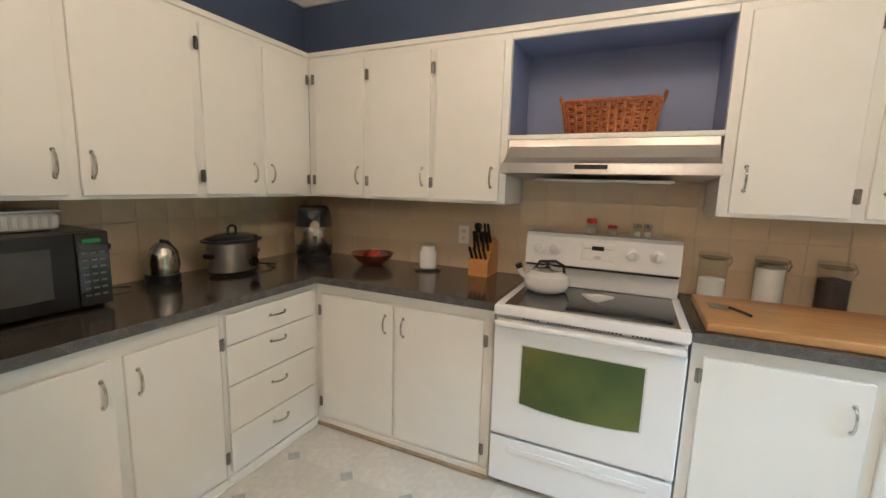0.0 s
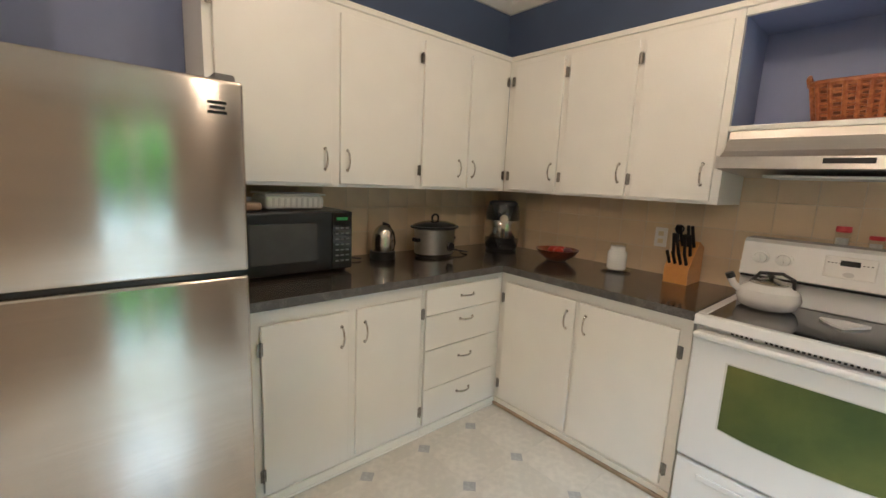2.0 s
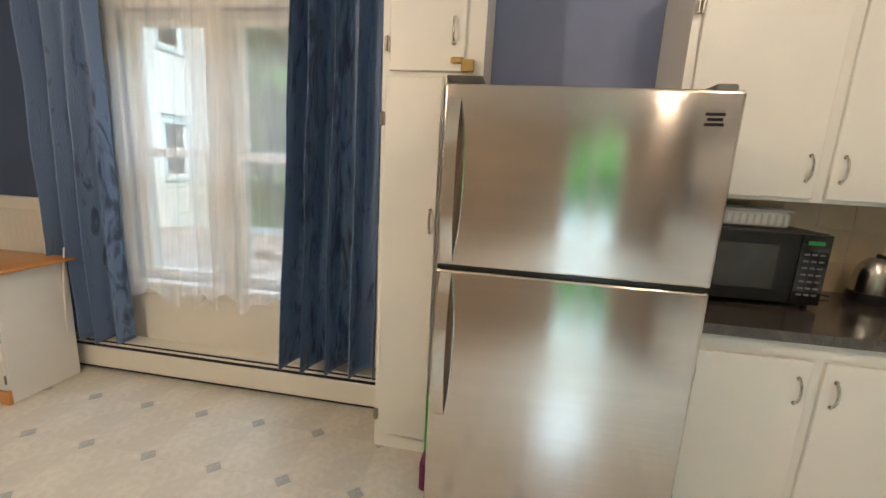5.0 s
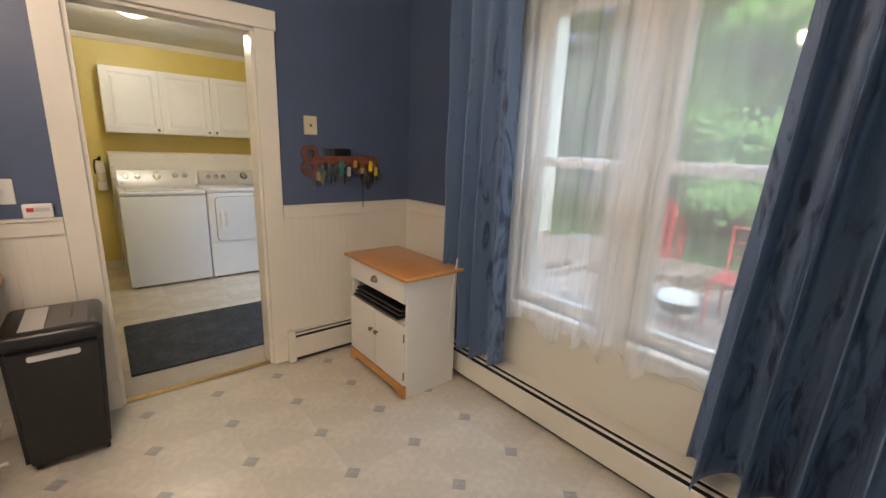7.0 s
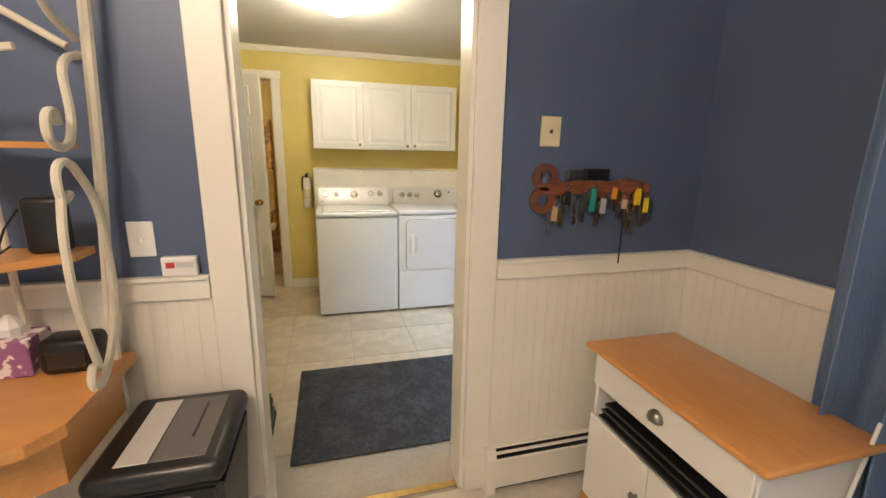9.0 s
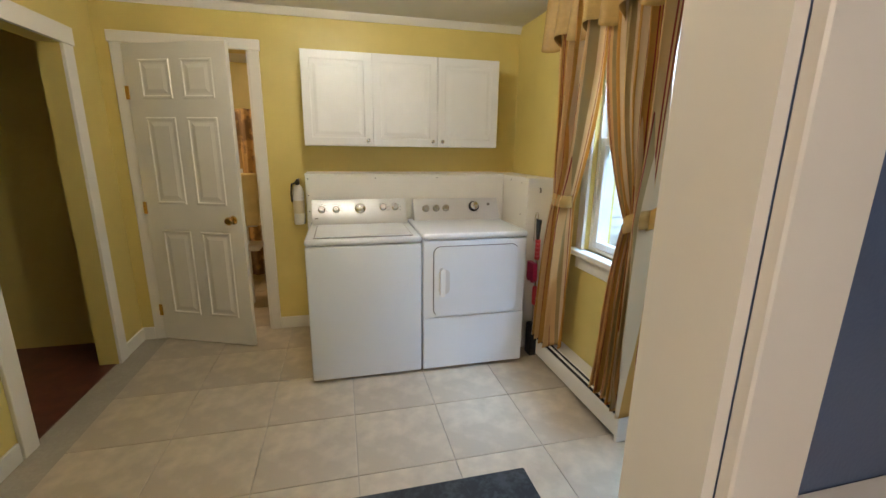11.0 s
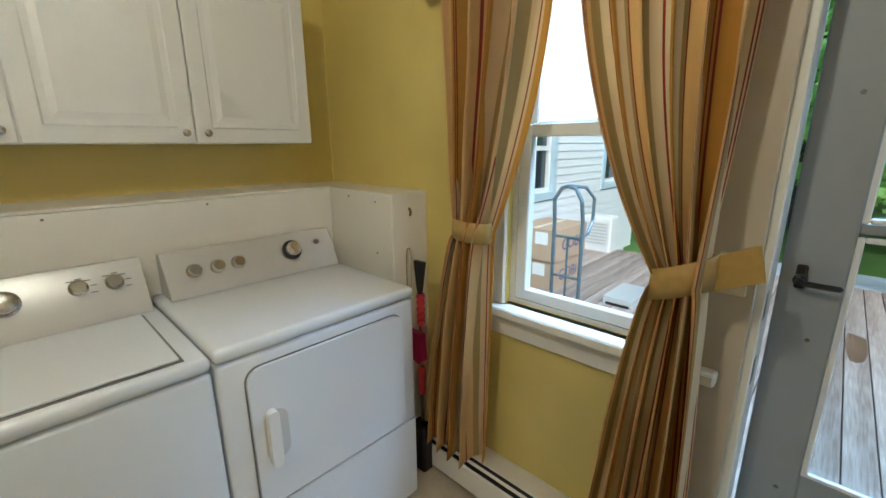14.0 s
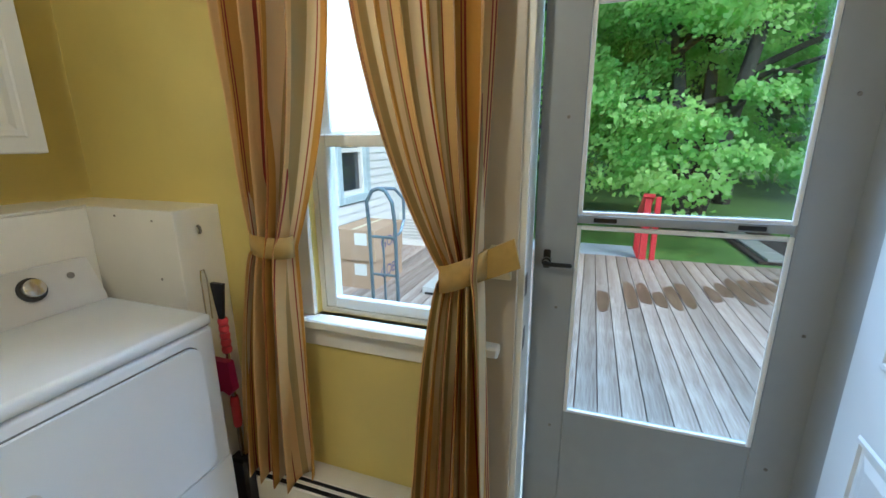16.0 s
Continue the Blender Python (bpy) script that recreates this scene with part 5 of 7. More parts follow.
for x, y in ((S0 + 0.05, T0 + 0.05), (S1 - 0.05, T0 + 0.05), (S0 + 0.05, T1 - 0.06), (S1 - 0.05, T1 - 0.06)):
    part("castor", lathe([(0.018, -0.009), (0.018, 0.009)], 0, 0, 12, m=Matrix.Translation((x, y, 0.018)) @ Matrix.Rotation(radians(90), 4, "Y")), RUBBER, sh)


def spiral(c, r, turns, a0, dirn, plane, n=26, shrink=0.75):
    out = []
    for i in range(n + 1):
        k = i / n
        a, q = a0 + dirn * turns * 2 * math.pi * k, r * (1 - shrink * k)
        u, v = q * math.cos(a), q * math.sin(a)
        out.append((c[0] + u, c[1], c[2] + v) if plane == "y" else (c[0], c[1] + u, c[2] + v))
    return out


def curve(pts, k=5):
    """Rounds a bent bar through its points."""
    v = [Vector(p) for p in pts]
    out = []
    for i in range(len(v) - 1):
        a, b, c, d = v[max(0, i - 1)], v[i], v[i + 1], v[min(len(v) - 1, i + 2)]
        for j in range(k):
            t = j / k
            out.append(0.5 * (2 * b + (c - a) * t + (2 * a - 5 * b + 4 * c - d) * t * t + (3 * b - a - 3 * c + d) * t ** 3))
    return out + [v[-1]]


bk = thing("bakers_rack", 2.85, -6.0, 0, "ivory wrought-iron baker's rack with honey oak shelves and scrolls", "baker's rack")
R0, R1, RB, RF = 2.20, 3.40, -6.20, -5.70
part("worktop", prism([(R0, RB - 0.03), (R0, RF - 0.14), (R0 + 0.045, RF - 0.07), (R0 + 0.20, RF), (R1 - 0.2, RF), (R1, RF - 0.14), (R1, RB - 0.03)], "z", 0.795, 0.826), OAK, bk, "honey oak top with clipped corners")
part("apron", prism([(R0 + 0.03, RB), (R0 + 0.03, RF - 0.16), (R0 + 0.21, RF - 0.04), (R1 - 0.21, RF - 0.04), (R1 - 0.03, RF - 0.16), (R1 - 0.03, RB)], "z", 0.65, 0.794), OAK, bk, "honey oak drawer apron")
for x, y in ((R0 + 0.04, RB + 0.01), (R1 - 0.04, RB + 0.01)):
    part("post", tube([(x, y, 0.0), (x, y, 0.9), (x - 0.045 * (1 if x < 2.8 else -1), y, 1.5), (x - 0.075 * (1 if x < 2.8 else -1), y, 2.05)], 0.016, 8), IVORY, bk)
for x in (R0 + 0.10, R1 - 0.06):
    s = 1 if x < 2.8 else -1
    part("leg", tube(curve([(x + s * 0.06, RF - 0.12, 0.64), (x - s * 0.02, RF - 0.10, 0.45), (x + s * 0.01, RF - 0.10, 0.2), (x - s * 0.01, RF - 0.06, 0.02), (x - s * 0.04, RF - 0.03, 0.0)]), 0.017, 8), IVORY, bk)
for z, d, th in ((1.168, 0.20, 0.022), (1.472, 0.16, 0.016)):
    part("shelf", prism([(R0 + 0.05, RB + 0.0), (R0 + 0.05, RB + d * 0.55), (R0 + 0.16, RB + d), (R1 - 0.16, RB + d), (R1 - 0.05, RB + d * 0.55), (R1 - 0.05, RB)], "z", z, z + th), OAK, bk, "honey oak shelf")
for s, x in ((1, R0 + 0.008), (-1, R1 - 0.01)):
    low = [(x, RB + 0.24, 1.0), (x, RB + 0.27, 0.93), (x, RB + 0.25, 0.87), (x, RB + 0.22, 0.835), (x, RB + 0.19, 0.84), (x, RB + 0.175, 0.88), (x, RB + 0.19, 0.92), (x, RB + 0.21, 0.90)]
    part("scroll", tube(curve([(x, RB + 0.16, 1.36), (x, RB + 0.19, 1.345), (x, RB + 0.205, 1.37), (x, RB + 0.20, 1.42), (x, RB + 0.165, 1.44), (x, RB + 0.12, 1.42), (x, RB + 0.05, 1.33), (x, RB + 0.025, 1.2), (x, RB + 0.03, 1.05), (x, RB + 0.08, 0.92), (x, RB + 0.14, 0.845), (x, RB + 0.19, 0.825), (x, RB + 0.215, 0.85), (x, RB + 0.20, 0.89), (x, RB + 0.17, 0.88)]), 0.011, 8), IVORY, bk)
    part("scroll", tube(curve([(x, RB + 0.20, 1.355), (x, RB + 0.22, 1.25), (x, RB + 0.22, 1.1), (x, RB + 0.19, 0.96), (x, RB + 0.17, 0.89)]), 0.011, 8), IVORY, bk)
    part("scroll", tube(curve([(x, RB + 0.01, 1.72), (x, RB + 0.07, 1.70), (x, RB + 0.10, 1.66), (x, RB + 0.095, 1.56), (x, RB + 0.12, 1.49), (x, RB + 0.17, 1.475), (x, RB + 0.205, 1.50), (x, RB + 0.20, 1.55), (x, RB + 0.165, 1.56), (x, RB + 0.155, 1.53)]), 0.011, 8), IVORY, bk)
    part("rail", tube(curve([(x, RB + 0.01, 1.76), (x, RB + 0.12, 1.80), (x, RB + 0.22, 1.92)]), 0.010, 8), IVORY, bk)
part("top_rail", tube([(R0 + 0.03 + 1.12 * k / 12, RB + 0.01, 1.74 + 0.22 * math.sin(math.pi * k / 12)) for k in range(13)], 0.010, 8), IVORY, bk)
part("front_rail", tube([(R0 + 0.05 + 1.06 * k / 12, RB + 0.19, 1.70 - 0.05 * math.sin(math.pi * k / 12)) for k in range(13)], 0.009, 8), IVORY, bk)
part("back_bar", tube([(R0 + 0.25, RB + 0.01, 0.82), (R0 + 0.27, RB + 0.01, 1.80)], 0.010, 8), IVORY, bk)
for k in (0, 1):
    cx = R0 + 0.30 + k * 0.55
    part("leg_scroll", tube(curve([(cx - 0.20, RF - 0.12, 0.60), (cx - 0.08, RF - 0.12, 0.61), (cx + 0.02, RF - 0.12, 0.56), (cx + 0.03, RF - 0.12, 0.49), (cx - 0.03, RF - 0.12, 0.45), (cx - 0.09, RF - 0.12, 0.46), (cx - 0.11, RF - 0.12, 0.50), (cx - 0.07, RF - 0.12, 0.52)]), 0.011, 8), IVORY, bk)
part("bottom_rail", tube([(R0 + 0.03, RF - 0.08, 0.15), (R1 - 0.03, RF - 0.08, 0.15)], 0.009, 8), IVORY, bk)
part("bottom_rail", tube([(R0 + 0.03, RB + 0.04, 0.15), (R1 - 0.03, RB + 0.04, 0.15)], 0.009, 8), IVORY, bk)
for i in range(12):
    part("bottom_bar", tube([(R0 + 0.08 + i * 0.09, RB + 0.04, 0.153), (R0 + 0.08 + i * 0.09, RF - 0.08, 0.153)], 0.004, 6), IVORY, bk)

GREENY = material("yellow_green_print", (0.42, 0.46, 0.06), 0.5, second=(0.25, 0.33, 0.04), scale=14)
PURPLE = material("purple_diamond_print", (0.78, 0.72, 0.74), 0.6, second=(0.30, 0.12, 0.26), scale=26, low=0.49, high=0.51)
for i in range(4):
    solid("magazine", box(2.40 + i * 0.01, -6.08 + i * 0.008, 0.16 + i * 0.022, 2.78, -5.82, 0.181 + i * 0.022, 0.003), (GREENY, WPLASTIC, GREENY, CARD)[i], ("yellow-green magazine stacked on the rack's lower bars", "white-edged magazine in the stack on the rack", "yellow-green booklet in the stack on the rack", "brown booklet lying on the stack")[i], "magazine")
tb = thing("tissue_box", 2.48, -6.17, 0.818, "white tissue box with purple diamond print, on the oak top", "tissue box")
part("carton", box(2.412, -6.225, 0.827, 2.545, -6.115, 0.94, 0.003), PURPLE, tb)
part("tissue", lathe([(0.03, 0.941), (0.035, 0.965), (0.018, 0.99), (0.006, 1.0)], 2.478, -6.17, 9), WPLASTIC, tb, "white tissue")
sp = thing("small_speaker", 2.40, -6.09, 1.167, "small black portable speaker with a wrist strap on the shelf", "speaker")
part("case", box(2.265, -6.15, 1.191, 2.36, -6.095, 1.345, 0.016, seg=3), BLACK, sp, smooth=True)
part("strap", tube([(2.36, -6.10, 1.315), (2.385, -6.08, 1.265), (2.40, -6.06, 1.203), (2.43, -6.05, 1.194), (2.41, -6.07, 1.194), (2.38, -6.085, 1.22)], 0.003, 6), BLACK, sp)
rd = thing("clock_radio", 2.46, -6.10, 0.818, "glossy black clock radio on the oak top", "radio")
part("case", box(2.245, -6.20, 0.827, 2.395, -6.10, 0.935, 0.025, seg=4), BLACK, rd, smooth=True)
part("face", box(2.272, -6.101, 0.85, 2.368, -6.097, 0.90, 0.002), BGLASS, rd)

# plates on the walls
sw = thing("light_switch", 2.155, SY, 1.19, "white toggle switch plate beside the doorway", "light switch")
part("plate", box(2.115, SY + 0.001, 1.135, 2.19, SY + 0.007, 1.25, 0.003), WPLASTIC, sw)
part("toggle", box(2.149, SY + 0.007, 1.18, 2.157, SY + 0.02, 1.20, 0.002), WPLASTIC, sw)
th = thing("alarm_sensor", 2.05, SY + 0.02, 1.07, "small white carbon monoxide alarm standing on the chair rail", "alarm")
part("case", box(1.995, SY + 0.001, 1.069, 2.10, SY + 0.03, 1.135, 0.006, seg=2), WPLASTIC, th)
part("display", box(2.06, SY + 0.0305, 1.10, 2.085, SY + 0.033, 1.118), REDP, th, "small red display")
part("grey_strip", box(2.005, SY + 0.0305, 1.10, 2.055, SY + 0.032, 1.118), PANEL, th)
jk = thing("phone_jack", 0.72, SY, 1.57, "ivory phone jack plate above the key board", "wall plate")
part("plate", box(0.682, SY + 0.001, 1.512, 0.768, SY + 0.01, 1.628, 0.006, seg=2), BEIGE, jk)
part("socket", box(0.718, SY + 0.01, 1.563, 0.73, SY + 0.0115, 1.577), BLACK, jk)
kb = thing("key_board", 0.5, SY, 1.4, "walnut key-shaped rack full of keys above the wainscot", "key rack")


def ring_plate(cx, cz, ro, ri, y0, y1, bm, n=20):
    for i in range(n):
        a, b = 2 * math.pi * i / n, 2 * math.pi * (i + 1) / n
        q = [(cx + r * math.cos(t), cz + r * math.sin(t)) for r, t in ((ri, a), (ro, a), (ro, b), (ri, b))]
        v0, v1 = [bm.verts.new((x, y0, z)) for x, z in q], [bm.verts.new((x, y1, z)) for x, z in q]
        bm.faces.new(v1)
        bm.faces.new((v0[1], v0[2], v1[2], v1[1]))
        bm.faces.new((v0[3], v0[0], v1[0], v1[3]))
    return bm


bm = ring_plate(0.738, 1.396, 0.054, 0.025, SY + 0.001, SY + 0.02, bmesh.new())
ring_plate(0.743, 1.303, 0.054, 0.025, SY + 0.001, SY + 0.02, bm)
prism([(0.715, 1.345), (0.69, 1.318), (0.60, 1.33), (0.50, 1.315), (0.43, 1.31), (0.41, 1.285), (0.37, 1.285), (0.35, 1.305), (0.33, 1.26), (0.27, 1.255), (0.255, 1.30), (0.24, 1.32), (0.24, 1.36), (0.26, 1.38), (0.37, 1.395), (0.44, 1.378), (0.58, 1.385), (0.66, 1.375), (0.70, 1.395), (0.715, 1.37)], "y", SY + 0.001, SY + 0.018, bm=bm)
part("board", bm, WALNUT, kb, "varnished walnut")
ps = thing("garage_remote", 0.52, SY, 1.41, "two small black remotes resting on top of the key board", "remote control")
part("remote", box(0.452, SY + 0.004, 1.384, 0.565, SY + 0.03, 1.432, 0.005), BLACK, ps)
part("remote", box(0.57, SY + 0.004, 1.386, 0.645, SY + 0.026, 1.426, 0.004), PEWTER, ps)
TEAL, YELP, ORG = material("teal_plastic", (0.03, 0.30, 0.27), 0.4), material("yellow_plastic", (0.75, 0.55, 0.02), 0.4), material("orange_plastic", (0.75, 0.28, 0.03), 0.4)
rk = random.Random(4)
for i, (x, z, tagm, drop) in enumerate(((0.69, 1.30, CARD, 0.075), (0.635, 1.36, BLACK, 0.07), (0.575, 1.335, CHROME, 0.09), (0.52, 1.37, TEAL, 0.12), (0.468, 1.33, PANEL, 0.08), (0.418, 1.375, ORG, 0.06), (0.365, 1.325, CARD, 0.05), (0.335, 1.285, PEWTER, 0.06), (0.30, 1.37, YELP, 0.09), (0.257, 1.33, YELP, 0.08))):
    ks = thing("key_bunch", x, SY + 0.03, z, ("keys with a pale paper tag", "black car key with fob", "keys on a steel carabiner", "keys with a teal fob", "keys with a white tag", "keys with an orange tag", "bunch of dark keys", "keys with a yellow tag", "keys with a red tag", "keys with a yellow strap")[i] + " hanging on the walnut rack", "keys")
    part("hook", tube([(x, SY + 0.016, z + 0.006), (x, SY + 0.032, z + 0.004), (x, SY + 0.036, z + 0.012)], 0.002, 6), BRASS, ks)
    bm = bmesh.new()
    tube([(x + 0.011 * math.cos(a), SY + 0.033, z - 0.008 + 0.011 * math.sin(a)) for a in [2 * math.pi * k / 12 for k in range(13)]], 0.0014, 6, bm=bm)
    part("ring", bm, CHROME, ks)
    w = 0.011
    part("fob", prism([(x - w + 0.004, z - 0.02), (x + w + 0.004, z - 0.018), (x + w + 0.008, z - 0.02 - drop * 0.75), (x - w + 0.006, z - 0.022 - drop * 0.75)], "y", SY + 0.028, SY + 0.035), tagm, ks)
    for k in range(4):
        dx, kl = rk.uniform(-0.03, 0.03), rk.uniform(0.085, 0.14)
        part("key", prism([(x + dx * 0.2 - 0.004, z - 0.02), (x + dx * 0.2 + 0.004, z - 0.02), (x + dx + 0.017, z - 0.042), (x + dx + 0.017, z - 0.062), (x + dx + 0.007, z - 0.072), (x + dx * 1.2 + 0.007, z - kl), (x + dx * 1.2 - 0.005, z - kl - 0.004), (x + dx - 0.006, z - 0.072), (x + dx - 0.015, z - 0.062), (x + dx - 0.016, z - 0.042)], "y", SY + 0.020 + k * 0.003, SY + 0.0215 + k * 0.003), (CHROME, PEWTER, BRASS, PEWTER)[k], ks)
part("cord", tube([(0.37, SY + 0.03, 1.31), (0.372, SY + 0.03, 1.25), (0.366, SY + 0.03, 1.12), (0.37, SY + 0.034, 1.03)], 0.003, 6), BLACK, kb)

# shoes inside the laundry door
for i, (x, y, z, rz) in enumerate(((1.965, -6.66, 0, 8), (1.955, -6.96, 0, 4), (1.965, -6.67, 0.101, -4), (1.96, -6.93, 0.101, 6), (2.07, -6.80, 0, 10))):
    so = thing("shoe", 0, 0, 0, "dark grey rubber clog heaped on the tiles beside the mat", "shoe", "shoes by the mat")
    bm = prism([(-0.045, -0.12), (-0.03, -0.14), (0.02, -0.14), (0.042, -0.11), (0.045, 0.0), (0.05, 0.08), (0.03, 0.13), (-0.02, 0.14), (-0.05, 0.10), (-0.04, 0.0)], "z", 0.0, 0.022)
    part("sole", bm, RUBBER, so)
    bm = prism([(-0.12, 0.022), (0.135, 0.022), (0.12, 0.05), (0.05, 0.07), (-0.02, 0.095), (-0.11, 0.10)], "x", -0.038, 0.042)
    bmesh.ops.bevel(bm, geom=bm.edges[:], offset=0.016, segments=3, affect="EDGES")
    bmesh.ops.rotate(bm, verts=bm.verts, matrix=Matrix.Identity(3))
    part("upper", bm, CLOG, so, smooth=True)
    so.matrix_world = pose(x, y, z, 0, 0, 180 + rz)

# lamps that show
dl = thing("ceiling_dome_lamp", 1.46, -7.86, LZ, "lit white glass dome lamp on the laundry ceiling", "ceiling lamp")
part("base", lathe([(0.15, LZ - 0.025), (0.15, LZ - 0.001)], 1.46, -7.86, 28), WPLASTIC, dl)
lampglass = part("dome", lathe([(0, LZ - 0.12), (0.05, LZ - 0.115), (0.10, LZ - 0.09), (0.13, LZ - 0.055), (0.14, LZ - 0.027)], 1.46, -7.86, 28), glow("lit_opal_glass", (1.0, 0.90, 0.72), 4), dl, "glowing opal glass", True)
lampglass.visible_shadow = False


# ---- things on the kitchen counters ----
CT = 0.913
MF, M0, M1, MT = 0.315, -2.05, -1.50, CT + 0.312
mw = thing("microwave_oven", 0.16, -1.78, CT, "black countertop microwave oven between fridge and kettle", "microwave oven")
part("case", box(-0.02, M0, CT + 0.012, MF, M1, MT, 0.006, seg=2), BLACK, mw)
part("door", box(MF, M0, CT + 0.016, MF + 0.025, M1 - 0.113, MT - 0.002, 0.006, seg=2), BLACK, mw)
part("window", box(MF + 0.025, M0 + 0.045, CT + 0.07, MF + 0.027, M1 - 0.19, MT - 0.055, 0.001), material("grey_mesh_glass", (0.06, 0.058, 0.055), 0.25, var=0.1), mw, "grey mesh glass window")
cp = part("control_panel", box(MF, M1 - 0.111, CT + 0.016, MF + 0.023, M1, MT - 0.002, 0.005, seg=2), BGLASS, mw)
part("clock", box(MF + 0.023, M1 - 0.088, MT - 0.045, MF + 0.0245, M1 - 0.028, MT - 0.03), glow("green_digits", (0.02, 0.20, 0.05), 0.15), cp, "dim green digital clock")
KEYM = material("grey_key_print", (0.16, 0.16, 0.16), 0.5)
for r in range(7):
    for k in range(3):
        part("key", box(MF + 0.023, M1 - 0.093 + k * 0.028, CT + 0.055 + r * 0.028, MF + 0.0242, M1 - 0.074 + k * 0.028, CT + 0.063 + r * 0.028), KEYM, cp)
for x, y in ((0.01, M0 + 0.03), (0.01, M1 - 0.03), (MF - 0.02, M0 + 0.03), (MF - 0.02, M1 - 0.03)):
    part("foot", lathe([(0.014, CT), (0.014, CT + 0.013)], x, y, 10), RUBBER, mw)
m_ = thing("steamer_tray", 0.12, -1.70, MT, "low white ribbed plastic container on top of the microwave", "container")
part("box_body", box(0.02, -1.90, MT + 0.001, 0.24, -1.605, MT + 0.072, 0.022, seg=3), WPLASTIC, m_, smooth=True)
for k in range(9):
    part("rib", box(0.2405, -1.87 + k * 0.028, MT + 0.012, 0.2425, -1.858 + k * 0.028, MT + 0.060, 0.001), PANEL, m_)
part("lid", box(0.015, -1.905, MT + 0.073, 0.245, -1.60, MT + 0.080, 0.004), WPLASTIC, m_)
bb = thing("bread_bag", 0.14, -1.99, MT, "brown paper-wrapped loaf on top of the microwave", "bread")
part("loaf", box(0.03, -2.04, MT + 0.001, 0.26, -1.92, MT + 0.04, 0.014, seg=3), CARD, bb, smooth=True)
part("foil", lathe([(0.05, MT + 0.041), (0.045, MT + 0.06), (0, MT + 0.065)], 0.16, -1.98, 14), CHROME, bb)

kt = thing("electric_kettle", 0.13, -1.20, CT, "small domed steel electric kettle on a black base", "kettle")
part("base", lathe([(0.078, CT), (0.08, CT + 0.01), (0.078, CT + 0.045), (0.07, CT + 0.05)], 0.12, -1.17, 24), BLACK, kt, smooth=True)
part("dome", lathe([(0.068, CT + 0.05), (0.07, CT + 0.09), (0.064, CT + 0.14), (0.048, CT + 0.18), (0.024, CT + 0.203), (0, CT + 0.208)], 0.12, -1.17, 28), CHROME, kt, "polished steel dome", True)
part("handle", tube([(0.12, -1.10, CT + 0.03), (0.12, -1.085, CT + 0.09), (0.12, -1.095, CT + 0.15), (0.12, -1.135, CT + 0.205), (0.12, -1.17, CT + 0.215)], 0.009, 8), BLACK, kt)
part("cord", tube([(0.12, -1.32, CT + 0.01), (0.08, -1.42, CT + 0.02), (0.03, -1.40, CT + 0.12), (0.0, -1.36, CT + 0.19), (-0.025, -1.345, CT + 0.20)], 0.005, 6), BLACK, kt)
sc = thing("slow_cooker", 0.20, -0.825, CT, "oval stainless steel slow cooker with a black rim and glass lid", "slow cooker")
MX = Matrix.Translation((0.20, -0.825, 0)) @ Matrix.Diagonal((0.78, 1.05, 1, 1))
part("base", lathe([(0.12, CT), (0.13, CT + 0.012), (0.132, CT + 0.02)], 0, 0, 30, m=MX), BLACK, sc)
part("shell", lathe([(0.13, CT + 0.02), (0.136, CT + 0.03), (0.138, CT + 0.172), (0.142, CT + 0.178)], 0, 0, 36, m=MX), POTSTEEL, sc, smooth=True)
part("rim", lathe([(0.142, CT + 0.178), (0.165, CT + 0.186), (0.165, CT + 0.196), (0.15, CT + 0.200)], 0, 0, 36, m=MX), BLACK, sc, smooth=True)
part("lid", lathe([(0.15, CT + 0.200), (0.14, CT + 0.210), (0.08, CT + 0.226), (0, CT + 0.234)], 0, 0, 36, m=MX), BGLASS, sc, "dark glass lid", True)
part("lid_knob", tube([(0.20, -0.850, CT + 0.233), (0.20, -0.850, CT + 0.258), (0.20, -0.835, CT + 0.270), (0.20, -0.815, CT + 0.270), (0.20, -0.800, CT + 0.258), (0.20, -0.800, CT + 0.233)], 0.007, 8), BLACK, sc)
for s in (-1, 1):
    part("side_handle", box(0.17, -0.825 + s * 0.145 - 0.02, CT + 0.10, 0.23, -0.825 + s * 0.145 + 0.02, CT + 0.125, 0.008, seg=2), BLACK, sc)
part("dial", lathe([(0.03, 0), (0.028, 0.012), (0, 0.013)], 0, 0, 20, m=Matrix.Translation((0.305, -0.78, CT + 0.07)) @ Matrix.Rotation(radians(90), 4, "Y")), BLACK, sc)
part("cord", tube([(0.20, -0.66, CT + 0.03), (0.25, -0.62, CT + 0.02), (0.24, -0.56, CT + 0.01), (0.17, -0.56, CT + 0.008)], 0.005, 6), BLACK, sc)
af = thing("air_fryer", 0.24, -0.21, CT, "tall rounded black air fryer with glossy front in the corner", "air fryer")
MX = Matrix.Translation((0.24, -0.21, 0)) @ Matrix.Rotation(radians(-45), 4, "Z") @ Matrix.Diagonal((1.0, 0.95, 1, 1))
part("base", lathe([(0.115, CT), (0.12, CT + 0.01), (0.12, CT + 0.02)], 0, 0, 28, m=MX), BLACK, af)
part("shell", lathe([(0.12, CT + 0.02), (0.132, CT + 0.06), (0.134, CT + 0.18), (0.128, CT + 0.29), (0.115, CT + 0.335), (0.09, CT + 0.345)], 0, 0, 32, m=MX), BGLASS, af, "glossy dark plastic", True)
part("lid", lathe([(0.11, CT + 0.335), (0.108, CT + 0.352), (0.09, CT + 0.362), (0, CT + 0.362)], 0, 0, 28, m=MX), RUBBER, af, smooth=True)
part("front_band", lathe([(0.1325, CT + 0.10), (0.1345, CT + 0.105), (0.1345, CT + 0.22), (0.132, CT + 0.225)], 0, 0, 32, m=MX), CHROME, af, "shiny steel band", True)
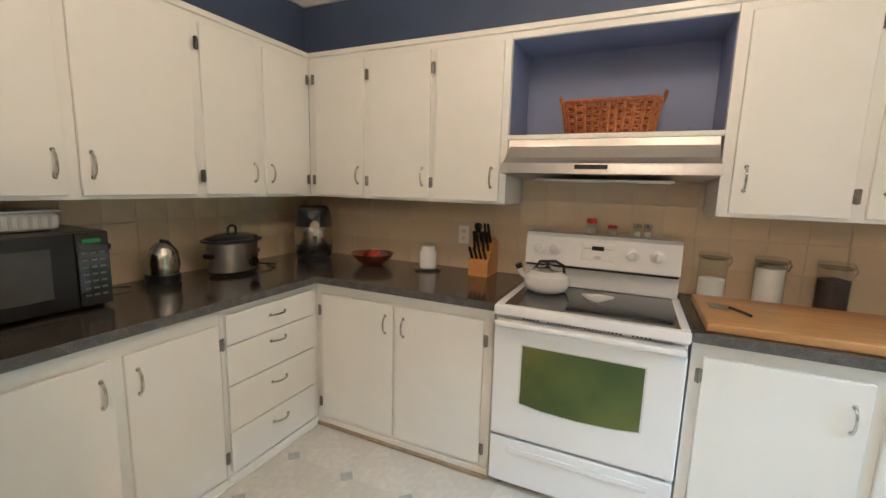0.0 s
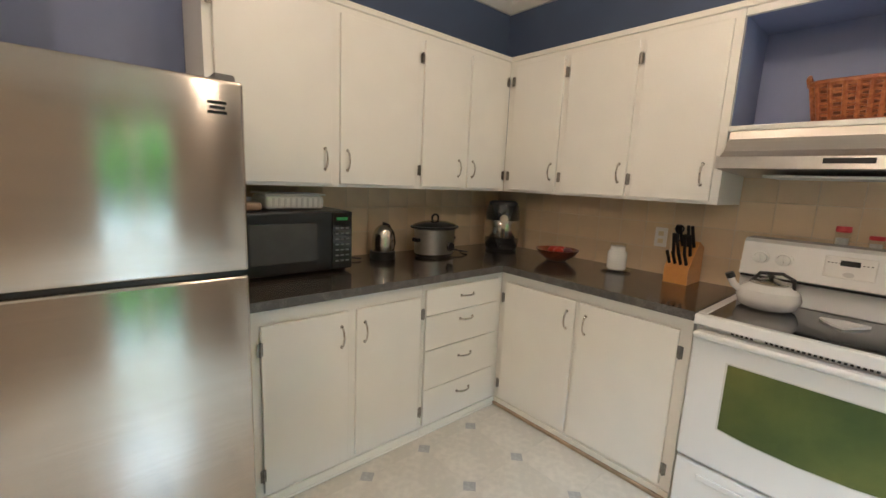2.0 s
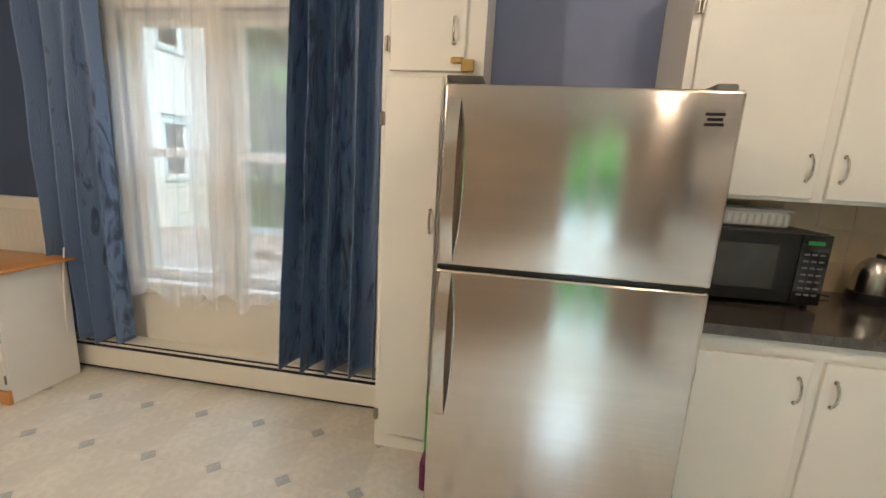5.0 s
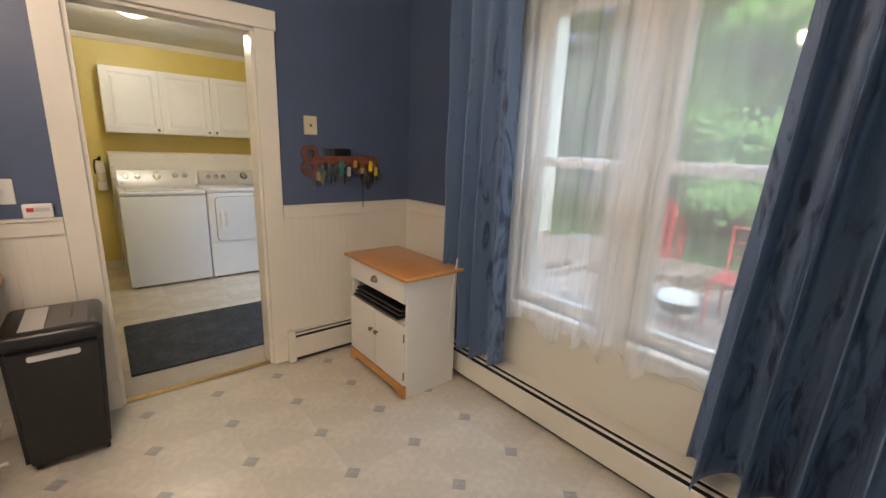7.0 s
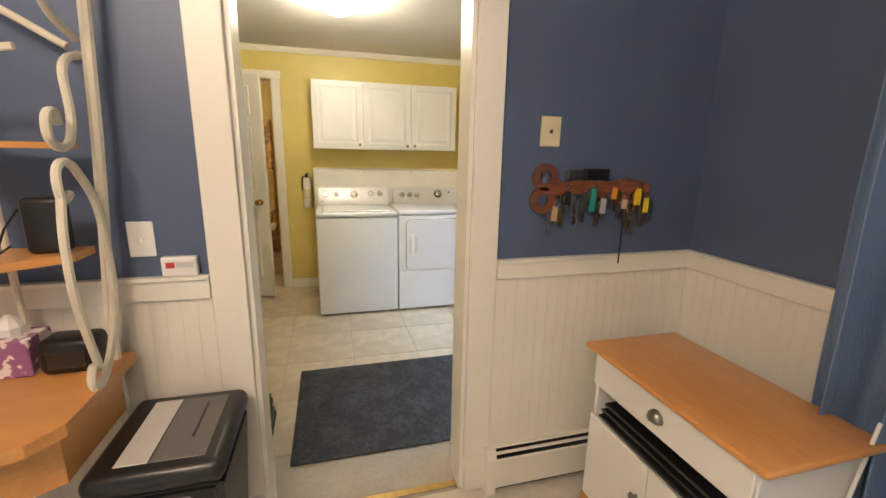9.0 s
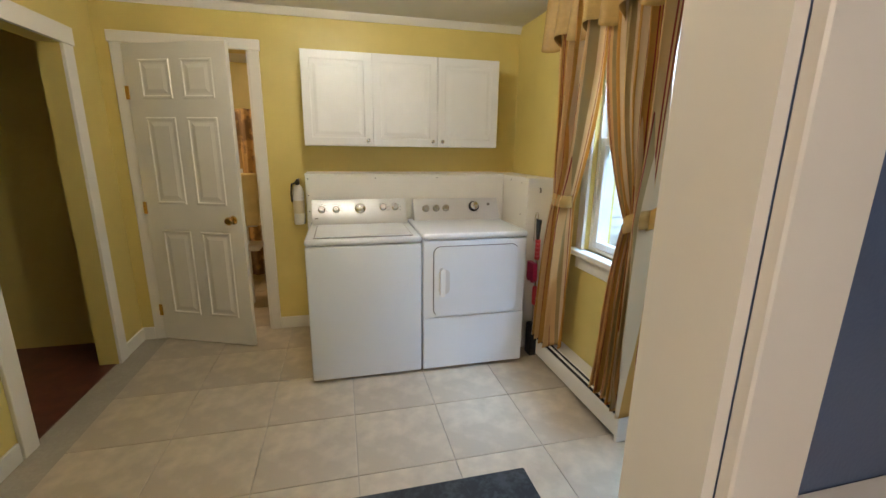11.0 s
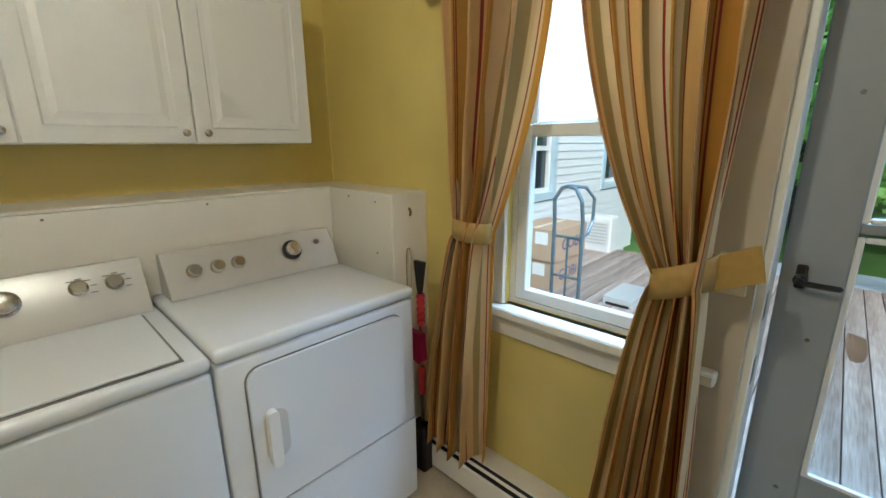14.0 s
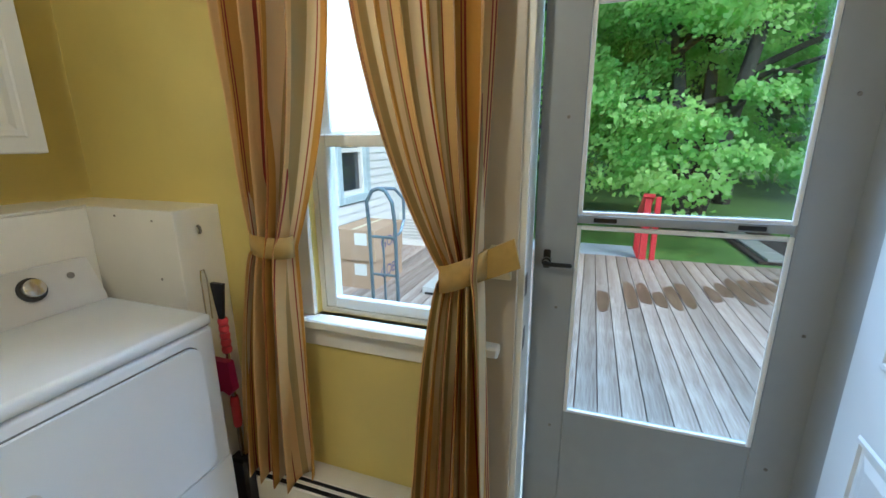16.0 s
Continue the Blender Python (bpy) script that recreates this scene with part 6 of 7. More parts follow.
part("basket_handle", box(0.325, -0.325, CT + 0.10, 0.35, -0.30, CT + 0.17, 0.008, seg=2), CHROME, af, "shiny basket handle")
part("dial_panel", lathe([(0.03, 0), (0.03, 0.006), (0, 0.006)], 0, 0, 18, m=Matrix.Translation((0.333, -0.303, CT + 0.24)) @ Matrix.Rotation(radians(45), 4, "Z") @ Matrix.Rotation(radians(90), 4, "X")), CHROME, af)
fb = thing("fruit_bowl", 0.72, -0.20, CT, "wide brown wooden bowl holding red fruit", "fruit bowl")
part("bowl", lathe([(0.05, CT), (0.06, CT + 0.004), (0.115, CT + 0.045), (0.14, CT + 0.078), (0.132, CT + 0.078), (0.105, CT + 0.05), (0.05, CT + 0.012), (0, CT + 0.01)], 0.72, -0.20, 30), WALNUT, fb, smooth=True)
for i, (dx, dy, c) in enumerate(((-0.03, 0.0, "red"), (0.03, -0.03, "red"), (0.0, 0.045, "red"), (0.065, 0.02, "plum"))):
    fm = material(c + "_fruit_skin", (0.42, 0.04, 0.03) if c == "red" else (0.22, 0.10, 0.12), 0.35, var=0.25, scale=20) if i in (0, 3) else fm
    a = solid("apple", lathe([(0.006, CT + 0.03), (0.025, CT + 0.026), (0.036, CT + 0.055), (0.034, CT + 0.075), (0.018, CT + 0.09), (0, CT + 0.082)], 0.72 + dx, -0.20 + dy, 16), fm, "red apple lying in the wooden bowl" if c == "red" else "dark plum-coloured fruit lying in the wooden bowl", "apple" if c == "red" else "fruit", smooth=True)
cj = thing("candle_jar", 1.10, -0.14, CT, "white glazed candle jar on a clear glass saucer", "candle jar")
part("saucer", lathe([(0.06, CT), (0.085, CT + 0.01), (0.083, CT + 0.013), (0.055, CT + 0.005)], 1.10, -0.14, 26), GLASS, cj)
part("jar", lathe([(0.05, CT + 0.012), (0.055, CT + 0.02), (0.055, CT + 0.11), (0.042, CT + 0.13), (0.042, CT + 0.15), (0.039, CT + 0.15), (0.039, CT + 0.13), (0.051, CT + 0.108), (0.051, CT + 0.02), (0, CT + 0.018)], 1.10, -0.14, 26, caps=False), ENAMEL, cj, "white glazed ceramic", smooth=True)
part("candle", lathe([(0.049, CT + 0.02), (0.049, CT + 0.085), (0, CT + 0.085)], 1.10, -0.14, 22), material("candle_wax", (0.72, 0.70, 0.66), 0.4), cj, "pale wax")
part("lid", lathe([(0.045, CT + 0.151), (0.045, CT + 0.165), (0, CT + 0.168)], 1.10, -0.14, 22), GLASS, cj)
kn = thing("knife_block", 1.45, -0.08, CT, "orange-brown wooden knife block full of black-handled knives", "knife block")
part("block", prism([(-0.175, CT), (-0.175, CT + 0.085), (-0.055, CT + 0.225), (0.02, CT + 0.19), (0.02, CT)], "x", 1.385, 1.505), OAKY, kn)
kr = random.Random(2)
for i in range(4):
    for j in range(3):
        x, k = 1.402 + i * 0.028, 0.15 + j * 0.32
        b0 = Vector((x, -0.175 + 0.12 * k, CT + 0.085 + 0.14 * k))
        d = Vector((0, -0.62, 0.78)) if j == 0 else Vector((kr.uniform(-0.08, 0.08), -0.42, 0.9))
        d.normalize()
        L = 0.115 if j else 0.075
        part("knife_handle", tube([b0 + d * 0.001, b0 + d * 0.02, b0 + d * (L * 0.6), b0 + d * L, b0 + d * (L + 0.012)], 0.009, 8, flat=0.75), BLACK, kn)
part("scissors_handle", ring_plate(1.40, CT + 0.285, 0.024, 0.016, -0.075, -0.065, bmesh.new()), BLACK, kn)
part("scissors_handle", ring_plate(1.40, CT + 0.24, 0.024, 0.016, -0.075, -0.065, bmesh.new()), BLACK, kn)

tp = thing("enamel_teakettle", 1.87, -0.29, 0.912, "round white enamel teakettle with a steel-rimmed lid on the cooktop", "teakettle")
part("body", lathe([(0.085, 0.912), (0.105, 0.925), (0.118, 0.96), (0.108, 0.995), (0.08, 1.015), (0.06, 1.02)], 1.87, -0.29, 30), ENAMEL, tp, smooth=True)
part("lid", lathe([(0.068, 1.019), (0.07, 1.026), (0.03, 1.04), (0, 1.043)], 1.87, -0.29, 26), CHROME, tp, smooth=True)
part("lid_knob", lathe([(0.008, 1.042), (0.016, 1.055), (0, 1.064)], 1.87, -0.29, 14), BLACK, tp, smooth=True)
part("spout", tube([(1.775, -0.33, 0.98), (1.75, -0.34, 1.0), (1.735, -0.345, 1.03)], 0.015, 10), ENAMEL, tp, smooth=True)
part("whistle", tube([(1.738, -0.344, 1.028), (1.728, -0.348, 1.05)], 0.018, 10), BLACK, tp)
part("handle", tube([(1.80, -0.29, 1.015), (1.83, -0.29, 1.062), (1.91, -0.29, 1.07), (1.95, -0.29, 1.05), (1.955, -0.29, 1.01)], 0.008, 8), BLACK, tp)
sr = solid("spoon_rest", prism([(2.05, -0.30), (2.09, -0.37), (2.13, -0.41), (2.17, -0.35), (2.20, -0.29), (2.13, -0.27)], "z", 0.912, 0.922), ENAMEL, "white ceramic spoon rest on the black cooktop", "spoon rest")

# shakers and glasses on the range's top
for nm, x, r, h, mat2, lb, cat in (("red_glass", 2.05, 0.026, 0.085, REDP, "red glass cup standing on top of the range", "glass"), ("spice_jar", 2.155, 0.024, 0.055, REDP, "small glass jar with a red lid on the range", "spice jar"), ("salt_shaker", 2.275, 0.019, 0.07, CHROME, "clear glass salt shaker with a steel cap", "shaker"), ("salt_shaker", 2.325, 0.019, 0.07, CHROME, "clear glass pepper shaker with a steel cap", "shaker")):
    o = thing(nm, x, -0.07, 1.2, lb, cat)
    part("glass_body", lathe([(r * 0.85, 1.2005), (r, 1.205), (r, 1.2 + h * 0.66), (r * 0.85, 1.2 + h * 0.7)], x, -0.07, 18, caps=False), GLASS, o)
    part("filling", lathe([(r * 0.8, 1.206), (r * 0.8, 1.2 + h * 0.4)], x, -0.07, 16), WPLASTIC if nm == "salt_shaker" else PANEL, o)
    part("cap", lathe([(r * 0.95, 1.2 + h * 0.7), (r * 1.05, 1.2 + h * 0.78), (r * 0.95, 1.2 + h), (0, 1.2 + h)], x, -0.07, 18), mat2, o)

for nm, x, y, fill, lvl, lb in (("flour_jar", 2.63, -0.04, WPLASTIC, 0.45, "clear glass clip jar half full of white sugar"), ("flour_jar", 2.86, -0.04, WPLASTIC, 0.78, "clear glass clip jar full of white flour"), ("coffee_jar", 3.095, -0.04, material("dark_coffee", (0.05, 0.03, 0.022), 0.7, var=0.3, scale=120), 0.66, "clear glass clip jar of dark coffee")):
    j = thing(nm, x, y, CT, lb, "storage jar", "storage jars on the counter")
    H = 0.235
    part("glass_body", lathe([(0.055, CT + 0.001), (0.062, CT + 0.008), (0.062, CT + H * 0.86), (0.055, CT + H * 0.9)], x, y, 26, caps=False), GLASS, j, smooth=True)
    part("filling", lathe([(0.057, CT + 0.012), (0.057, CT + H * lvl), (0, CT + H * (lvl + 0.05))], x, y, 24), fill, j)
    part("lid", lathe([(0.062, CT + H * 0.91), (0.066, CT + H * 0.94), (0.06, CT + H), (0, CT + H)], x, y, 26), GLASS, j, smooth=True)
    part("clip_ring", lathe([(0.064, CT + H * 0.885), (0.0665, CT + H * 0.9), (0.064, CT + H * 0.915)], x, y, 26), CHROME, j, "steel clip ring")
    part("clip", tube([(x + 0.064, y - 0.012, CT + H * 0.75), (x + 0.078, y, CT + H * 0.85), (x + 0.07, y + 0.01, CT + H * 0.96)], 0.003, 6), CHROME, j)
cb = thing("butcher_board", 3.05, -0.35, CT, "large thick maple butcher board on the counter beside the range", "cutting board")
part("board", box(2.545, -0.62, CT, 3.45, -0.115, CT + 0.035, 0.005, seg=2), MAPLE, cb)
rk_ = thing("peeler", 2.63, -0.33, CT + 0.035, "flat steel kitchen tool lying on the butcher board", "utensil")
part("blade", box(2.585, -0.38, CT + 0.036, 2.66, -0.31, CT + 0.041, 0.001), CHROME, rk_)
part("handle", tube([(2.66, -0.35, CT + 0.042), (2.70, -0.42, CT + 0.043), (2.715, -0.46, CT + 0.043)], 0.006, 8), BLACK, rk_)

bs = thing("wicker_basket", 2.10, -0.17, 1.70, "long red-brown woven wicker basket with two end handles on the shelf", "basket")
pz0, pz1 = 1.701, 1.855
wb, wt = (0.195, 0.085), (0.222, 0.105)


def rim(f, z, n=40):
    w, d = wb[0] + (wt[0] - wb[0]) * f, wb[1] + (wt[1] - wb[1]) * f
    out = []
    for k in range(n):
        a = 2 * math.pi * k / n
        c_, s_ = math.cos(a), math.sin(a)
        q = (abs(c_) ** 6 + abs(s_) ** 6) ** (-1 / 6)
        out.append(Vector((2.10 + w * c_ * q, -0.17 + d * s_ * q, z)))
    return out


bm = bmesh.new()
ra, rb = [bm.verts.new(p) for p in rim(0, pz0)], [bm.verts.new(p) for p in rim(1, pz1)]
for k in range(40):
    bm.faces.new((ra[k], ra[(k + 1) % 40], rb[(k + 1) % 40], rb[k]))
bm.faces.new(ra)
part("lining", bm, WALNUT, bs)
for i in range(9):
    f = (i + 0.5) / 9
    n = 64
    pts = rim(f, pz0 + (pz1 - pz0) * f, n)
    c0 = Vector((2.10, -0.17, 0))
    pts = [p + (p - c0).normalized() * (0.004 * (1 if (k // 2 + i) % 2 else -0.4)) * Vector((1, 1, 0)).length / 1.41 for k, p in enumerate(pts)]
    part("weave_band", tube(pts + pts[:2], 0.006, 6), WICKER, bs)
for a in range(40):
    part("stake", tube([rim(0, pz0)[a] * 1.0, rim(1, pz1)[a]], 0.0095, 6), WICKER, bs)
pts = rim(1, pz1 + 0.003, 48)
part("rim", tube(pts + pts[:2], 0.011, 8), WICKER, bs)
for s in (-1, 1):
    x = 2.10 + s * 0.228
    part("handle", tube([(x, -0.20, pz1), (x + s * 0.01, -0.195, pz1 + 0.035), (x + s * 0.012, -0.17, pz1 + 0.048), (x + s * 0.01, -0.145, pz1 + 0.035), (x, -0.14, pz1)], 0.009, 8), WICKER, bs)


def outlet(x, y, z, axis, label, toggle=False, mat=WPLASTIC):
    o = thing("wall_outlet", x, y, z, label, "outlet")
    if axis == "y":
        part("plate", box(x - 0.035, y - 0.007, z - 0.057, x + 0.035, y, z + 0.057, 0.003), WPLASTIC, o)
        for dz in (-0.022, 0.022):
            part("socket", box(x - 0.015, y - 0.009, z + dz - 0.013, x + 0.015, y - 0.007, z + dz + 0.013, 0.001), BEIGE, o)
    else:
        part("plate", box(x, y - 0.035, z - 0.057, x + 0.007, y + 0.035, z + 0.057, 0.003), mat, o)
        if toggle:
            part("toggle", box(x + 0.007, y - 0.005, z - 0.01, x + 0.02, y + 0.005, z + 0.012, 0.001), WPLASTIC, o)
        else:
            for dz in (-0.022, 0.022):
                part("socket", box(x + 0.007, y - 0.015, z + dz - 0.013, x + 0.009, y + 0.015, z + dz + 0.013, 0.001), BEIGE, o)


outlet(1.27, 0.03, 1.13, "y", "white outlet plate on the beige tiles")
outlet(-0.03, -1.36, 1.13, "x", "white outlet plate with the kettle's plug")
outlet(WX + 0.022, -7.505, 1.17, "x", "ivory light switch plate beside the outer door", True, BEIGE)
pg = thing("plug", -0.02, -1.345, 1.11, "black plug in the outlet behind the kettle", "plug")
part("plug_body", box(-0.021, -1.36, 1.095, 0.01, -1.33, 1.125, 0.005), BLACK, pg)
# dustpan and snow brush leaning by the dryer
br = thing("snow_brush", 0.10, -8.57, 0.0, "red and black snow brush and scraper leaning in the corner", "snow brush")
part("scraper", prism([(-8.595, 1.03), (-8.535, 1.03), (-8.55, 0.94), (-8.56, 0.88), (-8.575, 0.88), (-8.585, 0.94)], "x", 0.115, 0.13), BLACK, br)
for i in range(5):
    part("grip_ring", lathe([(0.017, 0.885 - i * 0.03), (0.02, 0.873 - i * 0.03), (0.017, 0.860 - i * 0.03)], 0.12, -8.567, 14), REDP, br, "red foam grip")
part("pole", tube([(0.12, -8.567, 0.76), (0.12, -8.567, 0.25)], 0.009, 10), CHROME, br)
part("collar", lathe([(0.014, 0.40), (0.018, 0.42), (0.018, 0.52), (0.014, 0.54)], 0.12, -8.567, 14), REDP, br)
part("brush_head", box(0.09, -8.62, 0.0, 0.15, -8.53, 0.25, 0.01), BLACK, br)
dp = thing("dustpan", 0.13, -8.57, 0.5, "magenta-red plastic scoop hanging with the brush", "dustpan")
part("pan", prism([(-8.62, 0.72), (-8.525, 0.72), (-8.515, 0.60), (-8.54, 0.575), (-8.57, 0.59), (-8.60, 0.575), (-8.625, 0.60)], "x", 0.135, 0.165), material("magenta_plastic", (0.38, 0.015, 0.08), 0.35), dp)
bg = thing("folded_umbrella", 0.5, -3.03, 0.0, "folded green and purple bag squeezed between pantry and fridge", "bag")
part("green_part", box(0.45, -3.075, 0.15, 0.60, -3.035, 0.42, 0.01), material("green_cloth", (0.03, 0.32, 0.05), 0.6), bg)
part("purple_part", box(0.44, -3.08, 0.0, 0.66, -3.03, 0.15, 0.012), material("dark_purple_cloth", (0.12, 0.01, 0.07), 0.6), bg)
# bathroom glimpse
shc = material("brown_gold_print", (0.52, 0.33, 0.12), 0.7, second=(0.22, 0.14, 0.07), scale=9, low=0.47, high=0.53)


def bathcurtain(u, v):
    return (2.25 + 0.95 * u, -10.7 + 0.03 * math.sin(u * 55), 1.87 - 1.75 * v), u


cloth("shower_curtain", bathcurtain, 100, 10, shc, "brown and gold patterned shower curtain in the bathroom", "shower curtain", 0.003)
tr_ = thing("towel_rack", 2.2, -10.1, 0.5, "white wire rack with a pale yellow towel in the bathroom", "towel rack")
for z in (0.55, 0.78, 1.0):
    part("basket", box(2.22, -10.25, z, 2.46, -10.0, z + 0.05, 0.01), WPLASTIC, tr_)
part("post", tube([(2.34, -10.12, 0.0), (2.34, -10.12, 1.3)], 0.015, 8), WPLASTIC, tr_)
tw = thing("towel", 2.2, -10.0, 1.0, "pale yellow towel hanging on the white rack", "towel")
part("cloth", box(2.18, -9.99, 0.80, 2.40, -9.94, 1.27, 0.02, seg=3), material("yellow_towel", (0.74, 0.60, 0.28), 0.95, bump=0.5, bscale=200), tw)

# ---- outdoors ----
GZ, DZ, DX = -0.75, -0.12, -5.28
struct("ground", box(-90, -90, GZ - 0.2, 60, 70, GZ), GRASS, "mown green lawn under the trees")
# wing of the house beyond the deck
WY = -10.35
wing = thing("house_wing", -4.0, WY, GZ, "white clapboard wing of the house with double-hung windows", "house", kind="structure")
HX0, HX1 = -7.6, -0.5
wins = [(-2.70, -2.04, 0.86, 2.02), (-4.15, -3.52, 0.84, 2.06), (-6.6, -5.95, 0.84, 2.0)]
bm = bmesh.new()
box(HX0, WY - 3, GZ, HX1, WY - 0.12, 5.2, bm=bm)
part("wall", bm, SIDING, wing)
row = 0
z = GZ + 0.2
while z < 5.1:
    segs = [(HX0, HX1)]
    for a, b, c0, c1 in wins + [(a, b, c0 + 2.75, c1 + 2.75) for a, b, c0, c1 in wins]:
        if z + 0.11 > c0 - 0.1 and z < c1 + 0.1:
            segs = [s for sg in segs for s in (((sg[0], max(sg[0], a - 0.1)), (min(sg[1], b + 0.1), sg[1])) if sg[0] < a and sg[1] > b else (sg,))]
    for a, b in segs:
        part("clapboard", prism([(WY - 0.119, z), (WY + 0.012, z), (WY - 0.004, z + 0.118), (WY - 0.119, z + 0.118)], "x", a, b), SIDING, wing)
    z += 0.115
TRIMBLUE = material("pale_blue_trim", (0.50, 0.62, 0.68), 0.5)
DARKGL = material("dark_window_glass", (0.03, 0.04, 0.05), 0.05, coat=0.5)
for a, b, c0, c1 in wins + [(a, b, c0 + 2.75, c1 + 2.75) for a, b, c0, c1 in wins]:
    w = part("window", box(a, WY - 0.11, c0, b, WY - 0.07, c1), DARKGL, wing, "dark reflecting window")
    bm = box(a - 0.1, WY - 0.118, c0 - 0.1, a, WY + 0.03, c1 + 0.1, 0.004)
    box(b, WY - 0.118, c0 - 0.1, b + 0.1, WY + 0.03, c1 + 0.1, 0.004, bm=bm)
    box(a, WY - 0.118, c1, b, WY + 0.03, c1 + 0.1, 0.004, bm=bm)
    box(a, WY - 0.118, c0 - 0.1, b, WY + 0.04, c0, 0.004, bm=bm)
    part("frame", bm, TRIMBLUE, w, "pale blue frame")
    bm = box(a, WY - 0.07, c0, a + 0.06, WY - 0.03, c1)
    box(b - 0.06, WY - 0.07, c0, b, WY - 0.03, c1, bm=bm)
    box(a + 0.06, WY - 0.07, c0, b - 0.06, WY - 0.03, c0 + 0.06, bm=bm)
    box(a + 0.06, WY - 0.07, (c0 + c1) / 2 - 0.03, b - 0.06, WY - 0.03, (c0 + c1) / 2 + 0.03, bm=bm)
    part("sash", bm, WPLASTIC, w, "white sash")
part("roof", prism([(WY - 3.3, 5.1), (WY + 0.4, 5.1), (WY + 0.4, 5.2), (WY - 1.5, 6.6), (WY - 3.3, 5.3)], "x", HX0 - 0.3, HX1 + 0.3), FRSIDE, wing, "dark shingle roof")

struct("patio", box(4.75, -5.5, -0.25, 7.9, 2.5, -0.06), material("pale_concrete", (0.50, 0.50, 0.49), 0.8, bump=0.2), "pale concrete patio outside the garden door")
# deck
deck = struct("deck", box(DX + 0.02, -10.15, DZ - 0.2, -0.25, -2.0, DZ - 0.032), DARKWOOD, "weathered grey-brown wooden deck with wet patches")
# steps and red rails
st = thing("deck_steps", -5.6, -6.9, GZ, "grey painted deck steps beside a red handrail", "steps")
part("landing", box(DX - 0.75, -8.3, DZ - 0.04, DX - 0.005, -6.52, DZ - 0.004, 0.004), material("blue_grey_deck_paint", (0.36, 0.41, 0.47), 0.5), st, "blue-grey painted landing")
for i in range(2, 5):
    part("tread", box(DX - 0.32 * (i + 1), -8.3, DZ - 0.17 - 0.17 * i, DX - 0.32 * i + 0.02, -6.55, DZ - 0.13 - 0.17 * i, 0.004), DOORGREY, st)
rl = thing("red_handrail", -5.5, -6.4, DZ, "bright red painted wooden handrail at the deck steps", "handrail")
for x, z0 in ((DX + 0.06, DZ - 0.03), (DX - 0.75, GZ)):
    part("post", box(x - 0.045, -6.50, z0, x + 0.045, -6.41, z0 + 0.92, 0.006), REDP, rl)
part("rail", prism([(DX + 0.14, 0.79), (DX + 0.14, 0.84), (DX - 0.85, 0.24), (DX - 0.85, 0.19)], "y", -6.53, -6.38), REDP, rl)
part("post", box(DX + 0.015, -6.36, DZ - 0.03, DX + 0.09, -6.29, 0.79, 0.006), REDP, rl)

gb = thing("gardening_boxes", -3.1, -9.8, DZ, "stack of two sealed brown cardboard cartons on the deck", "carton")
for i, (x, y) in enumerate(((-3.12, -9.80), (-3.10, -9.77))):
    c_ = part("carton", box(x - 0.42, y - 0.25, DZ - 0.03 + i * 0.37, x + 0.32, y + 0.28, DZ + 0.337 + i * 0.37, 0.004), CARD, gb)
    part("shipping_label", box(x + 0.3205, y + 0.02, DZ + 0.16 + i * 0.37, x + 0.322, y + 0.18, DZ + 0.30 + i * 0.37), WPLASTIC, c_, "white shipping label")
    part("tape", box(x - 0.421, y - 0.02, DZ + 0.3375 + i * 0.37, x + 0.3205, y + 0.03, DZ + 0.339 + i * 0.37), BEIGE, c_)
    cu = bpy.data.curves.new("carton_word", "FONT")
    cu.body, cu.size, cu.extrude, cu.align_x = "GOBI", 0.19, 0.0008, "CENTER"
    tx = new("carton_word", cu)
    me = bpy.data.meshes.new_from_object(tx)
    bpy.data.objects.remove(tx)
    me.transform(Matrix.Rotation(radians(90), 4, "X"))
    me.transform(Matrix.Rotation(radians(180), 4, "Z"))
    me.transform(Matrix.Translation(Vector((x - 0.05, y + 0.2815, DZ + 0.09 + i * 0.37)) - ORIGIN[gb]))
    me.materials.append(material("navy_ink", (0.06, 0.07, 0.2), 0.6))
    t_ = new("printed_word", me)
    t_.parent = c_
    tagged(t_, "navy printed word")
ht = thing("hand_truck", -2.25, -8.75, DZ, "blue-grey steel hand truck with black wheels standing on the deck", "hand truck")
STEELB = material("blue_grey_steel", (0.16, 0.21, 0.26), 0.4, 0.4)
TX, TY = -1.78, -8.85
for s in (-1, 1):
    part("side_tube", tube([(TX, TY + s * 0.12, DZ), (TX + 0.02, TY + s * 0.12, 0.9), (TX + 0.05, TY + s * 0.115, 1.08), (TX + 0.05, TY + s * 0.06, 1.17), (TX + 0.05, TY, 1.19)], 0.016, 8), STEELB, ht)
    part("wheel", lathe([(0.05, -0.03), (0.11, -0.035), (0.125, -0.02), (0.125, 0.02), (0.11, 0.035), (0.05, 0.03)], 0, 0, 22, m=Matrix.Translation((TX - 0.12, TY + s * 0.20, DZ + 0.10)) @ Matrix.Rotation(radians(90), 4, "X")), RUBBER, ht)
part("loop_handle", tube([(TX + 0.04, TY + 0.10, 0.78), (TX - 0.12, TY + 0.10, 0.80), (TX - 0.20, TY + 0.10, 0.90), (TX - 0.20, TY + 0.10, 1.08), (TX - 0.12, TY + 0.06, 1.17), (TX + 0.04, TY, 1.19)], 0.013, 8), STEELB, ht)
for z in (0.15, 0.45, 0.78):
    part("cross_bar", tube([(TX + 0.01, TY - 0.12, z), (TX + 0.01, TY + 0.12, z)], 0.012, 8), STEELB, ht)
part("centre_tube", tube([(TX, TY, DZ + 0.02), (TX + 0.01, TY, 0.78)], 0.010, 8), STEELB, ht)
part("axle", tube([(TX - 0.12, TY - 0.2, DZ + 0.10), (TX - 0.12, TY + 0.2, DZ + 0.10)], 0.01, 8), STEELB, ht)
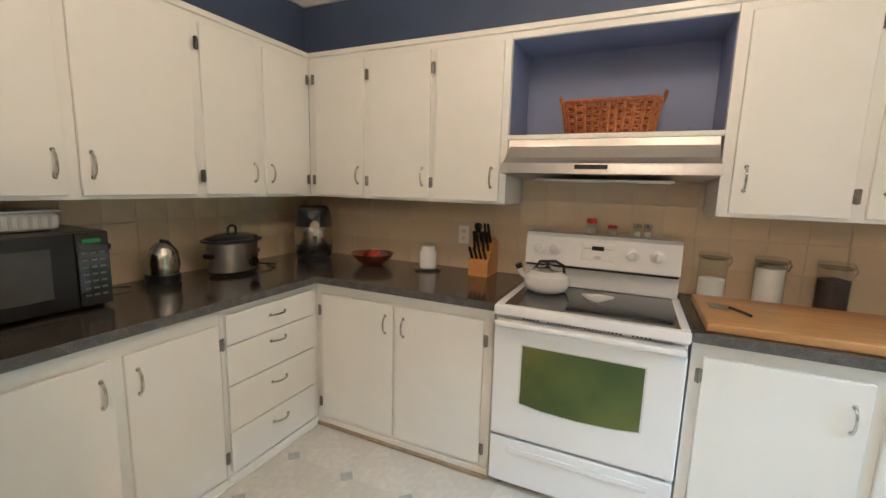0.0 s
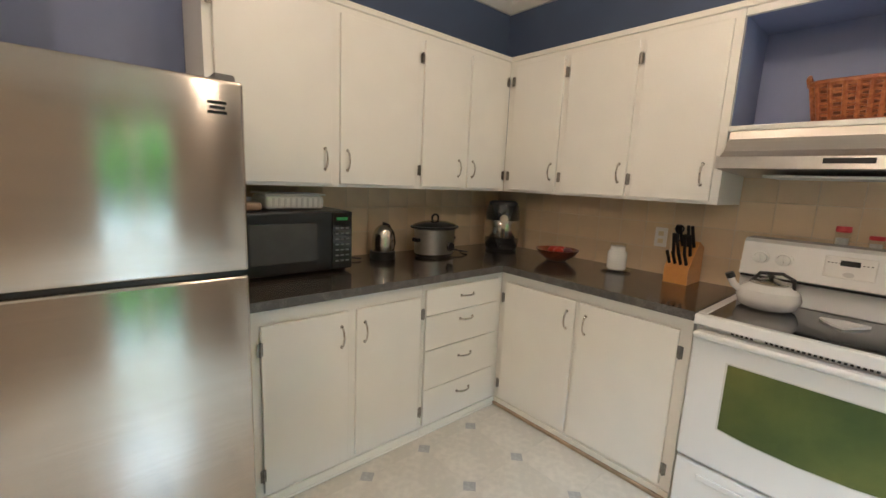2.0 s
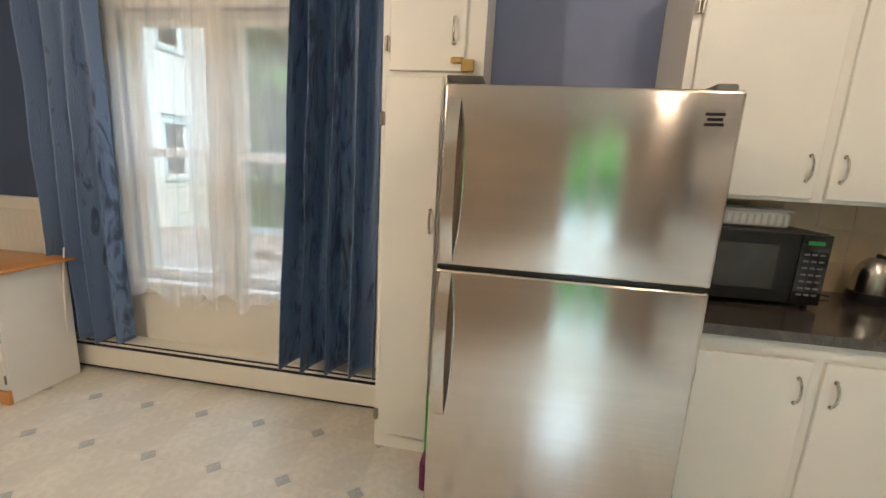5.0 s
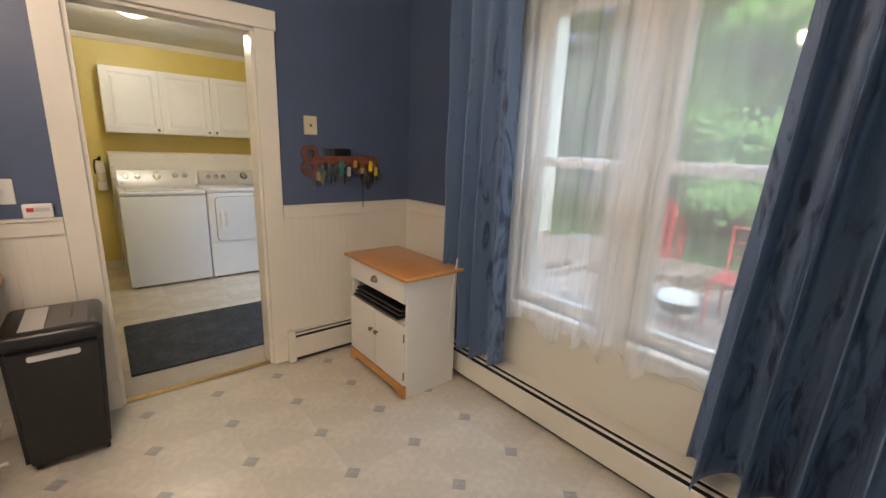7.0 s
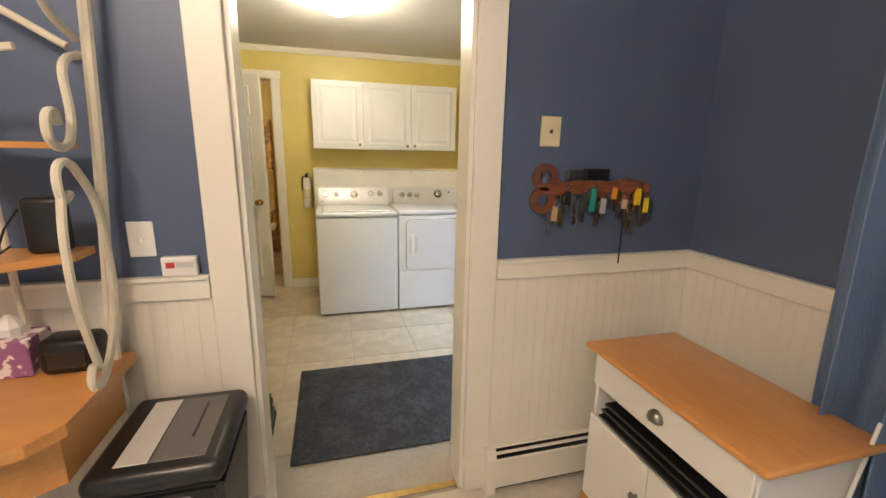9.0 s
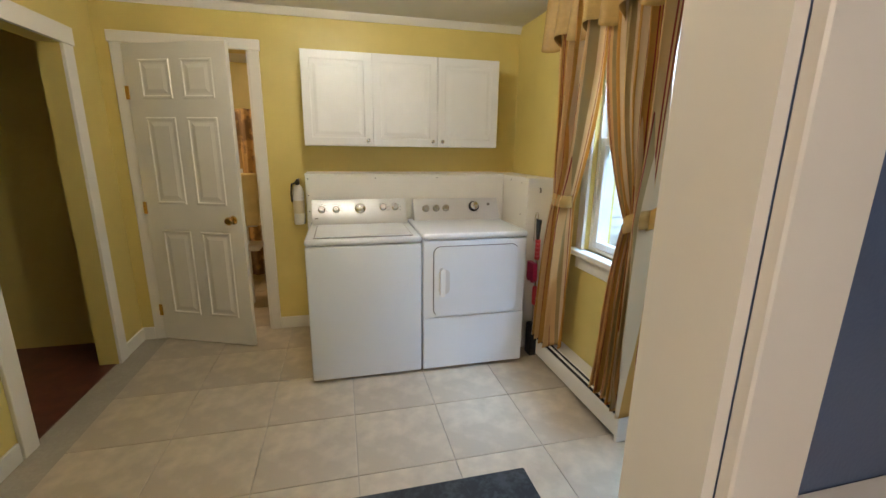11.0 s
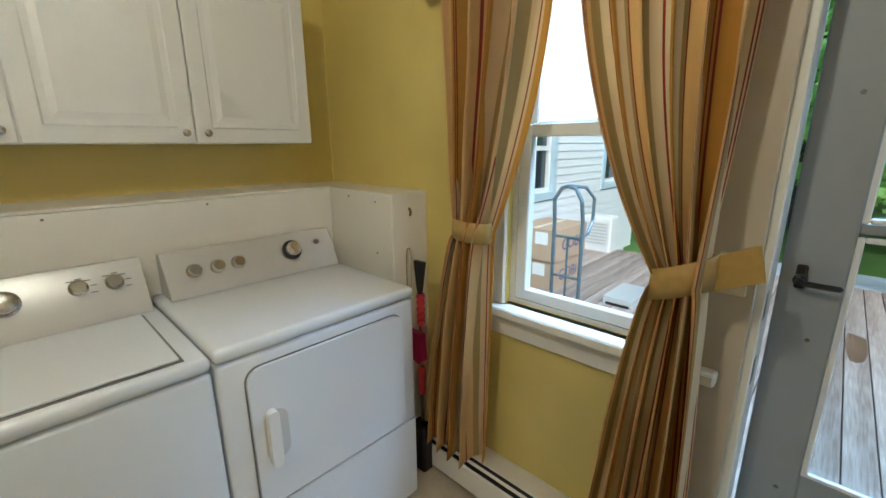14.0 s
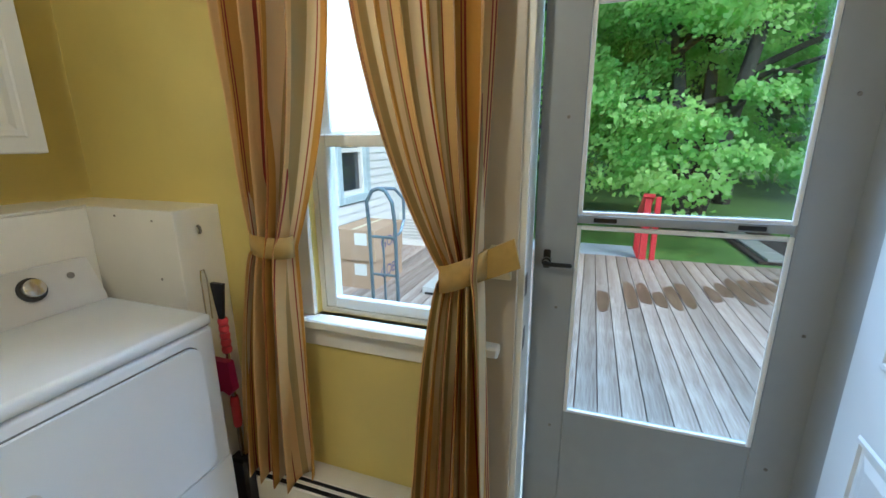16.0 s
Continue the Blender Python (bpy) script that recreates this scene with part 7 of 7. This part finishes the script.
part("toe_plate", box(TX + 0.001, TY - 0.17, DZ - 0.03, TX + 0.22, TY + 0.17, DZ - 0.02), STEELB, ht)
gr = thing("covered_grill", -2.25, -10.0, DZ, "dark green upright lidded smoker beside the white wall", "grill")
GRN = material("dark_green_enamel", (0.02, 0.13, 0.09), 0.3)
part("bowl", lathe([(0.12, 0.02), (0.155, 0.05), (0.16, 0.12), (0.16, 0.56)], -1.80, -9.95, 24), GRN, gr, smooth=True)
part("lid", lathe([(0.165, 0.565), (0.16, 0.66), (0.12, 0.73), (0, 0.76)], -1.80, -9.95, 24), GRN, gr, smooth=True)
part("handle", tube([(-1.85, -9.95, 0.74), (-1.85, -9.95, 0.80), (-1.75, -9.95, 0.80), (-1.75, -9.95, 0.74)], 0.01, 8), BLACK, gr)
for a in (0.5, 2.6, 4.7):
    part("leg", tube([(-1.80 + 0.13 * math.cos(a), -9.95 + 0.13 * math.sin(a), 0.06), (-1.80 + 0.17 * math.cos(a), -9.95 + 0.17 * math.sin(a), DZ - 0.03)], 0.013, 8), BLACK, gr)
ac = thing("air_conditioner_unit", -5.0, -9.9, DZ, "pale grey box-shaped outdoor air conditioner on the deck", "air conditioner")
part("case", box(-5.24, -10.22, DZ - 0.03, -4.94, -9.74, 0.42, 0.03, seg=2), WPLASTIC, ac)
for i in range(7):
    part("louvre", box(-4.938, -10.17, 0.0 + i * 0.05, -4.93, -9.80, 0.02 + i * 0.05), PANEL, ac)
ho = thing("garden_hose", -4.0, -10.2, DZ, "bright green garden hose coiled against the white wall", "hose")
pts = [(-3.95 + (0.19 - 0.0008 * k) * math.cos(k * 0.35), -10.2 + 0.0009 * k, 0.055 + (0.19 - 0.0008 * k) * math.sin(k * 0.35)) for k in range(110)]
part("coil", tube(pts, 0.013, 6), material("green_hose", (0.02, 0.40, 0.12), 0.4), ho)
fb2 = thing("deck_package", -3.0, -8.8, DZ, "flat grey carton lying on the deck near the window", "carton")
part("carton", box(-3.4, -8.95, DZ - 0.03, -2.85, -8.65, DZ + 0.09, 0.004), PANEL, fb2)
part("print_bar", box(-2.8499, -8.92, DZ + 0.0, -2.8485, -8.68, DZ + 0.03), BLACK, fb2)
rc = thing("red_garden_chair", -2.9, -4.6, DZ, "red painted metal garden chair on the deck", "garden chair")
for dx, dy in ((0, 0), (0.45, 0), (0, 0.45), (0.45, 0.45)):
    part("leg", tube([(-3.1 + dx, -4.9 + dy, DZ - 0.03), (-3.1 + dx, -4.9 + dy, 0.32 if dx else 0.82)], 0.014, 8), REDP, rc)
part("seat", box(-3.12, -4.92, 0.31, -2.63, -4.43, 0.335, 0.008), REDP, rc)
for z in (0.5, 0.65, 0.8):
    part("back_bar", tube([(-3.1, -4.9, z), (-3.1, -4.45, z)], 0.012, 8), REDP, rc)
gl = thing("portable_grill", -2.5, -4.9, DZ, "small black kettle grill with a white lid on the deck", "grill")
part("bowl", lathe([(0.06, 0.0), (0.16, 0.05), (0.19, 0.14)], -2.35, -5.05, 20), BLACK, gl, smooth=True)
part("lid", lathe([(0.19, 0.142), (0.16, 0.21), (0, 0.25)], -2.35, -5.05, 20), WPLASTIC, gl, smooth=True)
part("stand", tube([(-2.5, -5.05, DZ - 0.03), (-2.35, -5.05, 0.03), (-2.2, -5.05, DZ - 0.03)], 0.012, 6), REDP, gl)


# trees
def leaf_mesh(rnd, clumps, per, size, axis):
    verts, faces = [], []
    for c, rad in clumps:
        for _ in range(per):
            d = Vector((rnd.gauss(0, 1), rnd.gauss(0, 1), rnd.gauss(0, 0.3)))
            d = d / max(0.3, d.length) * rad * rnd.uniform(0.25, 1.0)
            p = c + d
            s = size * rnd.uniform(0.6, 1.3)
            o = Vector((c.x - axis[0], c.y - axis[1], 0)).normalized()
            nrm = (o * 0.9 + Vector((0, 0, 0.55)) + Vector((rnd.gauss(0, 0.45), rnd.gauss(0, 0.45), rnd.gauss(0, 0.3)))).normalized()
            u = nrm.cross(Vector((rnd.gauss(0, 1), rnd.gauss(0, 1), rnd.gauss(0, 1)))).normalized()
            w = nrm.cross(u)
            k = len(verts)
            q = [(0, -0.5), (0.18, -0.22), (0.5, -0.12), (0.24, 0.08), (0.3, 0.36), (0, 0.55), (-0.3, 0.36), (-0.24, 0.08), (-0.5, -0.12), (-0.18, -0.22)]
            verts += [tuple(p + (u * a + w * b) * s) for a, b in q]
            faces.append(tuple(range(k, k + 10)))
    me = bpy.data.meshes.new("crown")
    me.from_pydata(verts, [], faces)
    return me


# The second, darker leaf green paints the far trees' shade into their colour.
leafmats = [LEAF, material("leaf_painted_shade", (0.06, 0.15, 0.03), 0.55, second=(0.02, 0.06, 0.012), scale=1.0)]

# Leaf copy with extra translucency, brightening the bushes' shaded side in the fridge's reflection.
BUSH = LEAF.copy()
BUSH.name = "bush_leaf_brightened"
for nd in BUSH.node_tree.nodes:
    if nd.type == "BSDF_TRANSLUCENT":
        nd.inputs[0].default_value = (0.46, 0.88, 0.20, 1)
    if nd.type == "MIX_SHADER":
        nd.inputs[0].default_value = 0.62
leafmats.append(BUSH)


def tree(x, y, h, r, seed, label, low=0.28, per=110, n=70, size=0.16, mat=0, fork=True):
    rnd = random.Random(seed)
    t = thing("tree", x, y, GZ, label, "tree")
    tr = r * 0.045 + 0.08
    bm = bmesh.new()
    rings = []

    def limb(p0, p1, r0, r1, bend):
        pts = []
        for k in range(7):
            f = k / 6
            p = p0.lerp(p1, f) + bend * math.sin(math.pi * f)
            pts.append((p, r0 + (r1 - r0) * f))
        rs = []
        for i, (p, q) in enumerate(pts):
            d = (pts[min(6, i + 1)][0] - pts[max(0, i - 1)][0]).normalized()
            s = d.orthogonal().normalized()
            e = d.cross(s)
            rs.append([bm.verts.new(p + (s * math.cos(k * 0.785) + e * math.sin(k * 0.785)) * q * (1 + 0.12 * math.sin(k * 3 + i))) for k in range(8)])
        for a, b in zip(rs, rs[1:]):
            for k in range(8):
                bm.faces.new((a[k], a[(k + 1) % 8], b[(k + 1) % 8], b[k]))
    base = Vector((x, y, GZ - 0.1))
    ends = []
    for i in range(3 if fork else 1):
        a = rnd.uniform(0, 6.28)
        top = Vector((x + math.cos(a) * r * 0.3, y + math.sin(a) * r * 0.3, GZ + h * 0.8))
        limb(base, top, tr, tr * 0.25, Vector((rnd.uniform(-0.3, 0.3), rnd.uniform(-0.3, 0.3), 0)))
        ends.append((base, top))
    for i in range(14):
        b0, b1 = ends[i % len(ends)]
        f = rnd.uniform(0.3, 0.95)
        p = b0.lerp(b1, f)
        a = rnd.uniform(0, 6.28)
        limb(p, p + Vector((math.cos(a) * r * 0.8, math.sin(a) * r * 0.8, rnd.uniform(-0.1, 0.9))), tr * 0.35, 0.02, Vector((0, 0, 0.3)))
    part("trunk", bm, BARK, t, smooth=True)
    clumps = []
    for _ in range(n):
        a, f = rnd.uniform(0, 6.28), rnd.uniform(0, 1)
        zz = GZ + h * (low + (1 - low) * f)
        rr = r * math.sqrt(rnd.uniform(0.05, 1)) * (1.0 - 0.55 * f ** 2) * rnd.uniform(0.75, 1.15)
        clumps.append((Vector((x + rr * math.cos(a), y + rr * math.sin(a), zz)), rnd.uniform(0.45, 1.0) * r * 0.24))
    me = leaf_mesh(rnd, clumps, per, size, (x, y))
    me.transform(Matrix.Translation(-ORIGIN[t]))
    me.materials.append(leafmats[mat])
    c = new("crown", me)
    c.parent = t
    tagged(c, kind="stuff")
    return t


tree(-10.4, -4.9, 8.5, 4.0, 21, "large maple with bright green leaves at the lawn's edge", 0.16, 360, 210, 0.115)
tree(-13.0, -7.9, 9.0, 3.6, 22, "maple with several mossy grey stems beyond the steps", 0.26, 260, 150, 0.12)
tree(-17.0, -2.5, 12.0, 4.5, 23, "full-leaved tree at the back of the lawn, coloured as shaded", 0.22, 100, 90, 0.24, 1)
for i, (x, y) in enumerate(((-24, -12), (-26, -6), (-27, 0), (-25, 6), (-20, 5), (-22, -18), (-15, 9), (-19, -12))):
    tree(x, y, 13 + (i % 3), 4.6, 30 + i, "tall tree in the wood behind the lawn, coloured as shaded", 0.08, 60, 80, 0.36, 1, False)
for i, (x, y, h) in enumerate(((8.9, -0.3, 3.3), (9.0, -3.2, 3.2), (9.4, 2.2, 3.6), (11.5, -1.5, 6.5), (12, 3, 7))):
    tree(x, y, h, 1.9 if h < 4 else 3.0, 50 + i, "leafy green bush seen through the patio door", 0.05, 110, 60, 0.16, 2, False)
gp = thing("garden_path", -9.3, -3.4, GZ, "grey stone slabs edging a dark bed on the lawn", "garden path")
part("bed", box(-11.3, -4.1, GZ, -7.9, -2.9, GZ + 0.06, 0.02), material("dark_mulch", (0.035, 0.025, 0.02), 0.95, bump=1.0), gp)
for i in range(5):
    part("slab", box(-11.0 + 0.62 * i, -3.95, GZ + 0.05, -10.42 + 0.62 * i, -3.55, GZ + 0.11, 0.012), DOORGREY, gp)
struct("backdrop_wood", box(-42, -50, GZ, -41, 50, 14), leafmats[1], "wood far behind the lawn, coloured in dark shaded green")

# ---- pieces of walls and floors ----
def shared(name, me, parent, m, label=""):
    ob = new(name, me)
    ob.parent = parent
    ob.matrix_basis = m
    return ob


def piece_mesh(name, bm, mat):
    return finish(name, bm, mat)


grout_n = struct("backsplash_north", box(WX + 0.004, 0.031, 0.905, 4.0, NY, 1.70), GROUT, "beige glazed square wall tiles with pale joints")
grout_w = struct("backsplash_west", box(WX, -2.14, 0.905, WX + 0.005, 0.03, 1.36), GROUT, "beige glazed square wall tiles with pale joints")
TS = 0.1525
tn = piece_mesh("wall_tile", box(-TS / 2 + 0.0015, -0.003, -TS / 2 + 0.0015, TS / 2 - 0.0015, 0.0, TS / 2 - 0.0015, 0.0015), TILE)
tw_ = piece_mesh("wall_tile", box(0, -TS / 2 + 0.0015, -TS / 2 + 0.0015, 0.003, TS / 2 - 0.0015, TS / 2 - 0.0015, 0.0015), TILE)
for i in range(26):
    for j in range(5):
        x, z = 0.03 + TS * i, 0.985 + TS * j
        if j > 2 and not 1.6 < x < 2.6:
            continue
        shared("wall_tile", tn, grout_n, Matrix.Translation((x, 0.031, z)))
for i in range(14):
    for j in range(3):
        shared("wall_tile", tw_, grout_w, Matrix.Translation((WX + 0.005, -0.045 - TS * i, 0.985 + TS * j)))

P, Q = 0.3435, 0.041
h2 = P / 2 - 0.0003
oct_ = [(-h2 + Q, -h2), (h2 - Q, -h2), (h2, -h2 + Q), (h2, h2 - Q), (h2 - Q, h2), (-h2 + Q, h2), (-h2, h2 - Q), (-h2, -h2 + Q)]
field = piece_mesh("floor_panel", prism(oct_, "z", -0.003, 0.0), VINYL)
dot = piece_mesh("floor_dot", prism([(-Q, 0), (0, -Q), (Q, 0), (0, Q)], "z", -0.003, 0.0), VGREY)
LX, LY = 0.731, -0.936
for i in range(-2, 10):
    for j in range(-2, 16):
        x, y = LX + P * i, LY - P * j
        if -0.05 < x < 4.5 and -6.30 < y < 0:
            if not ((x < 0.55 or y > -0.55) and y > -3.3):
                shared("floor_dot", dot, floor, Matrix.Translation((x, y, 0)))
        x, y = x + P / 2, y - P / 2
        if x < 4.45 and y > -6.12 and not ((x < 0.4 or y > -0.4) and y > -3.2) and x > WX + P / 2:
            shared("floor_panel", field, floor, Matrix.Translation((x, y, 0)))
LT = 0.472
lt = piece_mesh("floor_tile", box(-LT / 2 + 0.002, -LT / 2 + 0.002, -0.004, LT / 2 - 0.002, LT / 2 - 0.002, 0.002, 0.0015), FTILE)
for i in range(-2, 5):
    for j in range(-7, 4):
        x, y = 0.966 - LT / 2 + LT * i, -8.10 + LT / 2 + LT * j
        if y < LN + 0.1 and x < LE:
            if y + LT / 2 > SY - 0.06:
                continue
            shared("floor_tile", lt, floor_l, Matrix.Translation((x, y, 0)))
db = piece_mesh("deck_board", box(-2.5, -0.069, -0.03, 2.5, 0.069, 0.0, 0.003), DECK)
for i in range(56):
    shared("deck_board", db, deck, Matrix.Translation((DX / 2 - 0.13 + 0.008 * math.sin(i * 7.1), -10.08 + 0.1455 * i, DZ + 0.0015 * math.sin(i * 3.3))))
WET = material("wet_deck_stain", (0.24, 0.15, 0.10), 0.5, second=(0.14, 0.08, 0.05), scale=9, stretch=(1, 8, 8), bump=0.2)
wr = random.Random(9)
for k_, i in enumerate((21, 23, 24, 25, 26, 27, 27, 29, 30, 31, 31, 32, 33, 33, 34, 35, 37, 38)):
    y = -10.08 + 0.1455 * i
    x, a = -3.3 - 0.075 * (i - 21) + wr.uniform(-0.12, 0.12), wr.uniform(0.22, 0.48)
    o = [(x + a * math.cos(t) * (1 + 0.15 * math.sin(3 * t + i)), y + 0.066 * math.copysign(abs(math.sin(t)) ** 0.5, math.sin(t))) for t in [2 * math.pi * q / 20 for q in range(20)]]
    zt = DZ + 0.0015 * math.sin(i * 3.3)
    part("wet_patch", prism(o, "z", zt - 0.002, zt + 0.004 + 0.0015 * (k_ % 2)), WET, deck)
